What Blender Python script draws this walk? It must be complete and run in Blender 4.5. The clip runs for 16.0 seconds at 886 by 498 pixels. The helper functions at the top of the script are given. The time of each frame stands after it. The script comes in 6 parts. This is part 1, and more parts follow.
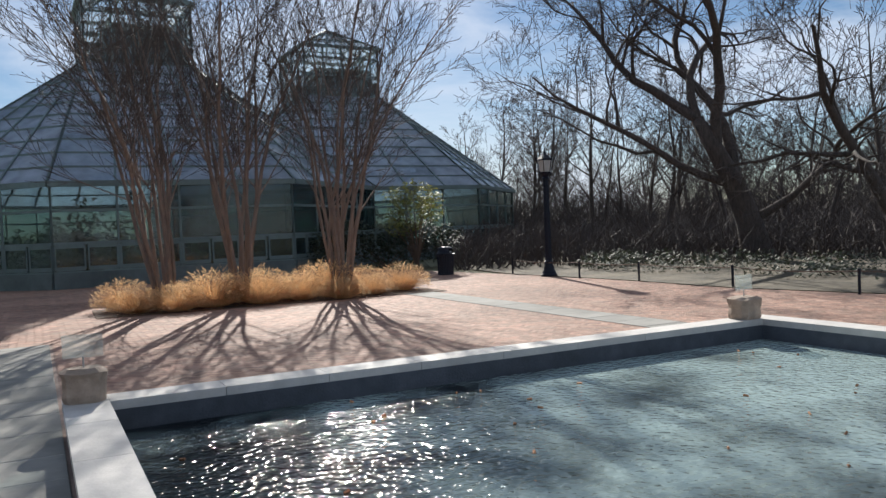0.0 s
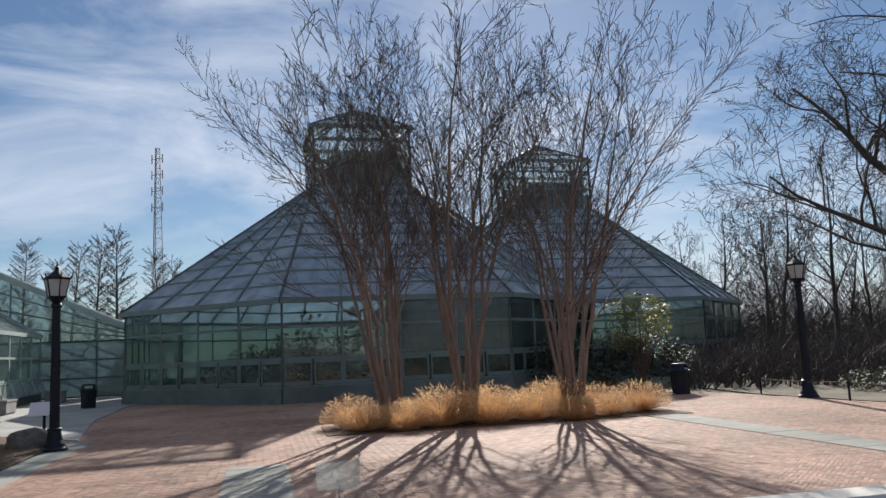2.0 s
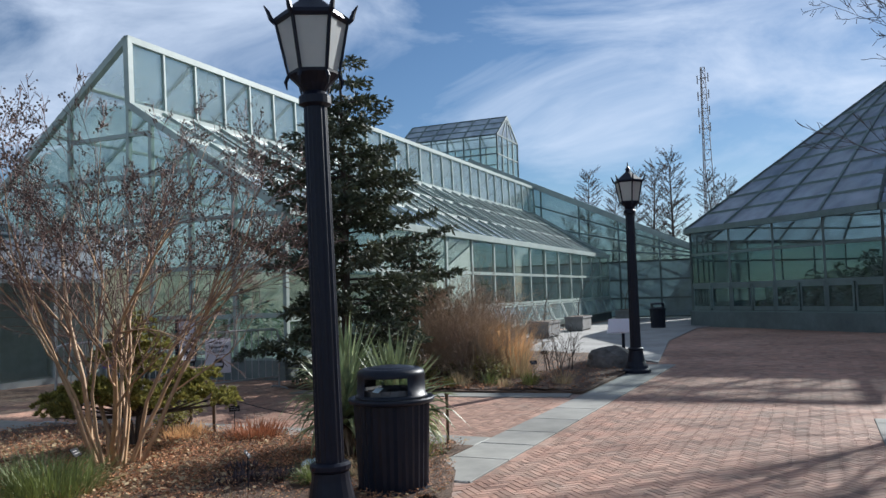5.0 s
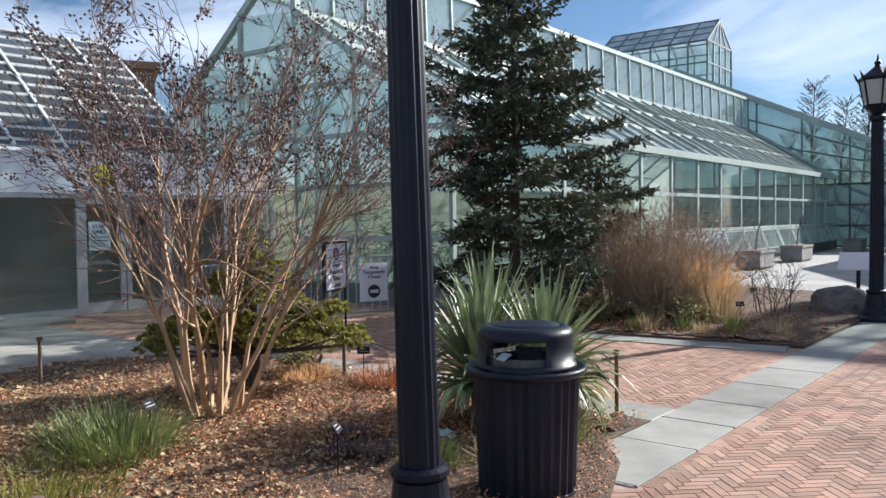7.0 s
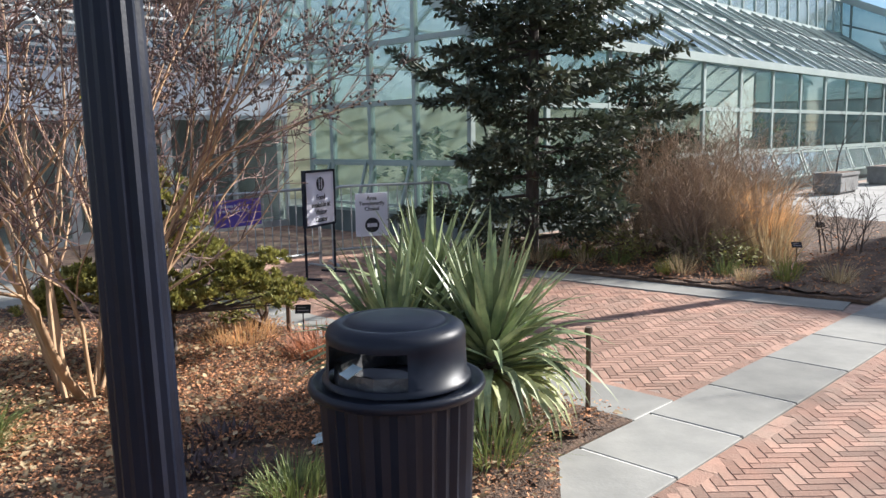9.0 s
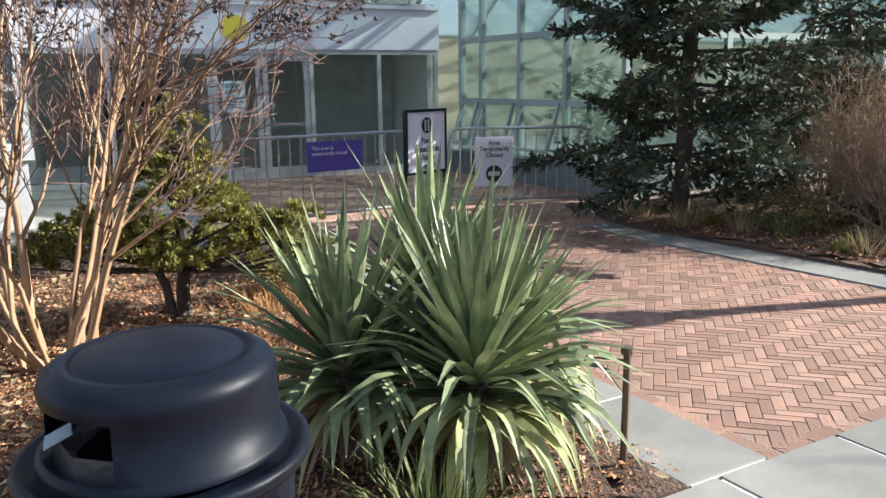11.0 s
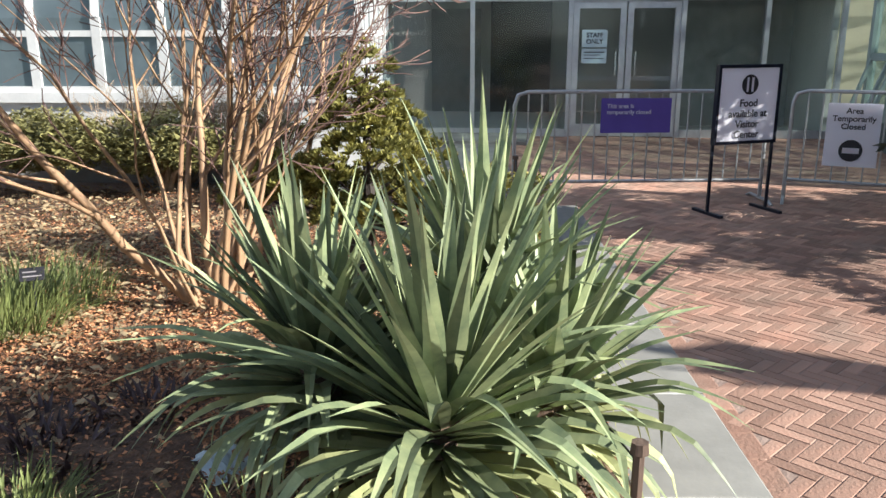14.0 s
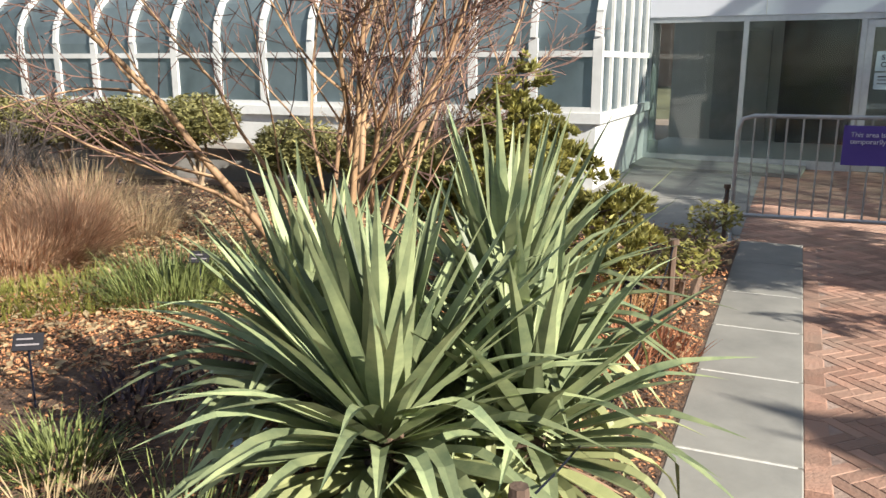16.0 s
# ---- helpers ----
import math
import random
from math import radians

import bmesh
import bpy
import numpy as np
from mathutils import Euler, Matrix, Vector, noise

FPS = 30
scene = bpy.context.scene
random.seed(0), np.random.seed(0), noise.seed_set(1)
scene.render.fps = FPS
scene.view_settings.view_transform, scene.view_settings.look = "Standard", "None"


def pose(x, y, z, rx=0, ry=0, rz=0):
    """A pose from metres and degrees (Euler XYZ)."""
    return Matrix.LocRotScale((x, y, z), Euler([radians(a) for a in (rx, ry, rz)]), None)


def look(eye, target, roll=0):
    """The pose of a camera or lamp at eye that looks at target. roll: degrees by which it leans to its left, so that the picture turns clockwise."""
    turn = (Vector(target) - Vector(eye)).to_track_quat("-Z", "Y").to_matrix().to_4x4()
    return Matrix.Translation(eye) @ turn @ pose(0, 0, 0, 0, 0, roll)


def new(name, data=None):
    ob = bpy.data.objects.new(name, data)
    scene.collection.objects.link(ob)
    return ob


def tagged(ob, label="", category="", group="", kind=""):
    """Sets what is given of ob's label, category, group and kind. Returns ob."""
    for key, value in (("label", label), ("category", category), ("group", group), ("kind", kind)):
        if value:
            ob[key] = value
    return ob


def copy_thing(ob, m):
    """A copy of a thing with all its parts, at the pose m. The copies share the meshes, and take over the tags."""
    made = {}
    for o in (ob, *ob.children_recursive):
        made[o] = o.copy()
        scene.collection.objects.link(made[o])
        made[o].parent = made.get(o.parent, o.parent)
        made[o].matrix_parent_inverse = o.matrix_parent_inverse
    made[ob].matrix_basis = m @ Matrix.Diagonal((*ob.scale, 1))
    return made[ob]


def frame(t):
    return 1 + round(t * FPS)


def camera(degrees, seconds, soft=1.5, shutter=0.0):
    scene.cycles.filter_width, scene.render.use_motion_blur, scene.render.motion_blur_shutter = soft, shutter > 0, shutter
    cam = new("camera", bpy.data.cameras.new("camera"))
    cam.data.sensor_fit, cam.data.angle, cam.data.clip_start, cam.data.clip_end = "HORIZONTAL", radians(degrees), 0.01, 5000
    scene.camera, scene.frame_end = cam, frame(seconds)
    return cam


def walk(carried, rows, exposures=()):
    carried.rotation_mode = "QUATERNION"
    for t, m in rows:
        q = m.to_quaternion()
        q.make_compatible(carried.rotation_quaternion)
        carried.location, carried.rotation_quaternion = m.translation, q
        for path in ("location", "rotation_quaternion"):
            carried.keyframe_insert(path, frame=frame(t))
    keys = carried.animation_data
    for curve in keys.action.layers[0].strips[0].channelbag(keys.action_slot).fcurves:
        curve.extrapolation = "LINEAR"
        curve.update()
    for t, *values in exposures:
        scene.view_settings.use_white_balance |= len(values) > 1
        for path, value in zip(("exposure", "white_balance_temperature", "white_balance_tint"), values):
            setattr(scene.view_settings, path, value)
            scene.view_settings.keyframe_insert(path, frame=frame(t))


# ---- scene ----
cam = camera(57.8, 16.0)
PATH = [
    (0, (2.646, 3.938, 1.71), (2.645, 5.937, 1.653), -2.4),
    (0.5, (2.471, 4.324, 1.737), (2.329, 6.319, 1.762), -2.3),
    (1, (2.307, 4.551, 1.787), (2.042, 6.531, 1.88), -2.1),
    (1.5, (2.124, 4.756, 1.749), (1.749, 6.713, 1.914), -2.4),
    (2, (1.774, 5.109, 1.70), (1.297, 7.036, 1.951), -2.5),
    (2.5, (1.35, 5.488, 1.70), (0.742, 7.371, 1.996), -2.4),
    (3, (0.987, 5.989, 1.71), (0.199, 7.8, 2.021), -2.1),
    (3.5, (0.549, 6.423, 1.675), (-0.448, 8.132, 1.971), -1.9),
    (4, (0.026, 6.877, 1.601), (-1.189, 8.446, 1.849), -1.6),
    (4.5, (-0.297, 7.177, 1.565), (-1.711, 8.58, 1.748), -1.7),
    (5, (-0.58, 7.49, 1.54), (-2.151, 8.721, 1.655), -1.8),
    (5.2, (-0.717, 7.62, 1.546), (-2.339, 8.786, 1.636), -1.8),
    (7.5, (-2.201, 9.194, 1.606), (-4.047, 9.955, 1.492), -0.4),
    (8.2, (-2.498, 9.708, 1.678), (-4.353, 10.427, 1.478), -0.3),
    (10.3, (-3.78, 11.213, 1.628), (-5.712, 11.561, 1.245), -1.3),
    (10.5, (-3.863, 11.327, 1.618), (-5.804, 11.614, 1.23), -0.7),
    (11, (-4.055, 11.647, 1.599), (-6.009, 11.755, 1.187), -0.6),
    (11.5, (-4.24, 11.935, 1.61), (-6.189, 11.853, 1.167), -0.7),
    (12, (-4.431, 12.174, 1.633), (-6.357, 11.912, 1.161), -0.5),
    (12.5, (-4.569, 12.407, 1.624), (-6.454, 11.965, 1.123), -0.5),
    (13, (-4.766, 12.646, 1.607), (-6.599, 12.041, 1.087), -0.6),
    (13.5, (-4.968, 12.838, 1.54), (-6.741, 12.072, 1.021), -0.5),
    (14, (-5.199, 12.968, 1.55), (-6.901, 12.053, 1.034), -0.1),
    (14.5, (-5.369, 13.159, 1.514), (-6.983, 12.088, 1.015), 0.2),
    (15, (-5.49, 13.392, 1.524), (-6.996, 12.168, 1.041), 0.0),
    (15.5, (-5.697, 13.54, 1.487), (-7.078, 12.171, 1.017), 0.2),
    (16, (-5.89, 13.673, 1.469), (-7.128, 12.169, 1.017), -0.0),
]
exposures_rows = [(0.0, 0.72, 6200, 10), (2.0, 0.63, 6250, 10), (3.2, 0.53, 6050, 10), (5.0, 0.68, 5750, 8), (7.5, 1.2, 5950, 11), (8.2, 1.25, 6000, 12), (10.3, 1.35, 5950, 9), (14.0, 1.25, 6050, 9), (16.0, 1.12, 6450, 9)]
walk(cam, [(t, look(eye, target, roll)) for t, eye, target, roll in PATH], exposures_rows)

# ---- world and sun ----
SUN_AZ, SUN_EL = 8.5, 27.0          # degrees: left of +y, above the horizon
sun_way = Vector((-math.sin(radians(SUN_AZ)) * math.cos(radians(SUN_EL)), math.cos(radians(SUN_AZ)) * math.cos(radians(SUN_EL)), math.sin(radians(SUN_EL))))
world = bpy.data.worlds.new("sky")
scene.world = world
world.use_nodes = True
wn, wl = world.node_tree.nodes, world.node_tree.links
wn.clear()
sky = wn.new("ShaderNodeTexSky")
sky.sky_type, sky.sun_disc = "NISHITA", False
sky.sun_elevation, sky.sun_rotation = radians(SUN_EL), radians(-SUN_AZ)
sky.air_density, sky.dust_density, sky.ozone_density = 1.0, 0.15, 3.5
wco = wn.new("ShaderNodeTexCoord")
wmap = wn.new("ShaderNodeMapping")
wmap.inputs["Scale"].default_value = (2.2, 2.2, 7.0)
wmap.inputs["Rotation"].default_value = (0.12, 0.25, 0.5)
wnoise = wn.new("ShaderNodeTexNoise")
wnoise.inputs["Scale"].default_value, wnoise.inputs["Detail"].default_value, wnoise.inputs["Roughness"].default_value = 1.3, 7.0, 0.58
wnoise.inputs["Distortion"].default_value = 0.6
wramp = wn.new("ShaderNodeValToRGB")
wramp.color_ramp.elements[0].position, wramp.color_ramp.elements[1].position = 0.42, 0.68
wramp.color_ramp.elements[1].color = (0.8, 0.8, 0.8, 1)
wmix = wn.new("ShaderNodeMixRGB")
wmix.inputs["Color2"].default_value = (10.6, 11.2, 12.4, 1)
wbg = wn.new("ShaderNodeBackground")
wbg.inputs["Strength"].default_value = 0.046
wout = wn.new("ShaderNodeOutputWorld")
wl.new(wco.outputs["Generated"], wmap.inputs["Vector"])
wl.new(wmap.outputs["Vector"], wnoise.inputs["Vector"])
wl.new(wnoise.outputs["Fac"], wramp.inputs["Fac"])
wl.new(wramp.outputs["Color"], wmix.inputs["Fac"])
wl.new(sky.outputs["Color"], wmix.inputs["Color1"])
wl.new(wmix.outputs["Color"], wbg.inputs["Color"])
wl.new(wbg.outputs["Background"], wout.inputs["Surface"])
sun_data = bpy.data.lights.new("sun", "SUN")
sun_data.energy, sun_data.angle, sun_data.color = 5.0, radians(0.5), (1.0, 0.93, 0.82)
sun_lamp = new("sun", sun_data)
sun_lamp.matrix_world = look(sun_way * 60, (0, 0, 0))


# ---- materials ----
def mat(name, color, rough=0.7, color2=None, scale=6.0, metal=0.0, bump=0.0, bump_scale=40.0, per_piece=0.0, island=False, stretch=(1, 1, 1), spec=0.5, stain=0.0, translucent=0.0):
    """A principled surface with two scales of colour variation, fine relief, and a random shade per piece."""
    m = bpy.data.materials.new(name)
    m.use_nodes = True
    n, l = m.node_tree.nodes, m.node_tree.links
    b = n["Principled BSDF"]
    b.inputs["Roughness"].default_value, b.inputs["Metallic"].default_value = rough, metal
    b.inputs["Specular IOR Level"].default_value = spec
    co = n.new("ShaderNodeTexCoord")
    mp = n.new("ShaderNodeMapping")
    mp.inputs["Scale"].default_value = stretch
    l.new(co.outputs["Object"], mp.inputs["Vector"])
    na = n.new("ShaderNodeTexNoise")
    na.inputs["Scale"].default_value, na.inputs["Detail"].default_value, na.inputs["Roughness"].default_value = scale, 6.0, 0.65
    l.new(mp.outputs["Vector"], na.inputs["Vector"])
    c2 = color2 or tuple(c * 0.7 for c in color)
    ramp = n.new("ShaderNodeValToRGB")
    ramp.color_ramp.elements[0].position, ramp.color_ramp.elements[1].position = 0.32, 0.68
    ramp.color_ramp.elements[0].color, ramp.color_ramp.elements[1].color = (*c2, 1), (*color, 1)
    l.new(na.outputs["Fac"], ramp.inputs["Fac"])
    out = ramp.outputs["Color"]
    if stain:
        nb = n.new("ShaderNodeTexNoise")
        nb.inputs["Scale"].default_value, nb.inputs["Detail"].default_value = scale * 0.13, 4.0
        l.new(mp.outputs["Vector"], nb.inputs["Vector"])
        r2 = n.new("ShaderNodeMapRange")
        r2.inputs["From Min"].default_value, r2.inputs["From Max"].default_value = 0.35, 0.65
        r2.inputs["To Min"].default_value, r2.inputs["To Max"].default_value = 1.0 - stain, 1.0 + stain * 0.4
        l.new(nb.outputs["Fac"], r2.inputs["Value"])
        hs = n.new("ShaderNodeHueSaturation")
        l.new(out, hs.inputs["Color"])
        l.new(r2.outputs["Result"], hs.inputs["Value"])
        out = hs.outputs["Color"]
    if per_piece:
        src = n.new("ShaderNodeNewGeometry") if island else n.new("ShaderNodeObjectInfo")
        rnd = src.outputs["Random Per Island"] if island else src.outputs["Random"]
        r3 = n.new("ShaderNodeMapRange")
        r3.inputs["To Min"].default_value, r3.inputs["To Max"].default_value = 1.0 - per_piece, 1.0 + per_piece
        l.new(rnd, r3.inputs["Value"])
        h2 = n.new("ShaderNodeHueSaturation")
        l.new(out, h2.inputs["Color"])
        l.new(r3.outputs["Result"], h2.inputs["Value"])
        out = h2.outputs["Color"]
    l.new(out, b.inputs["Base Color"])
    if bump:
        nc = n.new("ShaderNodeTexNoise")
        nc.inputs["Scale"].default_value, nc.inputs["Detail"].default_value = bump_scale, 5.0
        l.new(mp.outputs["Vector"], nc.inputs["Vector"])
        bp = n.new("ShaderNodeBump")
        bp.inputs["Strength"].default_value, bp.inputs["Distance"].default_value = bump, 0.02
        l.new(nc.outputs["Fac"], bp.inputs["Height"])
        l.new(bp.outputs["Normal"], b.inputs["Normal"])
    if translucent:
        tr = n.new("ShaderNodeBsdfTranslucent")
        l.new(out, tr.inputs["Color"])
        mx = n.new("ShaderNodeMixShader")
        mx.inputs["Fac"].default_value = translucent
        l.new(b.outputs["BSDF"], mx.inputs[1])
        l.new(tr.outputs["BSDF"], mx.inputs[2])
        l.new(mx.outputs["Shader"], n["Material Output"].inputs["Surface"])
    return m


def glass(name, tint, milk=0.2, milk_color=(0.6, 0.66, 0.64), rough=0.04, ior=1.5, wave=0.02):
    """Window glass: clear through, mirror-like by Fresnel, with a milky film for dust and painted sky sheen."""
    m = bpy.data.materials.new(name)
    m.use_nodes = True
    n, l = m.node_tree.nodes, m.node_tree.links
    n.remove(n["Principled BSDF"])
    tr, gl, df = n.new("ShaderNodeBsdfTransparent"), n.new("ShaderNodeBsdfGlossy"), n.new("ShaderNodeBsdfDiffuse")
    tl = n.new("ShaderNodeBsdfTranslucent")
    tr.inputs["Color"].default_value = (*tint, 1)
    gl.inputs["Roughness"].default_value = rough
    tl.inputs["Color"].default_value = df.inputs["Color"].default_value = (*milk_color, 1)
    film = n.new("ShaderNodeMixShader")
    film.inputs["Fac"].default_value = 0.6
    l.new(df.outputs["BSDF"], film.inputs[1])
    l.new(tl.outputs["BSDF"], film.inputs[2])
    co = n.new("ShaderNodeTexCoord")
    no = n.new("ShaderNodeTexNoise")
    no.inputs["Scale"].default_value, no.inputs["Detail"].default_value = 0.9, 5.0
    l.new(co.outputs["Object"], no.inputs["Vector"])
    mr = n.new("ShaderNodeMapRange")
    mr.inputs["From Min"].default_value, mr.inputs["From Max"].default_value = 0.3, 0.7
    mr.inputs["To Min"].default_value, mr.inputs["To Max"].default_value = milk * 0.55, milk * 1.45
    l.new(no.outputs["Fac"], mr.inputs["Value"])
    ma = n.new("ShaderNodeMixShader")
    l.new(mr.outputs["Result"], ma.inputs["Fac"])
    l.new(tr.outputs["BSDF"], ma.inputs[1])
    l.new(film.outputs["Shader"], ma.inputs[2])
    bp = n.new("ShaderNodeBump")
    bp.inputs["Strength"].default_value, bp.inputs["Distance"].default_value = wave, 0.1
    l.new(no.outputs["Fac"], bp.inputs["Height"])
    l.new(bp.outputs["Normal"], gl.inputs["Normal"])
    # Schlick's gloss, the same from both sides of the thin pane
    lw, pw, sc_ = n.new("ShaderNodeLayerWeight"), n.new("ShaderNodeMath"), n.new("ShaderNodeMath")
    lw.inputs["Blend"].default_value = 0.5
    pw.operation, sc_.operation = "POWER", "MULTIPLY_ADD"
    pw.inputs[1].default_value, sc_.inputs[1].default_value, sc_.inputs[2].default_value = 5.0, 0.9, ((ior - 1) / (ior + 1)) ** 2
    l.new(lw.outputs["Facing"], pw.inputs[0])
    l.new(pw.outputs["Value"], sc_.inputs[0])
    mb = n.new("ShaderNodeMixShader")
    l.new(sc_.outputs["Value"], mb.inputs["Fac"])
    l.new(ma.outputs["Shader"], mb.inputs[1])
    l.new(gl.outputs["BSDF"], mb.inputs[2])
    l.new(mb.outputs["Shader"], n["Material Output"].inputs["Surface"])
    return m


M_BRICK = mat("brick_paver", (0.43, 0.242, 0.175), 0.8, (0.31, 0.215, 0.165), 2.5, spec=0.2, bump=0.3, bump_scale=60, per_piece=0.27, island=True, stain=0.28)
M_BRICK_ONE = mat("brick_paver_single", (0.43, 0.242, 0.175), 0.8, (0.31, 0.215, 0.165), 2.5, spec=0.2, bump=0.3, bump_scale=60, per_piece=0.27, stain=0.28)
M_JOINT = mat("sand_joint", (0.40, 0.29, 0.235), 0.95, (0.28, 0.2, 0.16), 14, bump=0.4, stain=0.25)
M_FLAG = mat("bluestone", (0.325, 0.315, 0.285), 0.85, (0.24, 0.235, 0.215), 2.5, spec=0.2, bump=0.07, bump_scale=50, per_piece=0.1, stain=0.22)
M_COPING = mat("limestone_coping", (0.60, 0.57, 0.53), 0.75, (0.48, 0.46, 0.43), 5, bump=0.2, per_piece=0.05, stain=0.15)
M_POOLWALL = mat("pool_wall", (0.085, 0.095, 0.115), 0.7, (0.05, 0.058, 0.07), 4, bump=0.3, stain=0.3)
M_POOLFLOOR = mat("pool_floor", (0.14, 0.18, 0.18), 0.8, (0.05, 0.07, 0.08), 1.6, bump=0.2, stain=0.5)
M_LAWN = mat("winter_lawn", (0.20, 0.19, 0.10), 0.95, (0.12, 0.115, 0.06), 2.0, bump=0.6, bump_scale=25, stain=0.4)
M_MULCH = mat("mulch", (0.19, 0.115, 0.072), 0.95, (0.065, 0.043, 0.032), 26, bump=1.0, bump_scale=60, stain=0.35)
M_LITTER = mat("leaf_litter", (0.58, 0.28, 0.13), 0.85, (0.27, 0.115, 0.055), 12, per_piece=0.6, island=True)
M_STRAW = mat("dry_straw", (0.58, 0.45, 0.27), 0.85, (0.33, 0.24, 0.13), 8, per_piece=0.35, island=True, translucent=0.25)
M_TAWNY = mat("tawny_grass", (0.74, 0.47, 0.24), 0.75, (0.54, 0.32, 0.15), 10, per_piece=0.3, island=True, translucent=0.35)
M_PLUME = mat("pale_seed_plume", (0.80, 0.58, 0.34), 0.8, (0.62, 0.40, 0.20), 10, per_piece=0.25, island=True, translucent=0.4)
M_BLACK = mat("black_paint", (0.008, 0.011, 0.024), 0.42, (0.006, 0.008, 0.016), 12, bump=0.05, bump_scale=90, spec=0.25)
M_BLACKPL = mat("black_plastic", (0.009, 0.013, 0.025), 0.42, (0.006, 0.009, 0.018), 8, bump=0.02, bump_scale=120, spec=0.3)
M_FROST = mat("frosted_lamp_glass", (0.72, 0.73, 0.72), 0.45, (0.62, 0.64, 0.64), 3, translucent=0.5)
M_GREENFR = mat("pale_green_frame", (0.36, 0.43, 0.40), 0.5, (0.29, 0.355, 0.335), 4, bump=0.05, stain=0.15)
# darker copy of the green frame, its shadow-side tone put into the colour
M_PAVFR = mat("shade_toned_green_frame", (0.17, 0.225, 0.22), 0.5, (0.125, 0.17, 0.165), 4, bump=0.05, stain=0.15)
M_DARKFR = mat("dark_green_frame", (0.085, 0.115, 0.11), 0.5, (0.06, 0.085, 0.082), 4, stain=0.15)
M_WHITEFR = mat("white_frame", (0.72, 0.72, 0.70), 0.5, (0.62, 0.62, 0.6), 5, bump=0.08, stain=0.12)
M_ALU = mat("aluminium", (0.62, 0.64, 0.66), 0.38, (0.52, 0.54, 0.56), 12, metal=0.7, bump=0.05)
M_GALV = mat("galvanised_steel", (0.46, 0.47, 0.48), 0.45, (0.36, 0.37, 0.38), 20, metal=0.75, bump=0.08)
M_FASCIA = mat("white_fascia_panel", (0.70, 0.72, 0.78), 0.45, (0.64, 0.66, 0.72), 1.2, stain=0.08)
M_MASONRY = mat("grey_green_masonry", (0.16, 0.195, 0.195), 0.8, (0.11, 0.14, 0.14), 3, bump=0.3, stain=0.25)
M_CONCRETE = mat("concrete", (0.36, 0.345, 0.325), 0.85, (0.28, 0.27, 0.255), 5, bump=0.3, stain=0.2)
M_INTERIOR = mat("interior_wall", (0.66, 0.66, 0.62), 0.8, (0.58, 0.58, 0.55), 1.5)
M_DARKFLOOR = mat("interior_floor", (0.46, 0.46, 0.42), 0.7, (0.36, 0.36, 0.33), 3)
M_GLASSW = glass("greenhouse_wall_glass", (0.50, 0.59, 0.60), 0.07, (0.42, 0.50, 0.50))
# bluish-white film puts the sky's brightness on the roof panes into the colour
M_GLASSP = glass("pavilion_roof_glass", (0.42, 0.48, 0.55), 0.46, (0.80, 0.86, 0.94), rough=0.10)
# film colour mixes dust with a painted pale sky reflection
M_GLASSL = glass("pale_dust_sky_sheen_glass", (0.88, 0.93, 0.92), 0.27, (0.72, 0.79, 0.79))
M_GLASSK = glass("cupola_glass", (0.95, 0.97, 0.97), 0.05, (0.6, 0.65, 0.66), rough=0.3)
M_GLASSG = glass("clear_gable_glass", (0.80, 0.86, 0.84), 0.09, (0.60, 0.68, 0.66))
M_GLASSR = glass("greenhouse_roof_glass", (0.42, 0.46, 0.48), 0.22, (0.45, 0.50, 0.52), rough=0.12)
M_GLASSD = glass("clear_door_glass", (0.91, 0.94, 0.92), 0.06, (0.4, 0.42, 0.42))
M_GLASSC = glass("shaded_palm_house_glass", (0.34, 0.42, 0.44), 0.78, (0.26, 0.325, 0.355), rough=0.2)
M_BARK = mat("grey_brown_bark", (0.10, 0.078, 0.066), 0.9, (0.045, 0.037, 0.033), 14, bump=0.8, bump_scale=30, stretch=(1, 1, 0.25))
M_MYRTLE = mat("crape_myrtle_bark", (0.23, 0.172, 0.14), 0.7, (0.13, 0.095, 0.078), 9, bump=0.3, bump_scale=25, stretch=(1, 1, 0.3))
M_TANBARK = mat("tan_smooth_bark", (0.45, 0.295, 0.165), 0.65, (0.27, 0.16, 0.09), 10, bump=0.25, bump_scale=25, stretch=(1, 1, 0.3))
M_TWIG = mat("twig", (0.10, 0.08, 0.07), 0.85, (0.055, 0.044, 0.04), 10)
M_MYRTWIG = mat("crape_myrtle_twig", (0.10, 0.078, 0.066), 0.85, (0.06, 0.048, 0.04), 10)
M_REDTWIG = mat("red_brown_twig", (0.42, 0.31, 0.22), 0.85, (0.22, 0.15, 0.105), 10)
M_SHRUBTWIG = mat("dark_red_twig", (0.21, 0.125, 0.10), 0.85, (0.12, 0.07, 0.06), 10)
M_TANTWIG = mat("tan_twig", (0.50, 0.38, 0.25), 0.85, (0.25, 0.17, 0.11), 10)
M_NEEDLE = mat("dark_needles", (0.085, 0.098, 0.055), 0.7, (0.032, 0.044, 0.028), 9, per_piece=0.45, island=True, translucent=0.12)
M_HINOKI = mat("hinoki_foliage", (0.37, 0.335, 0.09), 0.65, (0.14, 0.145, 0.042), 9, per_piece=0.5, island=True, translucent=0.3)
M_LABEL = mat("label_plate", (0.03, 0.03, 0.036), 0.85, (0.022, 0.022, 0.026), 20, spec=0.1)
M_YUCCA = mat("yucca_leaf", (0.35, 0.39, 0.20), 0.42, (0.13, 0.175, 0.10), 7, per_piece=0.45, translucent=0.06, spec=0.25)
M_YUCCAPALE = mat("pale_yucca_leaf", (0.46, 0.48, 0.23), 0.55, (0.30, 0.33, 0.15), 7, per_piece=0.35, translucent=0.2)
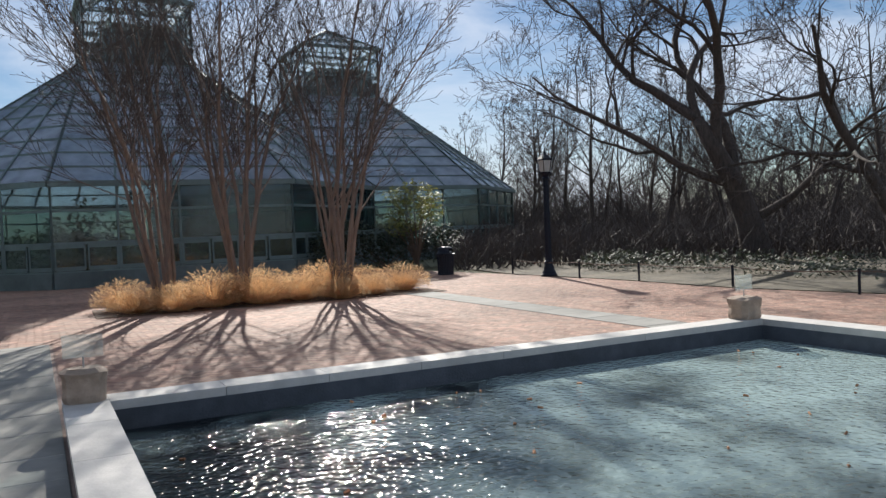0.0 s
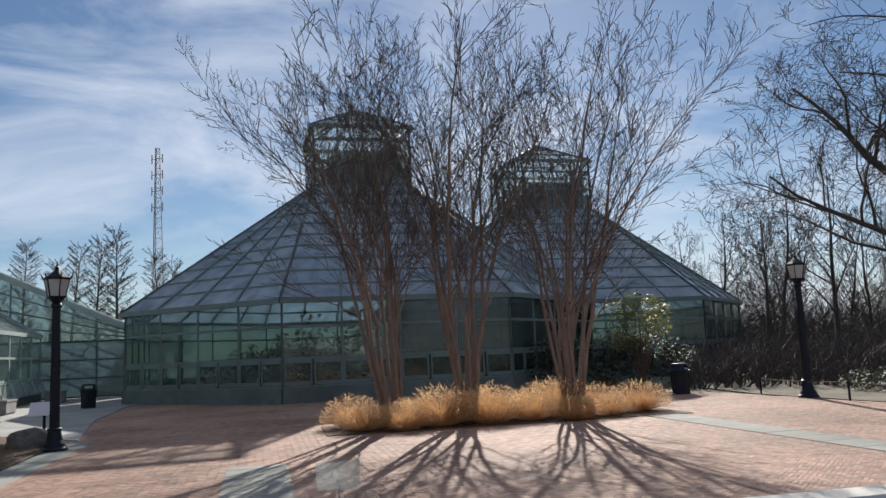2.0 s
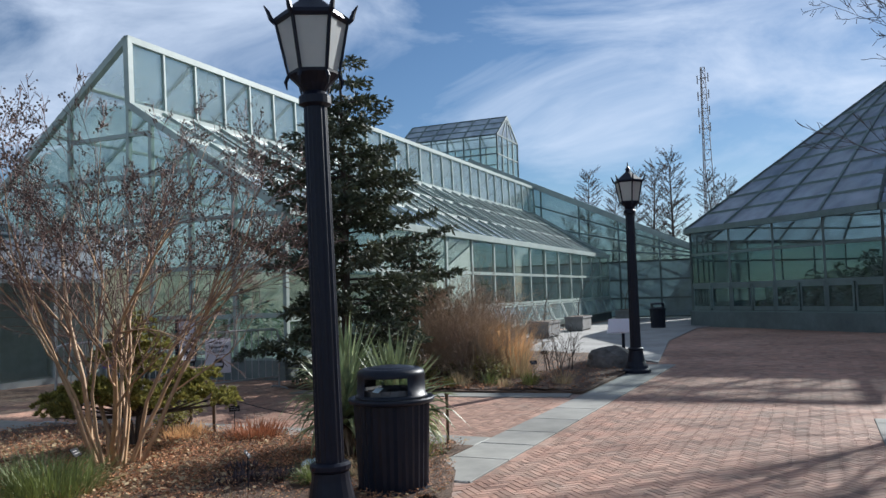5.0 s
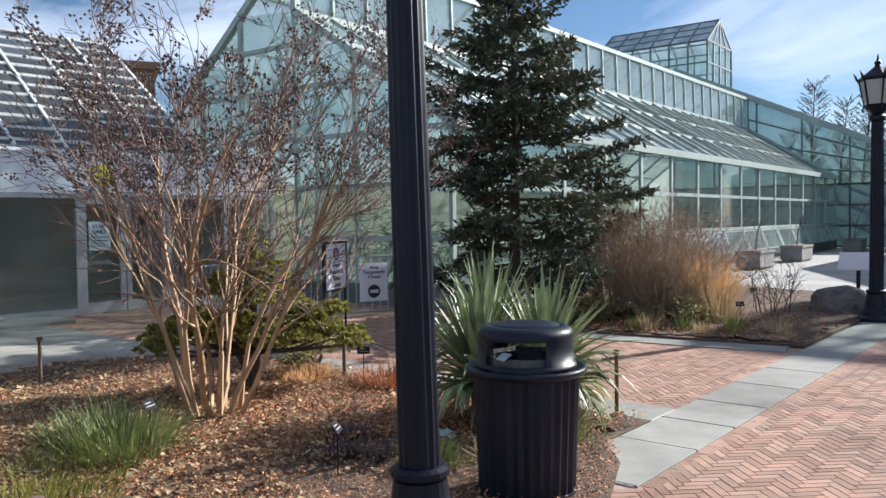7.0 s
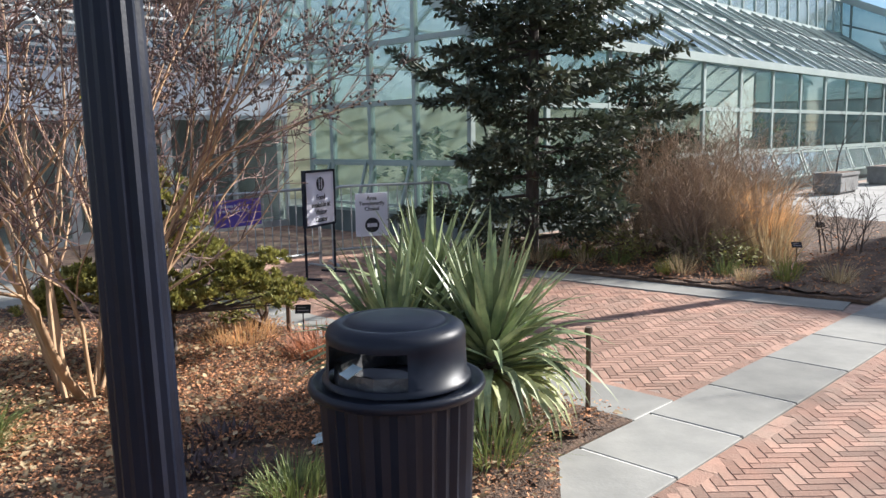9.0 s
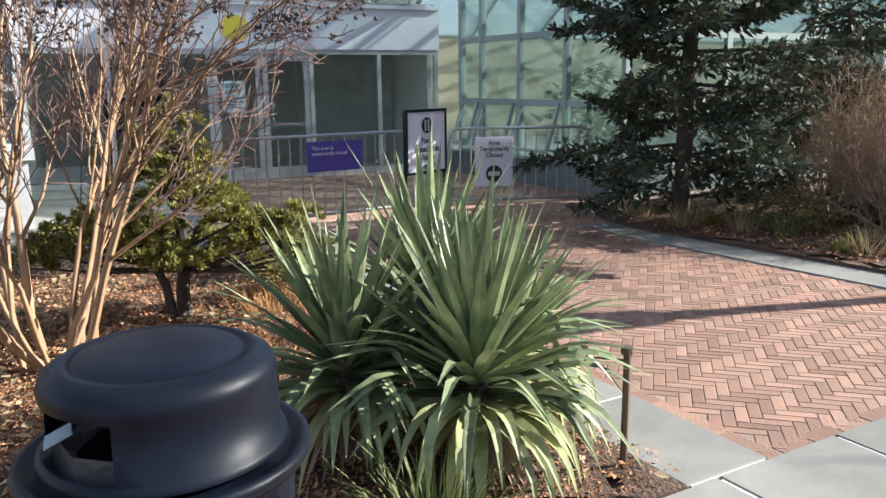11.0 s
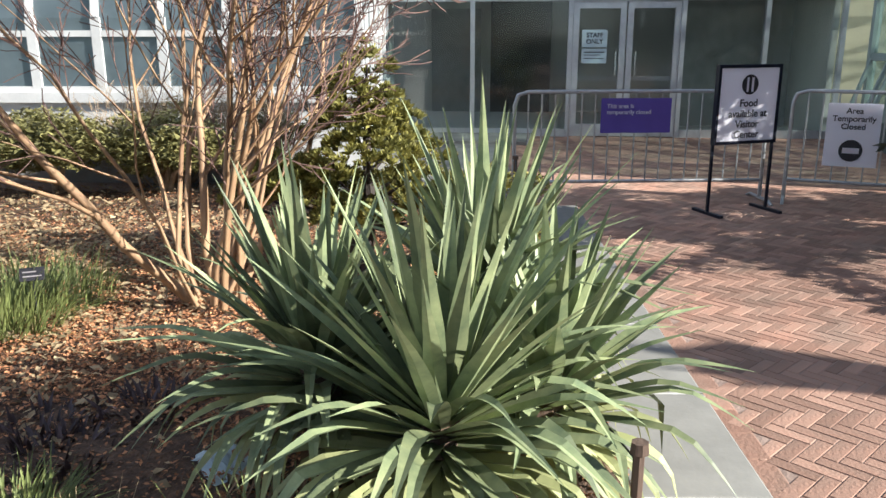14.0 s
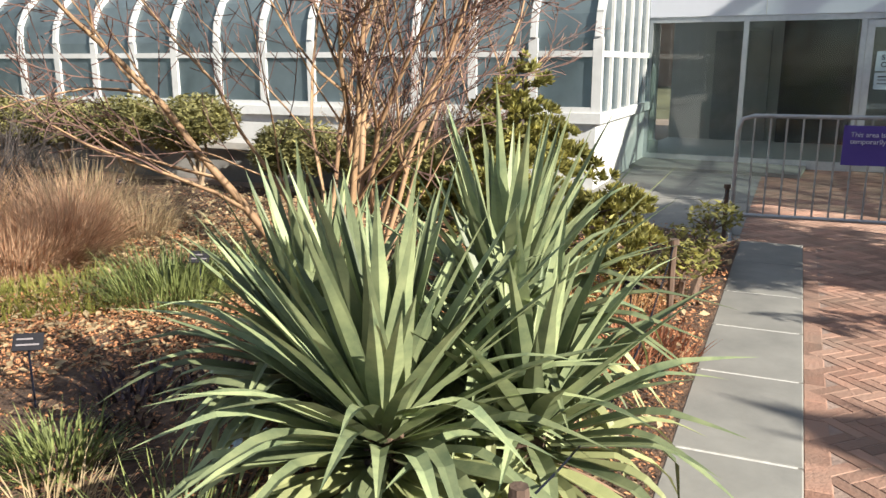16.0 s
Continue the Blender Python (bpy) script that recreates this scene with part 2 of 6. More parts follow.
M_DEADLEAF = mat("dead_yucca_leaf", (0.36, 0.24, 0.15), 0.85, (0.22, 0.14, 0.09), 8, per_piece=0.3)
M_BOX = mat("olive_shrub_leaf", (0.33, 0.30, 0.11), 0.55, (0.13, 0.125, 0.045), 7, per_piece=0.45, island=True, translucent=0.15)
M_BAMBOO = mat("yellow_green_leaf", (0.34, 0.33, 0.075), 0.6, (0.20, 0.21, 0.05), 5, per_piece=0.4, island=True, translucent=0.3)
M_SEDGE = mat("green_sedge", (0.25, 0.285, 0.09), 0.6, (0.12, 0.15, 0.05), 6, per_piece=0.35, island=True, translucent=0.2)
M_INPLANT = mat("indoor_plant_leaf", (0.10, 0.16, 0.05), 0.6, (0.04, 0.075, 0.025), 3, per_piece=0.5, island=True, translucent=0.2)
M_ROCK = mat("grey_boulder", (0.16, 0.15, 0.14), 0.9, (0.08, 0.078, 0.075), 7, bump=0.8, bump_scale=14, stain=0.3)
M_TANSTONE = mat("tan_rough_stone", (0.44, 0.34, 0.26), 0.9, (0.30, 0.23, 0.175), 9, bump=0.8, bump_scale=22, stain=0.2)
M_SIGNW = mat("white_sign_board", (0.88, 0.87, 0.92), 0.5, (0.86, 0.85, 0.90), 2, translucent=0.55)
M_INK = mat("black_ink", (0.02, 0.02, 0.025), 0.6, (0.015, 0.015, 0.02), 5)
M_PURPLE = mat("purple_banner_cloth", (0.10, 0.065, 0.33), 0.7, (0.085, 0.055, 0.28), 4, bump=0.1)
M_YELLOW = mat("yellow_emblem", (0.72, 0.60, 0.06), 0.5, (0.66, 0.53, 0.05), 2)
M_PAPER = mat("pale_blue_paper", (0.52, 0.62, 0.66), 0.7, (0.48, 0.58, 0.62), 3)
M_WOODSTAKE = mat("weathered_wood", (0.17, 0.11, 0.075), 0.9, (0.09, 0.06, 0.045), 14, bump=0.4, stretch=(1, 1, 0.2))
M_BROWNBLD = mat("brown_brick_wall", (0.26, 0.16, 0.11), 0.85, (0.18, 0.11, 0.08), 6, bump=0.3, stain=0.2)
M_STEELMAST = mat("mast_steel", (0.30, 0.27, 0.28), 0.6, (0.24, 0.22, 0.23), 4)
M_CLEARPLATE = glass("clear_acrylic", (0.86, 0.9, 0.9), 0.12, (0.7, 0.75, 0.75))


def water_material():
    m = bpy.data.materials.new("pool_water")
    m.use_nodes = True
    n, l = m.node_tree.nodes, m.node_tree.links
    n.remove(n["Principled BSDF"])
    co = n.new("ShaderNodeTexCoord")
    a, c = n.new("ShaderNodeTexNoise"), n.new("ShaderNodeTexNoise")
    a.inputs["Scale"].default_value, a.inputs["Detail"].default_value = 14.0, 0.8
    c.inputs["Scale"].default_value, c.inputs["Detail"].default_value = 1.4, 3.0
    for x in (a, c):
        l.new(co.outputs["Object"], x.inputs["Vector"])
    b1, b2 = n.new("ShaderNodeBump"), n.new("ShaderNodeBump")
    b1.inputs["Strength"].default_value, b1.inputs["Distance"].default_value = 1.0, 0.024
    b2.inputs["Strength"].default_value, b2.inputs["Distance"].default_value = 0.3, 0.06
    l.new(a.outputs["Fac"], b1.inputs["Height"])
    l.new(c.outputs["Fac"], b2.inputs["Height"])
    l.new(b2.outputs["Normal"], b1.inputs["Normal"])
    gl, tr = n.new("ShaderNodeBsdfGlossy"), n.new("ShaderNodeBsdfTransparent")
    gl.inputs["Roughness"].default_value = 0.08
    tr.inputs["Color"].default_value = (0.40, 0.56, 0.58, 1)
    l.new(b1.outputs["Normal"], gl.inputs["Normal"])
    fr = n.new("ShaderNodeFresnel")
    fr.inputs["IOR"].default_value = 1.33
    l.new(b1.outputs["Normal"], fr.inputs["Normal"])
    df = n.new("ShaderNodeBsdfDiffuse")
    df.inputs["Color"].default_value = (0.50, 0.64, 0.62, 1)
    l.new(b1.outputs["Normal"], df.inputs["Normal"])
    cl = n.new("ShaderNodeTexNoise")
    cl.inputs["Scale"].default_value, cl.inputs["Detail"].default_value = 0.7, 7.0
    l.new(co.outputs["Object"], cl.inputs["Vector"])
    cr = n.new("ShaderNodeMapRange")
    cr.inputs["From Min"].default_value, cr.inputs["From Max"].default_value = 0.54, 0.86
    cr.inputs["To Min"].default_value, cr.inputs["To Max"].default_value = 0.0, 0.7
    # the milky colour grows stronger towards the far end of the pool
    sx = n.new("ShaderNodeSeparateXYZ")
    l.new(co.outputs["Object"], sx.inputs["Vector"])
    am = n.new("ShaderNodeMath")
    am.operation = "MULTIPLY_ADD"
    am.inputs[1].default_value = 0.055
    l.new(sx.outputs["X"], am.inputs[0])
    l.new(cl.outputs["Fac"], am.inputs[2])
    l.new(am.outputs["Value"], cr.inputs["Value"])
    milky = n.new("ShaderNodeMixShader")
    l.new(cr.outputs["Result"], milky.inputs["Fac"])
    l.new(tr.outputs["BSDF"], milky.inputs[1])
    l.new(df.outputs["BSDF"], milky.inputs[2])
    mx = n.new("ShaderNodeMixShader")
    l.new(fr.outputs["Fac"], mx.inputs["Fac"])
    l.new(milky.outputs["Shader"], mx.inputs[1])
    l.new(gl.outputs["BSDF"], mx.inputs[2])
    l.new(mx.outputs["Shader"], n["Material Output"].inputs["Surface"])
    return m


M_WATER = water_material()


# ---- mesh helpers ----
class Shape:
    """Collects vertices and faces of one mesh."""

    def __init__(self):
        self.v, self.f = [], []

    def add(self, verts, faces):
        k = len(self.v)
        self.v += [tuple(p) for p in verts]
        self.f += [tuple(i + k for i in f) for f in faces]
        return self

    def box(self, x0, y0, z0, x1, y1, z1, m=None):
        p = [Vector((x, y, z)) for z in (z0, z1) for x, y in ((x0, y0), (x1, y0), (x1, y1), (x0, y1))]
        if m is not None:
            p = [m @ q for q in p]
        return self.add(p, [(3, 2, 1, 0), (4, 5, 6, 7), (0, 1, 5, 4), (1, 2, 6, 5), (2, 3, 7, 6), (3, 0, 4, 7)])

    def bar(self, a, b, w, d=None):
        """A square bar from a to b."""
        a, b = Vector(a), Vector(b)
        d = d or w
        way = (b - a).normalized()
        side = way.cross(Vector((0, 0, 1)))
        side = side.normalized() if side.length > 1e-4 else Vector((1, 0, 0))
        up = side.cross(way)
        c = [side * (sx * w / 2) + up * (sy * d / 2) for sx, sy in ((-1, -1), (1, -1), (1, 1), (-1, 1))]
        return self.add([a + q for q in c] + [b + q for q in c], [(0, 1, 2, 3), (7, 6, 5, 4), (0, 4, 5, 1), (1, 5, 6, 2), (2, 6, 7, 3), (3, 7, 4, 0)])

    def tube(self, pts, radii, n=6, cap=True):
        pts = [Vector(p) for p in pts]
        k = len(self.v)
        side = None
        for i, p in enumerate(pts):
            way = (pts[min(i + 1, len(pts) - 1)] - pts[max(i - 1, 0)]).normalized()
            if side is None:
                side = way.cross(Vector((0.31, 0.2, 0.93)))
                if side.length < 1e-3:
                    side = way.cross(Vector((1, 0, 0)))
            side = (side - way * side.dot(way)).normalized()
            up = way.cross(side)
            r = radii[i] if hasattr(radii, "__len__") else radii
            for j in range(n):
                a = 2 * math.pi * j / n
                self.v.append(tuple(p + side * (r * math.cos(a)) + up * (r * math.sin(a))))
        for i in range(len(pts) - 1):
            for j in range(n):
                j2 = (j + 1) % n
                self.f.append((k + i * n + j, k + i * n + j2, k + (i + 1) * n + j2, k + (i + 1) * n + j))
        if cap and n > 2:
            e = k + (len(pts) - 1) * n
            self.f.append(tuple(k + j for j in reversed(range(n))))
            self.f.append(tuple(e + j for j in range(n)))
        return self

    def lathe(self, profile, n=24, x=0, y=0, flute=0.0):
        k = len(self.v)
        for r, z in profile:
            for j in range(n):
                a = 2 * math.pi * j / n
                q = r * (1 - flute * (j % 2))
                self.v.append((x + q * math.cos(a), y + q * math.sin(a), z))
        for i in range(len(profile) - 1):
            for j in range(n):
                j2 = (j + 1) % n
                self.f.append((k + i * n + j, k + i * n + j2, k + (i + 1) * n + j2, k + (i + 1) * n + j))
        self.f.append(tuple(k + j for j in reversed(range(n))))
        e = k + (len(profile) - 1) * n
        self.f.append(tuple(e + j for j in range(n)))
        return self

    def slab(self, pts, t):
        """A flat plate of thickness t under the polygon pts."""
        pts = [Vector(p) for p in pts]
        nrm = (pts[1] - pts[0]).cross(pts[2] - pts[0]).normalized()
        n = len(pts)
        return self.add(pts + [p - nrm * t for p in pts], [tuple(range(n)), tuple(range(2 * n - 1, n - 1, -1))] + [(i, n + i, n + (i + 1) % n, (i + 1) % n) for i in range(n)])

    def mesh(self, name, material, smooth=False):
        me = bpy.data.meshes.new(name)
        me.from_pydata(self.v, [], self.f)
        me.materials.append(material)
        if smooth:
            me.polygons.foreach_set("use_smooth", [True] * len(me.polygons))
        me.update()
        return me


def part(name, shape, material, parent=None, label="", smooth=False, m=None):
    ob = new(name, shape.mesh(name, material, smooth) if isinstance(shape, Shape) else shape)
    if parent is not None:
        ob.parent = parent
    if m is not None:
        ob.matrix_basis = m
    if label:
        ob["label"] = label
    return ob


def thing(name, m, label, category, group="", kind=""):
    ob = new(name)
    ob.matrix_basis = m
    ob.empty_display_size = 0.2
    return tagged(ob, label, category, group, kind)


def text_shape(words, size, depth=0.002, spacing=1.0, bold=0.0, align="CENTER"):
    """Letters as a mesh in the x-z plane, facing -y."""
    cu = bpy.data.curves.new("letters", "FONT")
    cu.body, cu.size, cu.extrude, cu.align_x, cu.align_y, cu.space_line = words, size, depth, align, "CENTER", spacing
    cu.offset = bold
    tmp = bpy.data.objects.new("letters", cu)
    scene.collection.objects.link(tmp)
    dg = bpy.context.evaluated_depsgraph_get()
    me = bpy.data.meshes.new_from_object(tmp.evaluated_get(dg))
    bpy.data.objects.remove(tmp)
    bpy.data.curves.remove(cu)
    me.transform(Matrix.Rotation(radians(90), 4, "X"))
    return me


def letters(words, size, material, parent, m, spacing=1.0, bold=0.0, align="CENTER", label=""):
    me = text_shape(words, size, 0.002, spacing, bold, align)
    me.materials.clear()
    me.materials.append(material)
    return part("lettering", me, material, parent, label, m=m)


GRID = 27.0                                # turn of the garden's grid
U = Vector((-math.sin(radians(GRID)), math.cos(radians(GRID)), 0))
V = Vector((math.cos(radians(GRID)), math.sin(radians(GRID)), 0))


def inside(p, poly):
    x, y, hit = p[0], p[1], False
    for i in range(len(poly)):
        (x0, y0), (x1, y1) = poly[i], poly[i - 1]
        if (y0 > y) != (y1 > y) and x < (x1 - x0) * (y - y0) / (y1 - y0) + x0:
            hit = not hit
    return hit


def grid_pt(origin, a, b, z=0.0):
    return Vector((origin[0], origin[1], 0)) + V * a + U * b + Vector((0, 0, z))


POOL0 = (-0.38, 11.05)                     # inner corner of the pool
CORNER0 = (-7.13, 13.20)                   # where the two flagstone borders meet
POOL_A, POOL_B = 8.2, -11.0
HOUSE = (-18.95, 12.40)                    # inner corner of café and long glasshouse
HOUSE_M = pose(HOUSE[0], HOUSE[1], 0, 0, 0, 28.4)
PAV_A, PAV_B, PAV_TURN, PAV_AP = (-12.5, 44.4), (-4.3, 56.0), 28.0, 10.8


def quad_poly(origin, a0, b0, a1, b1):
    return [tuple(grid_pt(origin, a, b)[:2]) for a, b in ((a0, b0), (a1, b0), (a1, b1), (a0, b1))]


def octagon(c, ap, turn):
    r = ap / math.cos(math.pi / 8)
    return [(c[0] + r * math.cos(radians(turn + 22.5 + 45 * k)), c[1] + r * math.sin(radians(turn + 22.5 + 45 * k))) for k in range(8)]


CURB = [(-8.75, 16.12), (-9.7, 15.42), (-10.55, 14.88), (-11.35, 14.40), (-11.95, 14.02), (-12.7, 13.68)]
CURB_OUT = [(-9.0, 16.47), (-9.95, 15.78), (-10.78, 15.26), (-11.58, 14.74), (-12.15, 14.36), (-12.85, 14.02)]
BED_NEAR = [tuple(grid_pt(CORNER0, a, b)[:2]) for a, b in ((-0.01, -0.48), (-5.6, -0.48))] + [(-11.75, 8.3), (-5.4, -4.2), (0.6, -0.6)] + [tuple(grid_pt(CORNER0, a, b)[:2]) for a, b in ((0.62, -12.0), (0.62, -2.4), (0.3, -1.6), (-0.01, -1.2))]
BED_FAR = CURB_OUT + [(-13.6, 14.0), (-14.3, 14.9), (-17.8, 21.4), (-13.4, 22.3)] + [tuple(grid_pt(CORNER0, a, b)[:2]) for a, b in ((-0.5, 7.7), (-0.02, 7.0), (-0.02, 3.75))]
CONCRETE = [(-13.4, 22.3), (-17.8, 21.4), (-33.0, 50.0), (-24.0, 50.0), (-19.6, 38.0), (-18.6, 33.6), (-15.0, 27.0), (-11.0, 21.2)]
GRASS0, GRASS1 = Vector((-4.75, 22.75, 0)), Vector((1.45, 25.75, 0))
POOL_OUT = quad_poly(POOL0, -0.38, POOL_B - 0.38, POOL_A + 0.38, 0.38)
BORDERS = [  # flagstone borders: origin, a0, b0, a1, b1, along
    (CORNER0, -5.75, -0.48, -0.005, 0.0, "a"),
    (CORNER0, 0.0, -1.95, 0.58, 8.6, "b"),
    (POOL0, -1.30, -11.0, -0.39, 7.2, "b"),
    (POOL0, 7.9, 0.45, 8.7, 12.5, "b"),
]

# ---- ground: one sheet round the pool ----
ring_in = [grid_pt(POOL0, a, b, -0.03) for a, b in ((-0.3, POOL_B - 0.3), (POOL_A + 0.3, POOL_B - 0.3), (POOL_A + 0.3, 0.3), (-0.3, 0.3))]
ring_out = [grid_pt(POOL0, a, b, -0.03) for a, b in ((-2500, -2500), (2500, -2500), (2500, 2500), (-2500, 2500))]
g = Shape()
g.add(ring_in + ring_out, [(i, 4 + i, 4 + (i + 1) % 4, (i + 1) % 4) for i in range(4)])
tagged(part("ground", g, M_LAWN), "dry olive-brown winter lawn and soil", "ground", kind="structure")

g = Shape()
# the paving bed under the bricks, in four pieces round the pool
for a0, b0, a1, b1 in ((-26, POOL_B - 0.3, -0.3, 46), (POOL_A + 0.3, POOL_B - 0.3, 13.5, 10), (-0.3, 0.3, POOL_A + 0.3, 26), (-26, -16, 13.5, POOL_B - 0.3)):
    g.slab([grid_pt(POOL0, a, b, -0.0035) for a, b in ((a0, b0), (a1, b0), (a1, b1), (a0, b1))], 0.01)
tagged(part("pavement", g, M_JOINT), "sandy joints under red herringbone brick paving", "pavement", kind="structure")

# lawn and planting beyond the plaza's edge
woods_edge = [(4.9, 30.9), (7.55, 26.25), (9.35, 22.35), (11.4, 19.7), (25, 9), (90, 30), (60, 120), (3, 110), (4.4, 40), (3.2, 36.0)]
g = Shape()
g.slab([(x, y, -0.002) for x, y in woods_edge], 0.02)
tagged(part("ground_verge", g, mat("leafy_verge", (0.17, 0.14, 0.09), 0.95, (0.08, 0.068, 0.045), 5, bump=1.0, bump_scale=30, stain=0.45)), "leaf-strewn brown verge beyond a low rope fence", "ground", kind="structure")
g = Shape()
g.slab([(x, y, 0.004) for x, y in CONCRETE], 0.02)
tagged(part("pavement_concrete", g, M_CONCRETE), "pale concrete walk along the glasshouse", "pavement", kind="structure")


# ---- the pool ----
def build_pool():
    walls = []
    for a0, b0, a1, b1 in ((-0.3, POOL_B - 0.3, 0, 0.3), (POOL_A, POOL_B - 0.3, POOL_A + 0.3, 0.3), (0, 0, POOL_A, 0.3), (0, POOL_B - 0.3, POOL_A, POOL_B)):
        walls.append(Shape().box(a0, b0, -0.5, a1, b1, 0.19))
    root = thing("pool", pose(POOL0[0], POOL0[1], 0, 0, 0, GRID), "rectangular raised reflecting pool with pale stone coping", "pool", kind="structure")
    for g in walls:
        part("pool_wall", g, M_POOLWALL, root)
    part("pool_base", Shape().box(-0.3, POOL_B - 0.3, -0.6, POOL_A + 0.3, 0.3, -0.501), M_POOLWALL, root)
    f = Shape()
    f.box(0, POOL_B, -0.5, POOL_A, 0, -0.30)
    part("pool_floor", f, M_POOLFLOOR, root, "mottled grey-green pool floor")
    w = Shape()
    nx, ny = 40, 50
    w.add([(POOL_A * i / nx, POOL_B * j / ny, 0.0) for j in range(ny + 1) for i in range(nx + 1)], [(j * (nx + 1) + i, (j + 1) * (nx + 1) + i, (j + 1) * (nx + 1) + i + 1, j * (nx + 1) + i + 1) for j in range(ny) for i in range(nx)])
    part("water", w, M_WATER, root, "rippled pool water glinting in the sun", smooth=True)
    # coping slabs
    def slab_row(a0, b0, a1, b1, along, n):
        for i in range(n):
            s = Shape()
            if along == "b":
                s.box(a0, b0 + (b1 - b0) * i / n + 0.003, 0.192, a1, b0 + (b1 - b0) * (i + 1) / n - 0.003, 0.275)
            else:
                s.box(a0 + (a1 - a0) * i / n + 0.003, b0, 0.192, a0 + (a1 - a0) * (i + 1) / n - 0.003, b1, 0.275)
            part("coping_stone", s, M_COPING, root)
    slab_row(-0.38, POOL_B - 0.38, 0.0, 0.38, "b", 10)
    slab_row(POOL_A, POOL_B - 0.38, POOL_A + 0.38, 0.38, "b", 10)
    slab_row(0.0, 0.0, POOL_A, 0.38, "a", 8)
    slab_row(0.0, POOL_B - 0.38, POOL_A, POOL_B, "a", 8)
    rnd = random.Random(4)
    d = Shape()
    for _ in range(60):
        x, y = rnd.uniform(0.3, POOL_A - 0.2), rnd.uniform(-7, -0.2)
        d.tube([(x, y, 0.0), (x + rnd.uniform(-0.05, 0.05), y + rnd.uniform(-0.05, 0.05), 0.012)], 0.012, 4)
    tagged(part("floating_leaves", d, M_LITTER, None, m=pose(POOL0[0], POOL0[1], 0, 0, 0, GRID)), "dead leaves afloat on the pool", "leaves", kind="stuff")


build_pool()


def stone_marker(a, b, turn):
    """A rough tan stone block on the coping with a clear plate on a pin."""
    root = thing("stone_marker", Matrix.Translation(grid_pt(POOL0, a, b, 0.275)) @ pose(0, 0, 0, 0, 0, turn), "rough tan stone block holding a clear plate, on the pool corner", "marker stone", "stones on the pool corners")
    rnd = random.Random(int(a * 7) + 3)
    s = Shape()
    n, rings = 14, 6
    prof = [(0.17, 0.0), (0.185, 0.06), (0.178, 0.14), (0.19, 0.22), (0.20, 0.27), (0.15, 0.30)]
    for r, z in prof:
        for j in range(n):
            q = 2 * math.pi * j / n
            sq = 1.0 / max(abs(math.cos(q)), abs(math.sin(q))) ** 0.6
            k = r * sq * rnd.uniform(0.95, 1.05)
            s.v.append((k * math.cos(q), k * math.sin(q), z + rnd.uniform(-0.012, 0.012) * (z > 0)))
    for i in range(rings - 1):
        for j in range(n):
            s.f.append((i * n + j, i * n + (j + 1) % n, (i + 1) * n + (j + 1) % n, (i + 1) * n + j))
    s.f.append(tuple(range((rings - 1) * n, rings * n)))
    part("block", s, M_TANSTONE, root)
    p = Shape().tube([(0, 0, 0.29), (0, 0, 0.40)], 0.008, 6)
    part("pin", p, M_GALV, root)
    q = Shape().box(-0.17, -0.006, 0.39, 0.17, 0.006, 0.60)
    part("plate", q, M_CLEARPLATE, root, "clear acrylic plate")


stone_marker(-0.19, 0.19, 20)
stone_marker(POOL_A - 0.12, 0.2, 32)


# ---- glazing helpers ----
def wall_point(p0, p1, s, z):
    return Vector((p0[0] + (p1[0] - p0[0]) * s, p0[1] + (p1[1] - p0[1]) * s, z))


def glazed_face(corners, cols, rows, parent, frame_mat, glass_mat, bar=0.06, depth=0.09, name="glazing", col_at=None, row_at=None, pane_parts=True):
    """A framed glass face over the four corners (bottom left, bottom right, top right, top left)."""
    c = [Vector(p) for p in corners]
    cu = col_at or [i / cols for i in range(cols + 1)]
    ru = row_at or [i / rows for i in range(rows + 1)]

    def at(s, t):
        return (c[0].lerp(c[1], s)).lerp(c[3].lerp(c[2], s), t)
    fr = Shape()
    for s in cu:
        if (at(s, 0) - at(s, 1)).length > 0.05:
            fr.bar(at(s, 0), at(s, 1), bar, depth)
    for t in ru:
        if (at(0, t) - at(1, t)).length > 0.05:
            fr.bar(at(0, t), at(1, t), bar * 0.8, depth * 0.85)
    face = part(name + "_frame", fr, frame_mat, parent)
    gone = Shape()
    for i in range(len(cu) - 1):
        for j in range(len(ru) - 1):
            q = [at(cu[i], ru[j]), at(cu[i + 1], ru[j]), at(cu[i + 1], ru[j + 1]), at(cu[i], ru[j + 1])]
            if (q[2] - q[3]).length < 0.02:
                q = q[:3]
            s = Shape().slab(q, 0.008)
            if pane_parts:
                part("pane", s, glass_mat, face)
            else:
                gone.add(s.v, s.f)
    if gone.v:
        part("panes", gone, glass_mat, face)
    return face


def leaf_cloud(shape, center, size, count, leaf, rnd, flat=0.3):
    """Many small tilted leaves filling an uneven clump."""
    cx, cy, cz = center
    for _ in range(count):
        while True:
            x, y, z = rnd.uniform(-1, 1), rnd.uniform(-1, 1), rnd.uniform(-1, 1)
            d = math.sqrt(x * x + y * y + z * z)
            if 0.25 < d < 1:
                break
        p = Vector((cx + x * size[0], cy + y * size[1], cz + z * size[2]))
        a = rnd.uniform(0, 2 * math.pi)
        w = Vector((math.cos(a), math.sin(a), rnd.uniform(-0.8, 0.8))).normalized()
        s = w.cross(Vector((rnd.uniform(-0.6, 0.6), rnd.uniform(-0.6, 0.6), 1))).normalized()
        l = leaf * rnd.uniform(0.6, 1.3)
        shape.add([p - s * l * flat, p + w * l * 0.6 - s * l * 0.1, p + w * l + s * l * 0.05, p + s * l * flat], [(0, 1, 2, 3)])


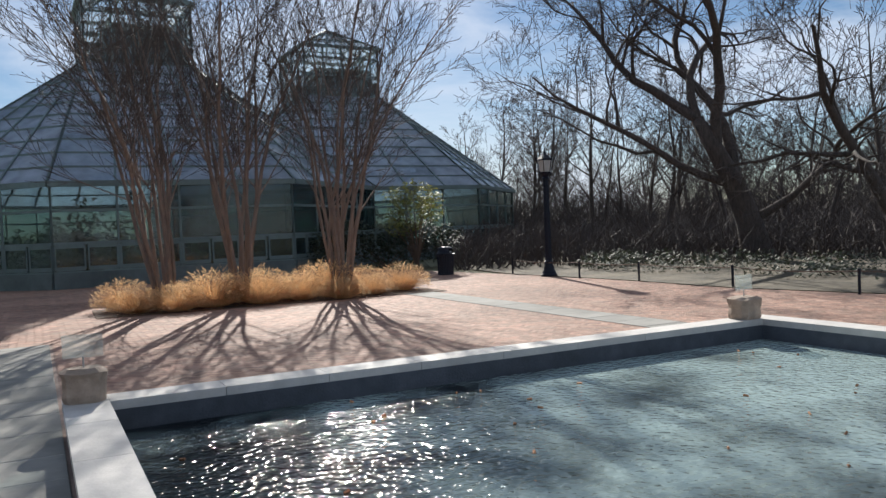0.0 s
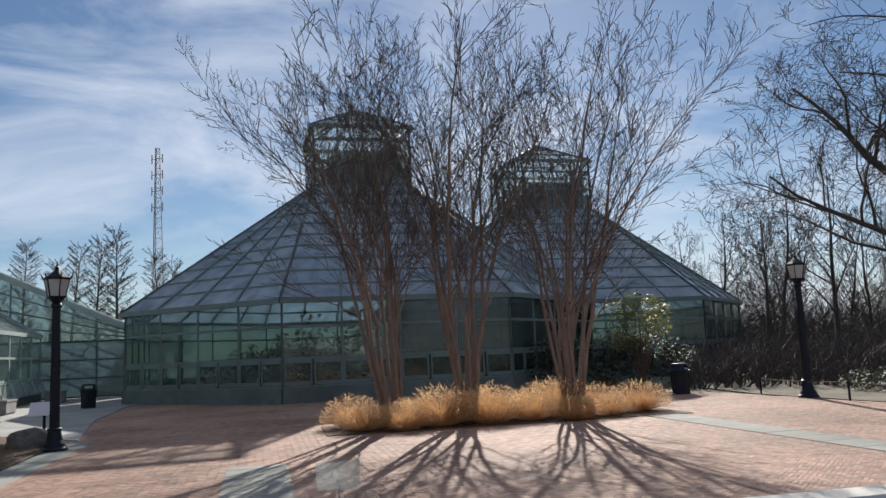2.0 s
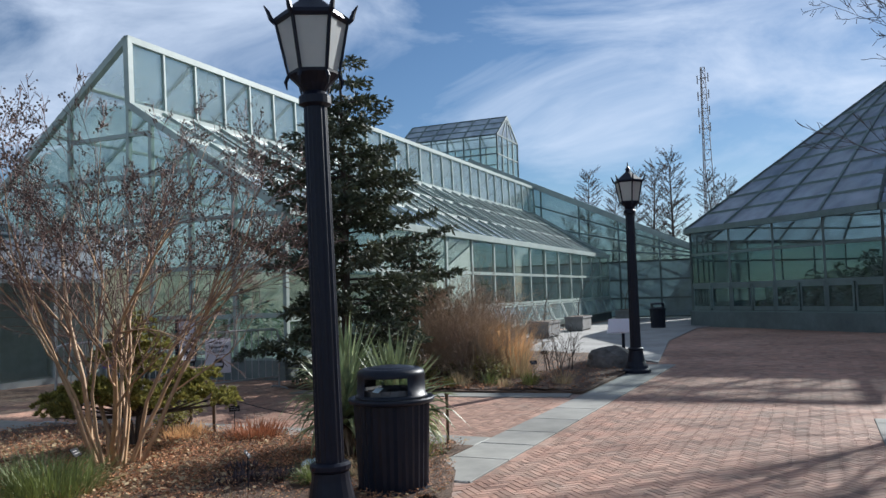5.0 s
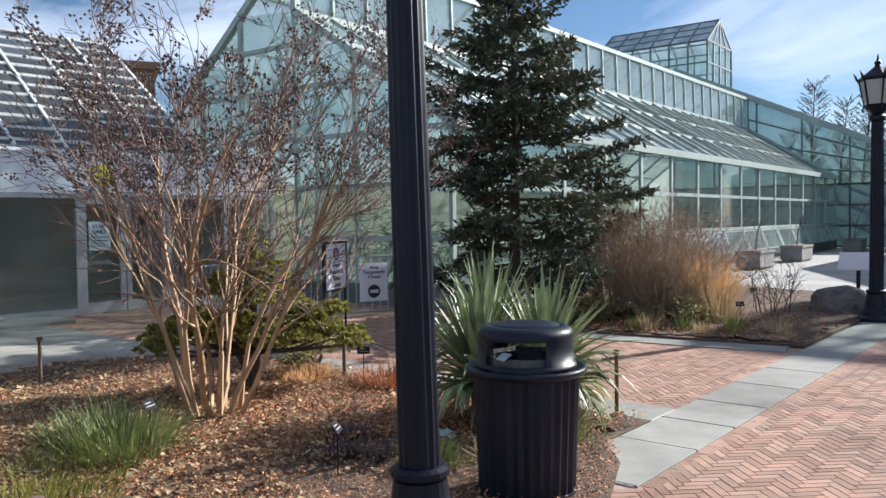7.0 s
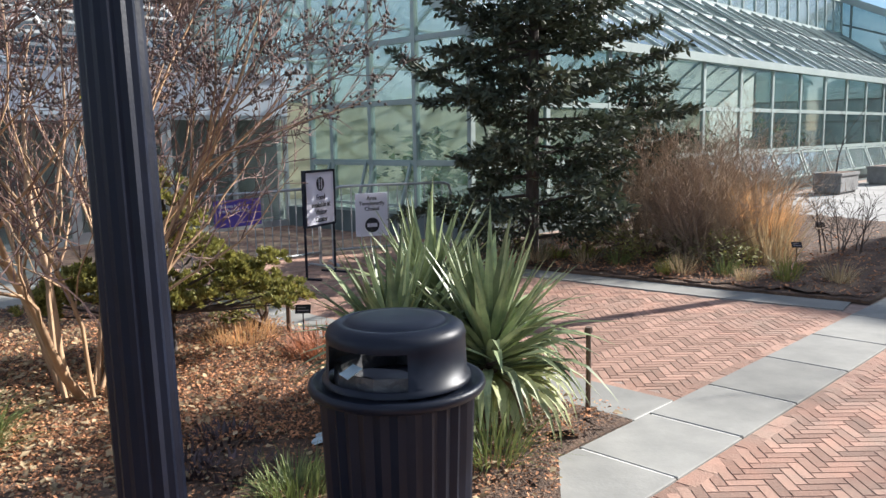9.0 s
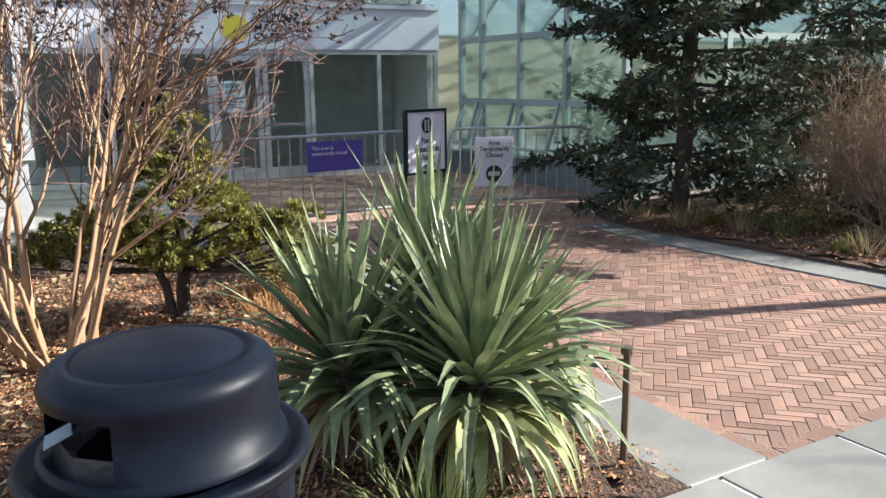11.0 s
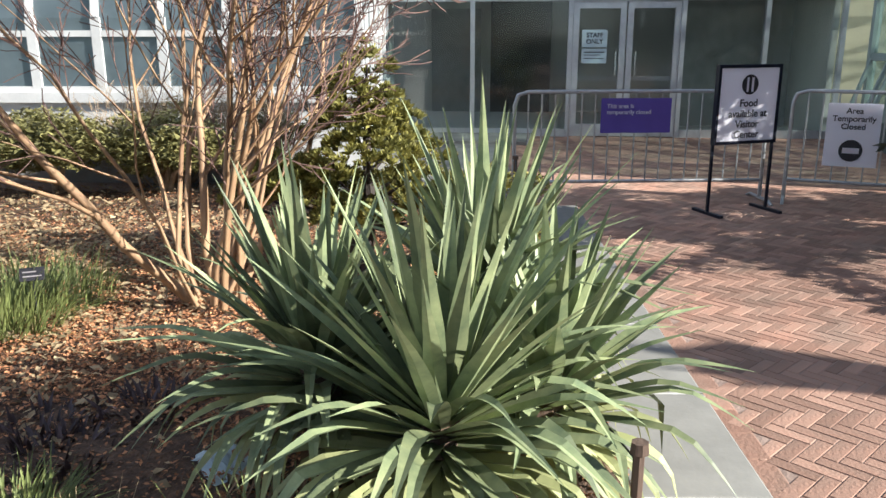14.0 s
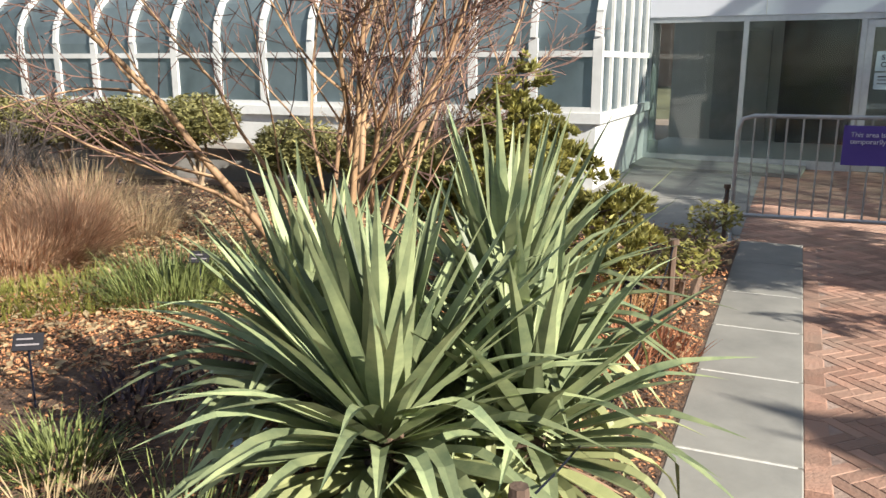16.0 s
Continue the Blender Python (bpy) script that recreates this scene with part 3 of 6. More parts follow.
# ---- the two pyramid pavilions ----
def pavilion(center, seed):
    root = thing("glass_pavilion", pose(center[0], center[1], 0, 0, 0, PAV_TURN), "octagonal glass pavilion with a stepped pyramid roof and square cupola", "glasshouse", "pyramid pavilions")
    ap, eave = PAV_AP, 3.8
    oc = octagon((0, 0), ap, 0)
    rim = octagon((0, 0), ap + 0.18, 0)
    half, z1, z2, z3 = 2.42, 10.0, 13.0, 14.6
    sq = {0: ((half, -half), (half, half)), 2: ((half, half), (-half, half)), 4: ((-half, half), (-half, -half)), 6: ((-half, -half), (half, -half))}
    for k in range(8):
        base = Shape()
        p0, p1 = oc[k - 1], oc[k]
        mid = (Vector((*p0, 0)) + Vector((*p1, 0))) / 2
        n = mid.normalized()
        base.slab([(p0[0] + n.x * 0.12, p0[1] + n.y * 0.12, 0.58), (p1[0] + n.x * 0.12, p1[1] + n.y * 0.12, 0.58), (p1[0] - n.x * 0.15, p1[1] - n.y * 0.15, 0.58), (p0[0] - n.x * 0.15, p0[1] - n.y * 0.15, 0.58)], 0.62)
        part("base_wall", base, M_MASONRY, root, "grey-green masonry base wall")
    for k in range(8):
        p0, p1 = oc[k - 1], oc[k]
        seen = k in (4, 5, 6, 7, 0)
        face = glazed_face([(*p0, 0.58), (*p1, 0.58), (*p1, eave), (*p0, eave)], 4, 3, root, M_PAVFR, M_GLASSW, 0.075, 0.12, "wall", row_at=[0, 0.33, 0.70, 1], pane_parts=seen)
        for i in range(4):
            for s0 in (0.03, 0.53):
                low = Shape()
                a, b = (i + s0) / 4, (i + s0 + 0.44) / 4
                for za, zb in ((0.70, 0.74), (1.52, 1.56)):
                    low.bar(wall_point(p0, p1, a, (za + zb) / 2), wall_point(p0, p1, b, (za + zb) / 2), 0.05, 0.15)
                for s in (a, b):
                    low.bar(wall_point(p0, p1, s, 0.70), wall_point(p0, p1, s, 1.56), 0.05, 0.15)
                part("vent_window", low, M_PAVFR, face, "low awning window frame")
        e0, e1 = rim[k - 1], rim[k]
        if k % 2 == 0:
            t0, t1 = sq[k]
        else:
            a = radians(45 * k)
            t0 = t1 = (half * (1 if math.cos(a) > 0 else -1), half * (1 if math.sin(a) > 0 else -1))
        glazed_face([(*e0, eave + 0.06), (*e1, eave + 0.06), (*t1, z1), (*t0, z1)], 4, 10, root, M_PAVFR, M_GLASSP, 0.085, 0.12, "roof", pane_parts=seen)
        eb = Shape().bar((*e0, eave), (*e1, eave), 0.16, 0.2)
        part("eave_beam", eb, M_PAVFR, root)
    for k in (0, 2, 4, 6):
        t0, t1 = sq[k]
        glazed_face([(*t0, z1), (*t1, z1), (*t1, z2), (*t0, z2)], 4, 3, root, M_PAVFR, M_GLASSK, 0.09, 0.13, "cupola", row_at=[0, 0.42, 0.78, 1])
        lo = Shape()
        for i in range(8):
            z = z1 + 0.08 + i * 0.11
            lo.bar((t0[0] * 0.97, t0[1] * 0.97, z), (t1[0] * 0.97, t1[1] * 0.97, z), 0.05, 0.09)
        part("louvre", lo, M_DARKFR, root, "dark louvred vent")
        o = 0.15
        r0, r1 = ((t0[0] * (1 + o / half)), (t0[1] * (1 + o / half))), ((t1[0] * (1 + o / half)), (t1[1] * (1 + o / half)))
        glazed_face([(*r0, z2 + 0.06), (*r1, z2 + 0.06), (0, 0, z3), (0, 0, z3)], 3, 3, root, M_PAVFR, M_GLASSK, 0.08, 0.1, "cupola_roof")
        part("cupola_beam", Shape().bar((*r0, z2), (*r1, z2), 0.16, 0.18), M_PAVFR, root)
    part("fan_housing", Shape().box(-half * 0.62, -half * 0.86, z1 - 0.3, half * 0.86, half * 0.86, z1 + 1.75), M_DARKFR, root, "dark ventilation housing inside the cupola")
    rnd = random.Random(seed)
    f = Shape()
    f.add([(x * 0.985, y * 0.985, 0.02) for x, y in oc], [tuple(range(8))])
    part("floor", f, M_MASONRY, root)
    deep = Shape()
    for i in range(44):
        a = rnd.uniform(0, 2 * math.pi)
        r = rnd.uniform(3.5, 8.4)
        hgt = rnd.uniform(0.8, 2.3) if r > 6 else rnd.uniform(1.5, 4.0)
        leaf_cloud(deep, (r * math.cos(a), r * math.sin(a), hgt * 0.55), (rnd.uniform(0.6, 1.3), rnd.uniform(0.6, 1.3), hgt * 0.5), 170, 0.34, rnd)
    tagged(part("indoor_planting", deep, M_INPLANT, None, m=root.matrix_basis.copy()), "dense green tropical plants behind glass", "plants", kind="stuff")
    return root


pavilion(PAV_A, 11)
pavilion(PAV_B, 12)


# ---- the long glasshouse ----
def long_house():
    root = thing("long_glasshouse", HOUSE_M, "long pale green glasshouse with a stepped roof and clerestory", "glasshouse")
    x1, z1 = 4.8, 3.30
    xr, zr, zt = 0.86, 5.86, 7.32
    xl, zl = -5.2, 2.7
    y1 = 29.6
    base = Shape()
    base.box(x1 - 0.15, 0, -0.05, x1 + 0.08, y1, 0.38).box(0.1, -0.08, -0.05, x1, 0.15, 0.38)
    part("base_wall", base, M_MASONRY, root, "low grey-green base wall")
    glazed_face([(x1, 0, 0.38), (x1, y1, 0.38), (x1, y1, z1), (x1, 0, z1)], 15, 3, root, M_GREENFR, M_GLASSG, 0.07, 0.11, "front_wall", row_at=[0, 0.27, 0.62, 1])
    # tilted-out lower vents along the front wall
    for i in range(4, 15):
        y0, yb = y1 * i / 15 + 0.1, y1 * (i + 1) / 15 - 0.1
        a, b, c, d = (x1 + 0.30, y0, 0.45), (x1 + 0.30, yb, 0.45), (x1 + 0.06, yb, 1.08), (x1 + 0.06, y0, 1.08)
        vent = Shape()
        for p, q in ((a, b), (b, c), (c, d), (d, a)):
            vent.bar(p, q, 0.05)
        part("pane", Shape().slab([a, b, c, d], 0.008), M_GLASSL, part("vent_window", vent, M_GREENFR, root, "tilted-out low window"))
    glazed_face([(x1 + 0.1, 0, z1 + 0.03), (x1 + 0.1, y1, z1 + 0.03), (xr, y1, zr), (xr, 0, zr)], 30, 3, root, M_GREENFR, M_GLASSL, 0.05, 0.09, "lower_roof")
    part("eave_beam", Shape().bar((x1 + 0.05, 0, z1), (x1 + 0.05, y1, z1), 0.16, 0.18), M_GREENFR, root)
    glazed_face([(xr, 0, zr + 0.03), (xr, y1, zr + 0.03), (xr - 0.05, y1, zt), (xr - 0.05, 0, zt)], 28, 1, root, M_GREENFR, M_GLASSL, 0.05, 0.09, "clerestory")
    part("ridge_beam", Shape().bar((xr - 0.05, -0.05, zt), (xr - 0.05, y1, zt), 0.12, 0.14).bar((xr, -0.05, zr), (xr, y1, zr), 0.10, 0.12), M_GREENFR, root)
    # roof shafts, dark rods over the lower roof
    for i in range(1, 14):
        y = y1 * i / 14
        part("roof_rod", Shape().tube([(x1 - 0.3, y, z1 + 0.34), (xr + 0.6, y, zr - 0.30)], 0.022, 5), M_DARKFR, root, "dark shading rod above the roof")
    glazed_face([(xl, y1, zl), (xl, 0, zl), (xr - 0.05, 0, zt), (xr - 0.05, y1, zt)], 14, 5, root, M_GREENFR, M_GLASSL, 0.06, 0.1, "back_roof", pane_parts=False)
    # gable end
    prof = [(xl, zl), (xr - 0.05, zt), (xr, zr), (x1, z1)]

    def top(x):
        for (xa, za), (xb, zb) in zip(prof, prof[1:]):
            if xa <= x <= xb and xb - xa > 0.2:
                return za + (zb - za) * (x - xa) / (xb - xa)
        return zr
    gable = Shape()
    for (xa, za), (xb, zb) in zip(prof, prof[1:]):
        gable.bar((xa, 0, za), (xb, 0, zb), 0.14, 0.14)
    gf = part("gable_frame", gable, M_GREENFR, root)
    cols = [xl, -3.6, -2.3, -0.9, 0.83, 1.45, 2.5, 3.6, x1]
    for x in cols:
        part("mullion", Shape().bar((x, 0, 0.38 if x > 0 else 2.85), (x, 0, top(x)), 0.08, 0.1), M_GREENFR, gf)
    levels = [0.38, 1.25, 2.25, 3.25, 4.3, 5.2]
    pane_mat = M_GLASSG
    for i in range(len(cols) - 1):
        xa, xb = cols[i], cols[i + 1]
        lev = [z for z in levels if xb > 0.9 or z > 2.8]
        lev = lev + [9.0]
        for za, zb in zip(lev, lev[1:]):
            pts = [(xa, za), (xb, za), (xb, min(zb, top(xb))), (xa, min(zb, top(xa)))]
            pts = [p for k, p in enumerate(pts) if k < 2 or p[1] > za + 0.01]
            if len(pts) < 3 or za >= max(top(xa), top(xb)):
                continue
            part("pane", Shape().slab([(x, 0, z) for x, z in pts], 0.008), pane_mat, gf)
            if za < min(top(xa), top(xb)):
                part("transom", Shape().bar((xa, 0, za), (xb, 0, za), 0.07, 0.09), M_GREENFR, gf)
    # open hopper vents low in the gable wall
    for xa, xb in ((0.95, 1.4), (1.55, 2.4), (2.6, 3.5)):
        hop = Shape()
        for p, q in (((xa, -0.28, 0.55), (xb, -0.28, 0.55)), ((xb, -0.28, 0.55), (xb, -0.06, 1.22)), ((xb, -0.06, 1.22), (xa, -0.06, 1.22)), ((xa, -0.06, 1.22), (xa, -0.28, 0.55))):
            hop.bar(p, q, 0.045)
        part("hopper_window", hop, M_GREENFR, root, "tilted open hopper window")
    part("floor", Shape().box(xl, 0.05, 0.0, x1 - 0.2, y1, 0.03), M_DARKFLOOR, root)
    part("back_wall", Shape().box(xl - 0.1, 0, 0, xl, y1, zl), mat("cream_wall", (0.74, 0.66, 0.46), 0.7, (0.64, 0.57, 0.40), 2, stain=0.1), root, "cream painted inner wall")
    rnd = random.Random(5)
    deep = Shape()
    for i in range(34):
        x, y, hgt = rnd.uniform(-4, 4.0), rnd.uniform(1.5, 28), rnd.uniform(0.7, 2.0)
        leaf_cloud(deep, (x, y, hgt * 0.55), (0.8, 0.9, hgt * 0.5), 110, 0.28, rnd)
    tagged(part("indoor_planting", deep, M_INPLANT, None, m=HOUSE_M), "green plants on benches inside the long glasshouse", "plants", kind="stuff")
    # the wing across its far end
    wing = thing("glasshouse_wing", HOUSE_M, "taller glass wing with a steep roof falling to the terrace", "glasshouse")
    a, b, za, zb = -3.0, 9.6, 9.2, 3.4
    glazed_face([(b, 29.9, zb), (b, 46, zb), (a, 46, za), (a, 29.9, za)], 14, 8, wing, M_GREENFR, M_GLASSL, 0.07, 0.1, "wing_roof", pane_parts=False)
    glazed_face([(a, 29.75, 3.0), (b, 29.75, 3.0), (b, 29.75, zb), (a, 29.75, za)], 6, 4, wing, M_PAVFR, M_GLASSW, 0.08, 0.1, "wing_side", pane_parts=False)
    glazed_face([(a, 29.75, 0.1), (b, 29.75, 0.1), (b, 29.75, 3.0), (a, 29.75, 3.0)], 6, 3, wing, M_DARKFR, M_GLASSC, 0.08, 0.1, "wing_lower_side", pane_parts=False)
    glazed_face([(b - 0.1, 29.9, 0.1), (b - 0.1, 46, 0.1), (b - 0.1, 46, zb), (b - 0.1, 29.9, zb)], 8, 3, wing, M_DARKFR, M_GLASSC, 0.08, 0.1, "wing_front", pane_parts=False)
    part("wing_edge", Shape().bar((a, 29.7, za), (b, 29.7, zb), 0.2, 0.3), M_GREENFR, wing)
    part("wing_back", Shape().box(a - 6, 29.6, 0, a - 5.8, 46, za), M_INTERIOR, wing)
    part("floor", Shape().box(a - 6, 29.6, 0.0, b - 0.2, 46, 0.03), M_DARKFLOOR, wing)
    ca, cb, cy0, cy1, cz0, cz1, czr = -9.0, -2.4, 33.0, 37.0, 8.9, 11.3, 12.75
    for p, q, n in (((ca, cy0), (cb, cy0), 6), ((cb, cy0), (cb, cy1), 4), ((cb, cy1), (ca, cy1), 6), ((ca, cy1), (ca, cy0), 4)):
        glazed_face([(*p, cz0), (*q, cz0), (*q, cz1), (*p, cz1)], n, 2, wing, M_PAVFR, M_GLASSG, 0.08, 0.1, "cupola")
    ym = (cy0 + cy1) / 2
    glazed_face([(ca, cy0, cz1), (cb, cy0, cz1), (cb, ym, czr), (ca, ym, czr)], 6, 3, wing, M_PAVFR, M_GLASSP, 0.08, 0.1, "cupola_roof")
    glazed_face([(cb, cy1, cz1), (ca, cy1, cz1), (ca, ym, czr), (cb, ym, czr)], 6, 3, wing, M_PAVFR, M_GLASSP, 0.08, 0.1, "cupola_roof")
    glazed_face([(cb, cy0, cz1), (cb, cy1, cz1), (cb, ym, czr), (cb, ym, czr)], 4, 1, wing, M_PAVFR, M_GLASSP, 0.07, 0.1, "cupola_gable")


long_house()


# ---- café front and palm house ----
CAFE_TURN = 23.0
CAFE_M = pose(-18.87, 12.42, 0, 0, 0, CAFE_TURN)      # local -y runs along the front, +x towards the garden


def cafe():
    root = thing("cafe_front", CAFE_M, "low white café front with aluminium framed glass doors", "café", kind="structure")
    y_end = -7.4
    part("fascia", Shape().box(-0.1, y_end, 2.12, 0.06, -0.02, 2.80).box(-0.14, y_end, 2.80, 0.12, -0.02, 2.86), M_FASCIA, root, "white fascia panel")
    joints = Shape()
    for y in (-1.6, -3.45, -5.3):
        joints.box(0.061, y - 0.006, 2.13, 0.064, y + 0.006, 2.79)
    part("panel_joint", joints, M_INTERIOR, root)
    part("roof", Shape().box(-6, y_end, 2.86, -0.14, -0.02, 2.92), M_CONCRETE, root, "flat grey roof")
    fr = Shape()
    posts = [-0.06, -1.16, -2.38, -4.06, -5.55, -6.9]
    for y in posts:
        fr.box(-0.06, y - 0.035, 0.0, 0.03, y + 0.035, 2.12)
    fr.box(-0.06, y_end, 2.04, 0.035, -0.02, 2.118)
    fr.box(-0.06, y_end, 0.0, 0.032, -4.1, 0.12).box(-0.06, -2.34, 0.0, 0.032, -0.02, 0.12)
    part("window_frame", fr, M_ALU, root)
    for a, b in ((-1.125, -0.1), (-2.345, -1.2), (-5.515, -4.1), (-6.865, -5.59)):
        part("pane", Shape().box(-0.02, a, 0.12, -0.012, b, 2.04), M_GLASSD, root)
    for y0, y1, side in ((-4.02, -3.23, 1), (-3.21, -2.42, -1)):
        d = part("door_leaf", Shape().box(-0.05, y0, 0.01, 0.02, y0 + 0.09, 2.03).box(-0.05, y1 - 0.09, 0.01, 0.02, y1, 2.03).box(-0.048, y0, 1.93, 0.018, y1, 2.028).box(-0.048, y0, 0.01, 0.018, y1, 0.2), M_ALU, root)
        part("pane", Shape().box(-0.02, y0 + 0.09, 0.2, -0.012, y1 - 0.09, 1.93), M_GLASSD, d)
        part("door_handle", Shape().tube([(0.05, y1 - 0.14 if side > 0 else y0 + 0.14, 0.95), (0.05, y1 - 0.14 if side > 0 else y0 + 0.14, 1.3)], 0.012, 8), M_GALV, d)
        part("push_bar", Shape().box(-0.045, y0 + 0.09, 0.86, -0.02, y1 - 0.09, 0.93), M_ALU, d)
    # papers in the door
    n1 = part("notice", Shape().box(0.0, -3.88, 1.36, 0.004, -3.50, 1.62).box(0.0, -3.88, 1.12, 0.004, -3.50, 1.34), M_PAPER, root, "two pale blue paper notices")
    mt = Matrix.Translation((0.006, -3.69, 1.49)) @ pose(0, 0, 0, 0, 0, 90)
    letters("STAFF\nONLY", 0.095, M_INK, n1, mt, 1.0, 0.001)
    part("print_lines", Shape().box(0.004, -3.84, 1.28, 0.006, -3.54, 1.295).box(0.004, -3.84, 1.24, 0.006, -3.6, 1.25).box(0.004, -3.84, 1.19, 0.006, -3.54, 1.20), M_INK, n1)
    # emblem and name on the fascia
    letters("YELLOW\nMAGNOLIA\nCAFE", 0.185, M_INK, root, Matrix.Translation((0.068, -3.32, 2.45)) @ pose(0, 0, 0, 0, 0, 90), 0.82, 0.003, "LEFT")
    em = Shape()
    n = 26
    em.add([(0.066, -3.62 + 0.235 * math.cos(2 * math.pi * i / n) * (1 + 0.06 * math.sin(3 * i)), 2.44 + 0.20 * math.sin(2 * math.pi * i / n) * (1 + 0.05 * math.cos(2 * i))) for i in range(n)], [tuple(range(n))])
    part("emblem", em, M_YELLOW, root, "round yellow painted emblem")
    # the room behind
    room = Shape()
    room.box(-4.2, y_end, 0, -4.0, -0.1, 2.9).box(-4.0, y_end, -0.02, -0.1, -0.1, 0.02).box(-4.0, -0.2, 0, -0.1, -0.1, 2.9).box(-4.0, y_end, 2.6, -0.12, -0.1, 2.7)
    part("room", room, M_INTERIOR, root, "dim grey lobby walls")
    part("inner_door", Shape().box(-3.98, -6.6, 0, -3.9, -5.6, 2.05).box(-1.6, -2.2, 0, -1.5, -0.3, 2.4).box(-3.98, -1.0, 0, -3.9, -0.7, 2.0), mat("grey_inner_door", (0.42, 0.43, 0.42), 0.7), root)
    # near-black sheet before the back wall, painting the dark of an unlit opening
    part("dark_opening_sheet", Shape().box(-3.9, -5.4, 0, -3.85, -4.2, 2.3), mat("painted_doorway_dark", (0.03, 0.03, 0.03), 0.9), root)
    part("column", Shape().lathe([(0.17, 0.0), (0.17, 0.28), (0.115, 0.30), (0.115, 2.6)], 20, -0.35, -6.95), M_WHITEFR, root, "round white column", smooth=False)
    part("entry_slab", Shape().box(-0.1, y_end, -0.02, 1.1, -4.6, 0.05), M_FLAG, root, "pale stone threshold")


cafe()


def palm_house():
    m = pose(-13.22, 7.55, 0, 0, 0, GRID)
    root = thing("palm_house", m, "white palm house with curved eaves and shaded panes", "glasshouse")
    length = 26.0
    part("base_wall", Shape().box(-0.25, -length, 0, 0.0, 0.0, 0.78).box(-3.6, -0.2, 0, -0.25, 0.0, 0.78).box(-0.32, -length, 0.78, 0.07, 0.07, 0.90).box(-3.6, -0.27, 0.78, -0.32, 0.07, 0.90), M_WHITEFR, root, "white painted base wall with sill")
    bays = 34
    ribs = [(0.0, 0.9), (0.0, 1.75), (-0.05, 2.02), (-0.19, 2.27), (-0.42, 2.47), (-0.72, 2.62), (-2.2, 3.2), (-5.0, 4.3)]
    for i in range(bays + 1):
        y = -length * i / bays
        s = Shape()
        for (xa, za), (xb, zb) in zip(ribs, ribs[1:]):
            s.bar((xa, y, za), (xb, y, zb), 0.075, 0.11)
        part("rib", s, M_WHITEFR, root)
    rails = Shape()
    for x, z in ((0, 0.93), (0, 1.57), (-0.72, 2.62), (-5.0, 4.3)):
        rails.bar((x, 0, z), (x, -length, z), 0.07, 0.07)
    part("rail", rails, M_WHITEFR, root)
    for i in range(bays):
        y0, y1 = -length * i / bays - 0.03, -length * (i + 1) / bays + 0.03
        for lo, hi in ((0, 1), (1, 5)) if i < 24 else ((0, 5),):
            s = Shape()
            seg = ribs[lo:hi + 1]
            s.add([(x, y, z) for x, z in seg for y in (y0, y1)], [(2 * k, 2 * k + 1, 2 * k + 3, 2 * k + 2) for k in range(len(seg) - 1)])
            part("pane", s, M_GLASSC, root)
    s = Shape()
    for i in range(bays):
        y0, y1 = -length * i / bays - 0.03, -length * (i + 1) / bays + 0.03
        seg = ribs[5:]
        s.add([(x, y, z) for x, z in seg for y in (y0, y1)], [(2 * k, 2 * k + 1, 2 * k + 3, 2 * k + 2) for k in range(len(seg) - 1)])
    part("upper_panes", s, M_GLASSC, root)
    # return wall towards the café
    ret = Shape()
    for k in range(7):
        x = -3.5 + 3.5 * k / 6
        top = 3.3 if x < -0.75 else 2.6 + 0.0 * x
        zt = np.interp(-x, [-r[0] for r in ribs], [r[1] for r in ribs]) if x < -0.01 else 1.8
        ret.bar((x, 0.0, 0.9), (x, 0.0, float(zt)), 0.06, 0.09)
    ret.bar((-3.5, 0, 1.57), (0, 0, 1.57), 0.06, 0.07)
    part("return_frame", ret, M_WHITEFR, root)
    pan = Shape().add([(0, 0.01, 0.9), (0, 0.01, 1.75), (-0.19, 0.01, 2.27), (-0.72, 0.01, 2.62), (-3.5, 0.01, 3.7), (-3.5, 0.01, 0.9)], [(0, 1, 2, 3, 4, 5)])
    part("return_pane", pan, M_GLASSC, root)
    part("inner_wall", Shape().box(-5.2, -length, 0, -5.0, -0.2, 4.3), M_INTERIOR, root)
    part("floor", Shape().box(-5.0, -length, 0, -0.3, -0.2, 0.03), M_DARKFLOOR, root)
    ledge = thing("stone_ledge", pose(-12.35, 7.9, 0, 0, 0, GRID), "long low white stone ledge in front of shrubs", "ledge")
    part("top", Shape().box(-0.25, -22, 0.42, 0.22, -0.8, 0.50), M_COPING, ledge)
    part("support", Shape().box(-0.15, -22, 0, 0.12, -0.85, 0.42), M_CONCRETE, ledge)


palm_house()
# brown building far behind the palm house and a tall glass roof behind the café
g = thing("brick_building", pose(-50.0, 0.0, 0), "long brown brick building far behind the café", "building")
part("wall", Shape().box(-10, -45, 0, 0, 12.5, 10.2), M_BROWNBLD, g)
part("roof", Shape().box(-10.3, -45.3, 10.2, 0.3, 12.8, 10.6), M_BROWNBLD, g)
part("parapet", Shape().box(-0.2, -45, 10.6, 0.35, 4.0, 10.95), M_WHITEFR, g, "white parapet coping")
for i in range(8):
    w = part("window", Shape().box(-0.02, -42 + i * 6.6, 5.2, 0.05, -39.4 + i * 6.6, 8.0), M_WHITEFR, g)
    part("pane", Shape().box(0.03, -41.8 + i * 6.6, 5.4, 0.06, -39.6 + i * 6.6, 7.8), M_GLASSC, w)
g = thing("cafe_glass_roof", CAFE_M, "sloping glass roof behind the café front", "glass roof")
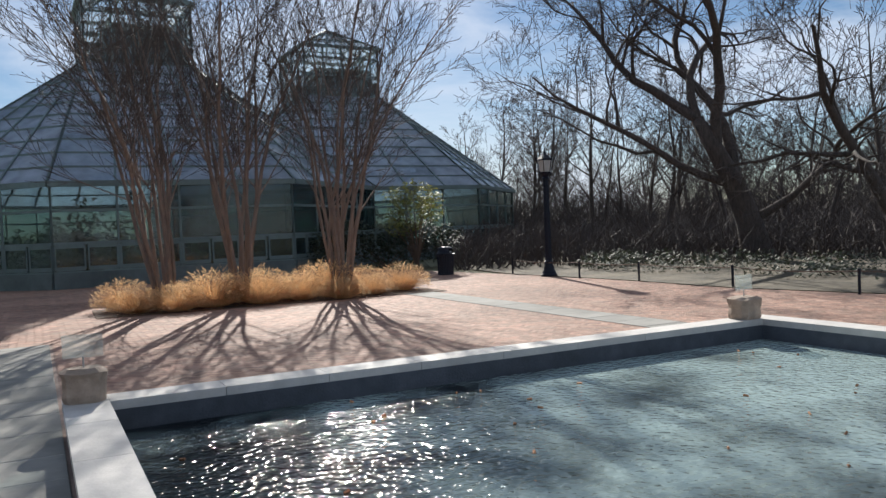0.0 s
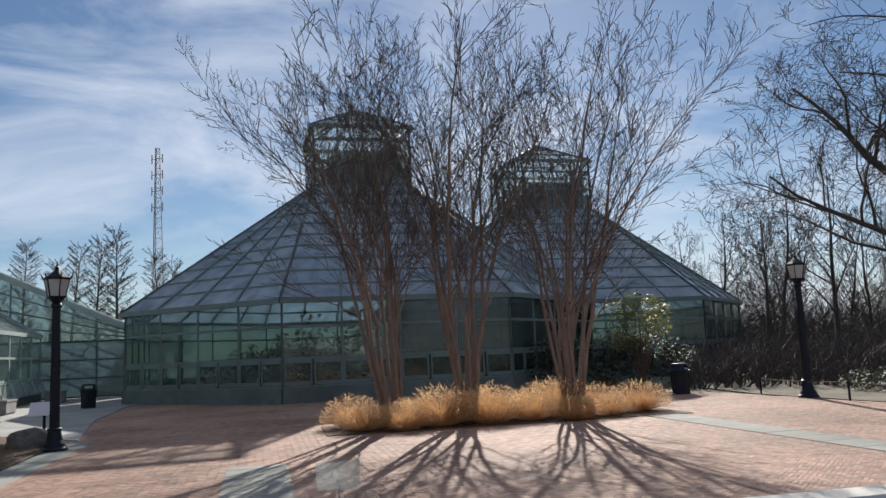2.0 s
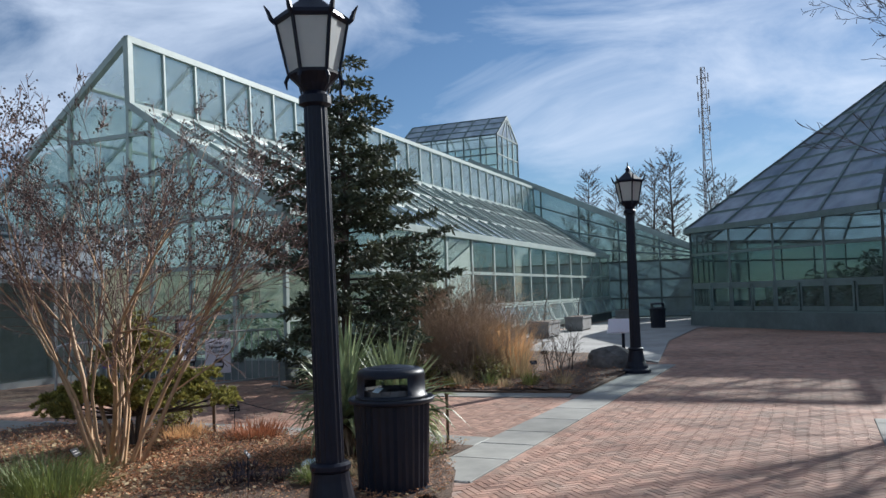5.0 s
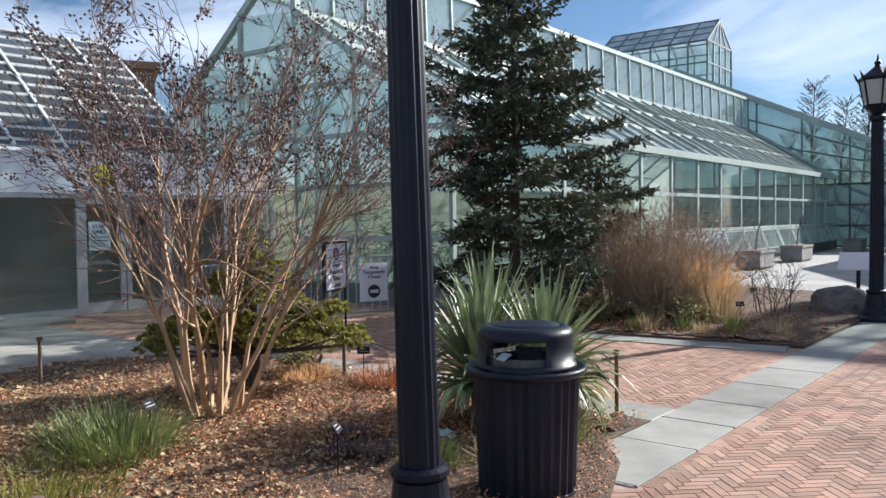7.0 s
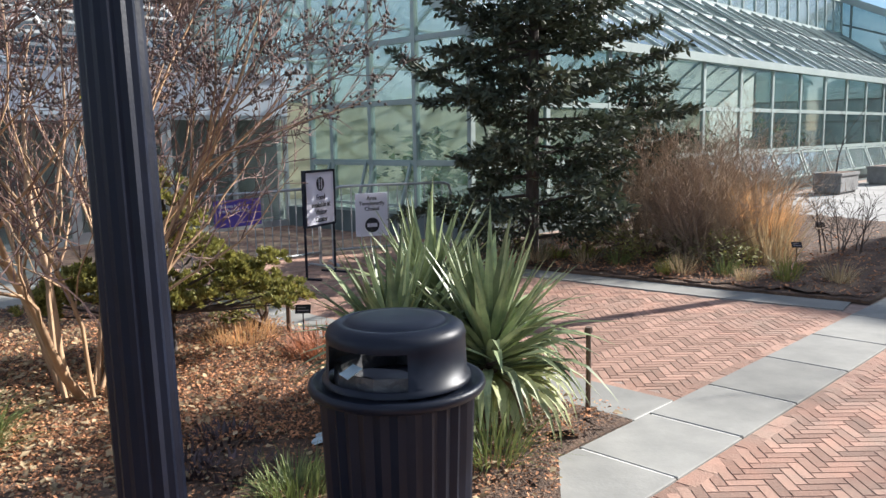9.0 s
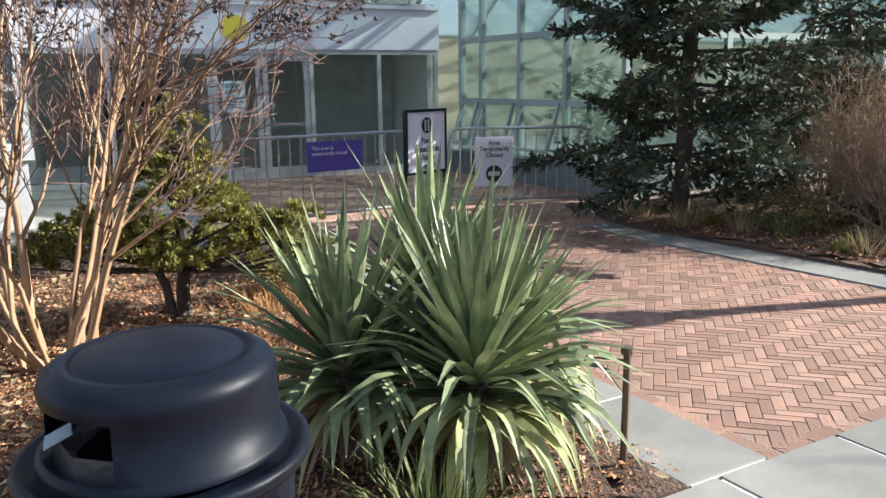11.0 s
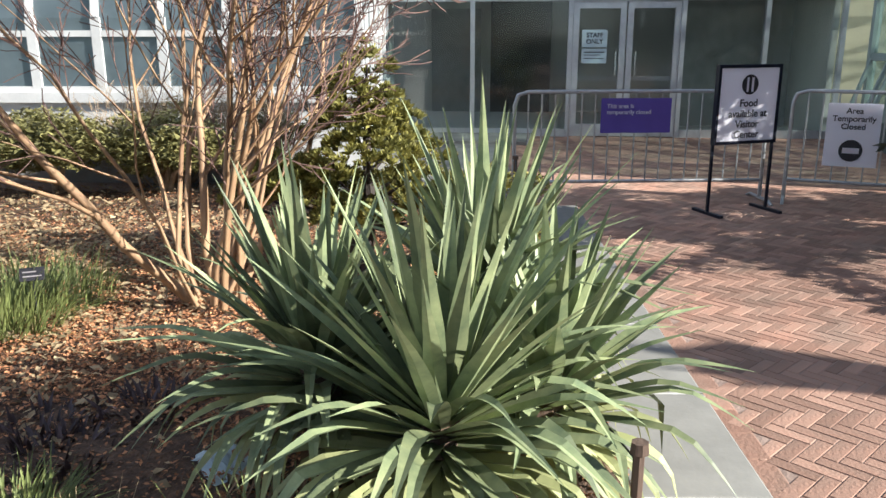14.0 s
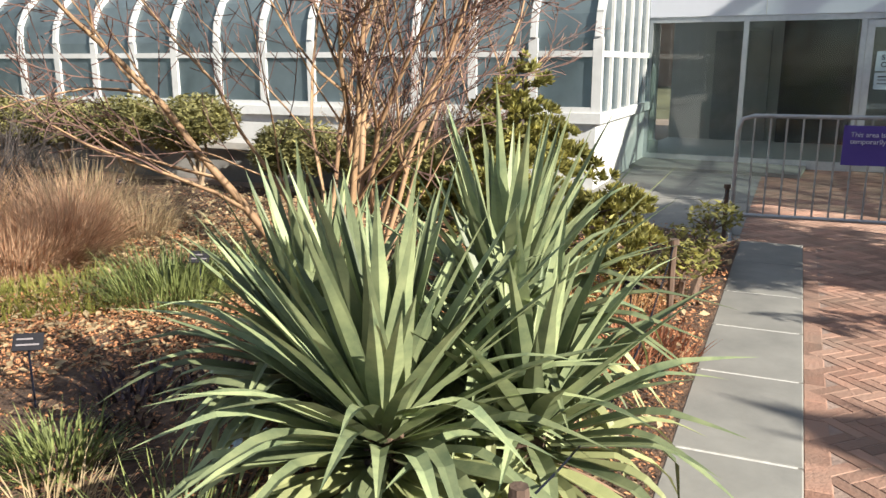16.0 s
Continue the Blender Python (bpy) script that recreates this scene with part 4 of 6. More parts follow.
glazed_face([(-1.6, -5.4, 2.92), (-1.6, -0.6, 2.92), (-6.4, -0.6, 6.2), (-6.4, -5.4, 6.2)], 5, 12, g, M_WHITEFR, M_GLASSR, 0.06, 0.09, "roof", pane_parts=False)


# ---- planting beds ----
def bed(name, poly, z, label):
    """A gently heaped bed of mulch, finely divided."""
    s = Shape()
    xs, ys = [p[0] for p in poly], [p[1] for p in poly]
    step = 0.16
    idx = {}

    def vert(i, j):
        if (i, j) not in idx:
            x, y = min(xs) + i * step, min(ys) + j * step
            h = z + 0.035 * noise.noise((x * 1.1, y * 1.1, 3)) + 0.02 * noise.noise((x * 6, y * 6, 1)) + 0.012
            idx[(i, j)] = len(s.v)
            s.v.append((x, y, h))
        return idx[(i, j)]
    for i in range(int((max(xs) - min(xs)) / step)):
        for j in range(int((max(ys) - min(ys)) / step)):
            c = [(min(xs) + (i + a) * step, min(ys) + (j + b) * step) for a, b in ((0, 0), (1, 0), (1, 1), (0, 1))]
            if all(inside(p, poly) for p in c):
                s.f.append((vert(i, j), vert(i + 1, j), vert(i + 1, j + 1), vert(i, j + 1)))
    s.slab([(x, y, 0.012) for x, y in poly], 0.03)
    return tagged(part(name, s, M_MULCH), label, "planting bed", kind="structure")


bed("ground_bed_near", BED_NEAR, 0.045, "mulched planting bed with leaf litter")
bed("ground_bed_far", BED_FAR, 0.045, "mulched planting bed beside the glasshouse")


def litter(name, poly, count, material, size, label, seed, z=0.075, near=None, bare=None):
    rnd = random.Random(seed)
    s = Shape()
    xs, ys = [p[0] for p in poly], [p[1] for p in poly]
    while count > 0:
        if near and rnd.random() < 0.75:
            x, y = rnd.gauss(near[0], near[2]), rnd.gauss(near[1], near[2])
        else:
            x, y = rnd.uniform(min(xs), max(xs)), rnd.uniform(min(ys), max(ys))
        if not inside((x, y), poly) or (bare and math.hypot(x - bare[0], y - bare[1]) < bare[2] and rnd.random() < 0.7):
            count -= 0.2
            continue
        count -= 1
        a, l = rnd.uniform(0, 6.28), size * rnd.uniform(0.5, 1.4)
        d, e = Vector((math.cos(a), math.sin(a), rnd.uniform(-0.5, 0.5))), Vector((-math.sin(a), math.cos(a), rnd.uniform(-0.6, 0.6)))
        p = Vector((x, y, z + rnd.uniform(-0.015, 0.02)))
        s.add([p - d * l, p + e * l * 0.5 + Vector((0, 0, 0.3 * l)), p + d * l, p - e * l * 0.5], [(0, 1, 2), (0, 2, 3)])
    return tagged(part(name, s, material), label, "leaves", kind="stuff")


litter("leaf_litter", BED_NEAR, 120000, M_LITTER, 0.0105, "fallen red-brown leaves and wood chips on the bed", 3, near=(-8.0, 9.7, 1.8), bare=(-6.6, 10.55, 0.65))
litter("leaf_litter", BED_FAR, 7000, M_LITTER, 0.018, "fallen brown leaves on the bed", 5, near=(-11.2, 15.6, 1.6))
litter("straw_litter", BED_NEAR, 20000, M_STRAW, 0.026, "pale dry grass scattered on the bed", 6, near=(-8.0, 8.0, 1.5), bare=(-6.6, 10.55, 0.65))


# ---- blades, grass and yucca ----
def blade(s, base, az, tilt, length, width, droop, rnd, n=6, fold=0.25, kink=None):
    """A tapering strap leaf that leaves the base at tilt and bends over by droop, in radians."""
    side = Vector((-math.sin(az), math.cos(az), 0))
    out = Vector((math.cos(az), math.sin(az), 0))
    p, t = Vector(base), tilt
    rows = []
    for i in range(n + 1):
        u = i / n
        w = width * (0.62 + 1.3 * u if u < 0.3 else min(1.0, (1.0 - u) / 0.55)) if i < n else 0.0
        w = max(w, 0.0006)
        upv = side.cross(out * math.sin(t) + Vector((0, 0, math.cos(t)))).normalized()
        rows.append([p - side * w / 2 - upv * w * fold, p.copy(), p + side * w / 2 - upv * w * fold])
        p = p + (out * math.sin(t) + Vector((0, 0, math.cos(t)))) * (length / n)
        t = min(t + droop * (kink(u) if kink else 0.25 + 1.4 * u) / n, 3.0)
    s.add([q for r in rows for q in r], [(3 * i + k, 3 * i + k + 1, 3 * i + k + 4, 3 * i + k + 3) for i in range(n) for k in (0, 1)])


def yucca():
    rnd = random.Random(21)
    root = thing("yucca", pose(-7.35, 11.72, 0.04), "large yucca with stiff grey-green sword leaves", "yucca plant")
    heads = [(0.25, 0.22, 0.48, 120, 0.74, 0.066), (-0.38, 0.06, 0.63, 100, 0.71, 0.058), (0.16, -0.30, 0.51, 100, 0.66, 0.058), (-0.16, 0.40, 0.44, 74, 0.66, 0.064)]
    bend = lambda u: 0.15 if u < 0.35 else 2.6 if u < 0.65 else 0.5
    for hx, hy, hz, n, ln, wd in heads:
        core = part("rosette", Shape().tube([(hx * 0.8, hy * 0.8, 0.0), (hx, hy, hz - 0.06)], [0.08, 0.06], 8), M_WOODSTAKE, root)
        for i in range(n):
            g = Shape()
            u = i / n
            az = i * 2.39996 + rnd.uniform(-0.3, 0.3)
            tilt = 0.08 + 1.35 * u ** 0.8 + rnd.uniform(-0.1, 0.1)
            droop = rnd.uniform(0.0, 0.2) + (2.6 * (u - 0.4) if u > 0.4 else 0) + (rnd.random() < 0.12) * 1.0
            blade(g, (hx + 0.04 * math.cos(az), hy + 0.04 * math.sin(az), hz - 0.16 * u), az, tilt, ln * rnd.uniform(0.75, 1.08), wd * rnd.uniform(0.8, 1.2), droop, rnd, 9, 0.2, bend if u > 0.45 else None)
            part("leaf", g, M_YUCCA, core)
        for i in range(int(n * 0.5)):
            low = Shape()
            az = rnd.uniform(0, 6.28)
            blade(low, (hx + 0.05 * math.cos(az), hy + 0.05 * math.sin(az), hz - 0.18), az, rnd.uniform(1.25, 1.8), ln * rnd.uniform(0.6, 0.95), wd * rnd.uniform(0.75, 1.1), rnd.uniform(0.7, 1.4), rnd, 8, 0.2, bend)
            part("leaf", low, M_YUCCAPALE if i % 3 or hy > 0.1 else M_YUCCA, core)
        for i in range(int(n * 0.25)):
            dead = Shape()
            az = rnd.uniform(0, 6.28)
            blade(dead, (hx + 0.06 * math.cos(az), hy + 0.06 * math.sin(az), hz - 0.2), az, rnd.uniform(2.0, 2.6), ln * rnd.uniform(0.4, 0.6), wd * 0.6, rnd.uniform(0.1, 0.5), rnd, 4)
            part("dead_leaf", dead, M_DEADLEAF, core)


yucca()


def tuft(name, x, y, n, length, width, material, label, spread=0.25, tilt=0.7, droop=1.0, seed=1, category="grass", base=None, z=0.04, group=""):
    rnd = random.Random(seed)
    s = Shape()
    for i in range(n):
        az = rnd.uniform(0, 6.28)
        r = spread * math.sqrt(rnd.random())
        blade(s, (r * math.cos(az), r * math.sin(az), 0), az + rnd.uniform(-0.6, 0.6), rnd.uniform(0.02, tilt), length * rnd.uniform(0.55, 1.1), width, droop * rnd.uniform(0.3, 1.2), rnd, 4, 0.15)
    root = thing(name, pose(x, y, z), label, category, group)
    tagged(part("foliage", s, material, root), kind="stuff")
    return root


# the dry golden grass under the crape myrtles: rounded fluffy mounds side by side
def grass_mound(seed):
    rnd = random.Random(seed)
    root = thing("golden_grass_clump", pose(0, 0, 0), "dry golden ornamental grass mound in a plaza island", "grass", "golden grass under the trees")
    leaves, plumes = Shape(), Shape()
    for i in range(1500):
        az = rnd.uniform(0, 6.28)
        r = 0.2 * math.sqrt(rnd.random())
        tilt = 1.25 * math.sqrt(rnd.random())
        blade(leaves, (r * math.cos(az), r * math.sin(az), 0), az + rnd.uniform(-0.5, 0.5), tilt, rnd.uniform(0.42, 0.68), 0.0055, rnd.uniform(0.5, 1.9), rnd, 5, 0.15)
    for i in range(900):
        az, el = rnd.uniform(0, 6.28), math.asin(rnd.random())
        k = rnd.uniform(0.82, 1.1)
        p = Vector((0.56 * k * math.cos(el) * math.cos(az), 0.56 * k * math.cos(el) * math.sin(az), 0.08 + 0.46 * k * math.sin(el)))
        d = (Vector((math.cos(az) * math.cos(el), math.sin(az) * math.cos(el), 0.2)) + Vector((rnd.gauss(0, 0.4), rnd.gauss(0, 0.4), rnd.gauss(0, 0.4)))).normalized()
        w = d.cross(Vector((rnd.gauss(0, 1), rnd.gauss(0, 1), 1))).normalized() * 0.006
        l = rnd.uniform(0.05, 0.11)
        plumes.add([p, p + d * l * 0.5 + w, p + d * l, p + d * l * 0.5 - w], [(0, 1, 2, 3)])
    tagged(part("foliage", leaves, M_TAWNY, root), kind="stuff")
    tagged(part("seed_plume", plumes, M_PLUME, root, "pale fluffy seed plumes"), kind="stuff")
    return root


def grass_island():
    rnd = random.Random(8)
    mounds = [grass_mound(30 + k) for k in range(4)]
    spots = []
    way = (GRASS1 - GRASS0)
    side = Vector((-way.y, way.x, 0)).normalized()
    n = 8
    for i in range(n):
        for j in ((-0.85, 0.15, 1.0) if i % 2 else (-0.55, 0.5)):
            if i in (0, n - 1) and abs(j) > 0.6:
                continue
            spots.append(GRASS0 + way * (i / (n - 1)) + side * (j * (1.0 + rnd.uniform(-0.15, 0.15))) + Vector((rnd.uniform(-0.12, 0.12), rnd.uniform(-0.12, 0.12), 0.02)))
    for i, p in enumerate(spots):
        k = rnd.uniform(0.95, 1.4)
        m = Matrix.Translation(p) @ pose(0, 0, 0, 0, 0, rnd.uniform(0, 360)) @ Matrix.Diagonal((k, k, k * rnd.uniform(0.9, 1.1), 1))
        if i < 4:
            mounds[i].matrix_basis = m
        else:
            copy_thing(mounds[i % 4], m)
    s = Shape()
    c = [GRASS0 - way.normalized() * 0.8 - side * 1.2, GRASS1 + way.normalized() * 0.8 - side * 1.2, GRASS1 + way.normalized() * 0.8 + side * 1.2, GRASS0 - way.normalized() * 0.8 + side * 1.2]
    s.slab([p + Vector((0, 0, 0.015)) for p in c], 0.03)
    tagged(part("ground_island", s, M_MULCH), "mulched island bed in the brick plaza", "planting bed", kind="structure")


grass_island()


# ---- bare trees ----
def limb(thick, thin, p, d, length, r, level, rnd, o):
    """A wandering branch with side branches; thick wood and twigs go into two meshes."""
    steps = o["steps"][min(level, len(o["steps"]) - 1)]
    pts, rad, dirs = [p.copy()], [r], [d.copy()]
    taper = o["taper"]
    for i in range(steps):
        d = (d + Vector((rnd.gauss(0, 1), rnd.gauss(0, 1), rnd.gauss(0, 1))) * o["wander"] + Vector((0, 0, o["up"][min(level, len(o["up"]) - 1)])) + (o["pull"] * (i / steps) if level == 0 and "pull" in o else Vector())).normalized()
        p = p + d * (length / steps)
        pts.append(p.copy())
        rad.append(max(r * (1 - taper * (i + 1) / steps), o["rmin"]))
        dirs.append(d.copy())
    sides = 7 if r > 0.12 else 5 if r > 0.03 else 3
    (thick if r > o["split"] else thin).tube(pts, rad, sides, cap=False)
    if level >= o["levels"]:
        return
    kids = o["kids"][level]
    for k in range(kids):
        u = o["from"][min(level, len(o["from"]) - 1)] + (1 - o["from"][min(level, len(o["from"]) - 1)]) * (k + rnd.random()) / kids
        i = min(int(u * steps), steps - 1)
        f = u * steps - i
        q = pts[i].lerp(pts[i + 1], f)
        dd = dirs[i + 1]
        perp = dd.cross(Vector((rnd.gauss(0, 1), rnd.gauss(0, 1), rnd.gauss(0, 1)))).normalized()
        ang = radians(rnd.uniform(*o["angle"]))
        limb(thick, thin, q, (dd * math.cos(ang) + perp * math.sin(ang)).normalized(), length * rnd.uniform(*o["ratio"]) * (1.15 - 0.5 * u), rad[i] * o["thin"], level + 1, rnd, o)


MYRTLE = dict(steps=(10, 7, 5, 4), taper=0.86, wander=0.085, up=(-0.002, 0.05, 0.06, 0.04), rmin=0.006, split=0.014, levels=3, kids=(9, 8, 5), angle=(18, 48), ratio=(0.28, 0.46), thin=0.43)
MYRTLE["from"] = (0.25, 0.15, 0.1)


def crape_myrtle(x, y, seed, height, lean):
    rnd = random.Random(seed)
    thick, thin = Shape(), Shape()
    n = 11
    for i in range(n):
        az = 2 * math.pi * i / n + rnd.uniform(-0.3, 0.3)
        t = radians(rnd.uniform(2, 8))
        pull = Vector((math.cos(az) + 3 * lean[0], math.sin(az), 0)) * (0.02, 0.06, 0.10)[i % 3]
        d = Vector((math.cos(az) * math.sin(t) + lean[0] * 0.5, math.sin(az) * math.sin(t), math.cos(t))).normalized()
        limb(thick, thin, Vector((0.16 * math.cos(az), 0.16 * math.sin(az), 0)), d, height * rnd.uniform(0.86, 1.03), rnd.uniform(0.05, 0.075), 0, rnd, dict(MYRTLE, pull=pull))
    root = thing("crape_myrtle_tree", pose(x, y, 0, 0, 0, 0), "bare multi-stemmed crape myrtle rising from golden grass", "tree", "crape myrtles in the plaza")
    part("trunk", thick, M_MYRTLE, root, smooth=True)
    part("crown", thin, M_MYRTWIG, root, "fine bare twigs")


crape_myrtle(-4.25, 23.7, 3, 9.2, (-0.15, 0))
crape_myrtle(-2.6, 24.5, 4, 9.4, (0, 0))
crape_myrtle(-0.12, 25.4, 9, 9.2, (0.0, 0))

SHRUBTREE = dict(steps=(9, 6, 4, 3), taper=0.85, wander=0.11, up=(0.02, 0.03, 0.03), rmin=0.0028, split=0.007, levels=3, kids=(9, 7, 5), angle=(18, 46), ratio=(0.3, 0.52), thin=0.55)
SHRUBTREE["from"] = (0.22, 0.2, 0.15)


def tan_shrub(x, y, seed):
    """The tall many-stemmed shrub with tan bark and dry seed heads."""
    rnd = random.Random(seed)
    thick, thin, heads = Shape(), Shape(), Shape()
    n = 13
    for i in range(n):
        az = 2 * math.pi * i / n + rnd.uniform(-0.3, 0.3)
        t = radians(rnd.uniform(4, 34))
        d = Vector((math.cos(az) * math.sin(t), math.sin(az) * math.sin(t), math.cos(t))).normalized()
        r0 = rnd.uniform(0.03, 0.24)
        before = len(thin.v)
        limb(thick, thin, Vector((r0 * math.cos(az), r0 * math.sin(az), 0)), d, rnd.uniform(2.4, 3.5), rnd.uniform(0.018, 0.034), 0, rnd, SHRUBTREE)
        tips = [thin.v[k] for k in range(before, len(thin.v), 53) if thin.v[k][2] > 1.8]
        for q in tips:
            for _ in range(5):
                c = Vector(q) + Vector((rnd.gauss(0, 0.03), rnd.gauss(0, 0.03), rnd.gauss(0, 0.03)))
                e = 0.013
                heads.add([c + Vector(w) * e for w in ((1, 0, 0), (-1, 0, 0), (0, 1, 0), (0, -1, 0), (0, 0, 1), (0, 0, -1))], [(0, 2, 4), (2, 1, 4), (1, 3, 4), (3, 0, 4), (2, 0, 5), (1, 2, 5), (3, 1, 5), (0, 3, 5)])
    root = thing("tan_stemmed_shrub", pose(x, y, 0.03), "tall bare shrub with many tan stems and dry seed heads", "shrub")
    part("stem", thick, M_TANBARK, root, smooth=True)
    part("crown", thin, M_SHRUBTWIG, root, "reddish fine twigs")
    tagged(part("seed_mass", heads, M_TWIG, root, "dark dry seed capsules"), kind="stuff")


tan_shrub(-8.45, 9.72, 6)

OAK = dict(steps=(8, 7, 6, 4, 3), taper=0.8, wander=0.17, up=(0.02, 0.05, 0.06, 0.05), rmin=0.008, split=0.05, levels=4, kids=(7, 6, 5, 4), angle=(30, 70), ratio=(0.42, 0.66), thin=0.52)
OAK["from"] = (0.3, 0.22, 0.2, 0.15)


def oak(name, x, y, seed, height, r, lean, label, o=OAK, group=""):
    rnd = random.Random(seed)
    thick, thin = Shape(), Shape()
    limb(thick, thin, Vector((0, 0, 0)), Vector((lean[0], lean[1], 1)).normalized(), height, r, 0, rnd, o)
    thick.tube([(0, 0, -0.1), (lean[0] * 0.3, lean[1] * 0.3, 0.6)], [r * 1.5, r * 1.02], 9)
    root = thing(name, pose(x, y, 0), label, "tree", group)
    part("trunk", thick, M_BARK, root, smooth=True)
    part("crown", thin, M_TWIG, root, "dense bare branches and twigs")
    return root


GREAT = dict(OAK, kids=(8, 7, 5, 4), wander=0.21, rmin=0.008)


def great_oak():
    """The old oak with several leaders from one broad foot."""
    rnd = random.Random(12)
    thick, thin = Shape(), Shape()
    foot = [(0, 0, -0.1), (-0.05, 0, 0.5), (-0.25, 0, 1.4), (-0.7, 0, 2.7), (-1.35, 0.05, 4.0), (-2.0, 0.1, 5.2)]
    thick.tube(foot, [0.85, 0.56, 0.46, 0.40, 0.32, 0.24], 12)
    for at, lean, length, r in ((3, (0.3, 0.1), 9.5, 0.25), (4, (-0.05, 0.1), 9.0, 0.23), (5, (-0.75, 0.0), 8.0, 0.21), (3, (-2.4, -0.2), 8.5, 0.17), (2, (1.3, -0.2), 7.0, 0.17), (5, (0.2, 0.4), 7.0, 0.18)):
        limb(thick, thin, Vector(foot[at]), Vector((lean[0], lean[1], 1)).normalized(), length, r, 0, rnd, GREAT)
    root = thing("oak_tree", pose(14.0, 33.0, 0), "great spreading bare oak at the edge of the wood", "tree")
    part("trunk", thick, M_BARK, root, smooth=True)
    part("crown", thin, M_TWIG, root, "dense bare branches and twigs")


great_oak()
oak("oak_tree", 17.8, 29.6, 17, 8.5, 0.28, (-0.1, 0.0), "old bare oak with low crooked limbs", GREAT)
WOOD = dict(steps=(7, 5, 4, 3), taper=0.9, wander=0.1, up=(0.05, 0.08, 0.06, 0.04), rmin=0.014, split=0.05, levels=3, kids=(13, 7, 5), angle=(25, 60), ratio=(0.30, 0.5), thin=0.42)
WOOD["from"] = (0.25, 0.2, 0.15)


def woods():
    rnd = random.Random(31)
    kinds = [oak("woodland_tree", 0, 0, 40 + k, 9 + k, 0.15 + 0.02 * k, (rnd.uniform(-0.1, 0.1), 0), "bare dark woodland tree", WOOD, "trees of the wood") for k in range(4)]
    spots = []
    for _ in range(900):
        az, dist = radians(rnd.uniform(-44, -1.0)), rnd.uniform(40, 98)
        x, y = 2.6 - math.sin(az) * dist, 4 + math.cos(az) * dist
        if dist < 40 and az > radians(-7):
            continue
        if math.hypot(x - PAV_B[0], y - PAV_B[1]) < 12.5 or any(math.hypot(x - a, y - b) < 3.0 for a, b in spots) or math.hypot(x - 14.0, y - 33.0) < 4 or y < 30:
            continue
        spots.append((x, y))
        if len(spots) >= 92:
            break
    for i, (x, y) in enumerate(spots):
        m = pose(x, y, -0.05, 0, 0, rnd.uniform(0, 360)) @ Matrix.Scale(rnd.uniform(0.75, 1.15), 4)
        if i < 4:
            kinds[i].matrix_basis = m
        else:
            copy_thing(kinds[i % 4], m)
    brush = Shape()
    for _ in range(10000):
        az, dist = radians(rnd.uniform(-46, -1.0)), rnd.uniform(30, 78)
        x, y = 2.6 - math.sin(az) * dist, 4 + math.cos(az) * dist
        if x + 0.6 * y < 22.5 or math.hypot(x - PAV_B[0], y - PAV_B[1]) < 11:
            continue
        p = Vector((x, y, 0))
        d = Vector((rnd.gauss(0, 0.5), rnd.gauss(0, 0.5), 1)).normalized()
        l = rnd.uniform(0.6, 2.4) * (1 + max(0, dist - 42) / 12)
        q = p + d * l * 0.6 + Vector((rnd.gauss(0, 0.1), rnd.gauss(0, 0.1), 0))
        brush.tube([p, q, q + (d + Vector((rnd.gauss(0, 0.4), rnd.gauss(0, 0.4), -0.2))) * l * 0.4], [0.03, 0.02, 0.006], 3, cap=False)
        for _k in range(3):
            e = Vector((rnd.gauss(0, 0.6), rnd.gauss(0, 0.6), 0.6))
            b0 = p.lerp(q, rnd.uniform(0.3, 1))
            brush.tube([b0, b0 + e * l * 0.3], [0.014, 0.005], 3, cap=False)
    tagged(part("underbrush", brush, M_TWIG), "tangled bare underbrush in the wood", "brush", kind="stuff")
    low = Shape()
    for _ in range(70):
        t = rnd.random()
        bx, by = (5.6 + 7 * t + rnd.uniform(0.6, 3.5), 31.2 - 11 * t + rnd.uniform(0.5, 3.0))
        leaf_cloud(low, (bx, by, 0.3), (0.6, 0.6, 0.35), 60, 0.12, rnd)
    tagged(part("ground_cover", low, M_NEEDLE), "low dark evergreen ground cover under the oaks", "ground cover", kind="stuff")


woods()

REDWOOD = dict(steps=(10, 3, 2), taper=0.95, wander=0.02, up=(0.1, 0.1, 0.05), rmin=0.035, split=0.06, levels=2, kids=(150, 7), angle=(55, 75), ratio=(0.12, 0.2), thin=0.25)
REDWOOD["from"] = (0.12, 0.2)
eye5 = Vector((-0.8, 7.67, 0))
rw = oak("dawn_redwood", 0, 0, 77, 17.0, 0.28, (0, 0), "tall narrow bare dawn redwood far beyond the glasshouses", REDWOOD, "row of redwoods")
for i, (az, dist, k) in enumerate(((41.6, 92, 0.86), (40.0, 95, 0.9), (38.7, 93, 1.0), (37.2, 90, 1.02), (35.8, 88, 1.08), (33.0, 96, 0.98), (31.7, 92, 0.88), (42.6, 96, 0.7))):
    m = pose(eye5.x - math.sin(radians(az)) * dist, eye5.y + math.cos(radians(az)) * dist, 0, 0, 0, 40 * i) @ Matrix.Scale(k, 4)
    if i == 0:
        rw.matrix_basis = m
    else:
        copy_thing(rw, m)


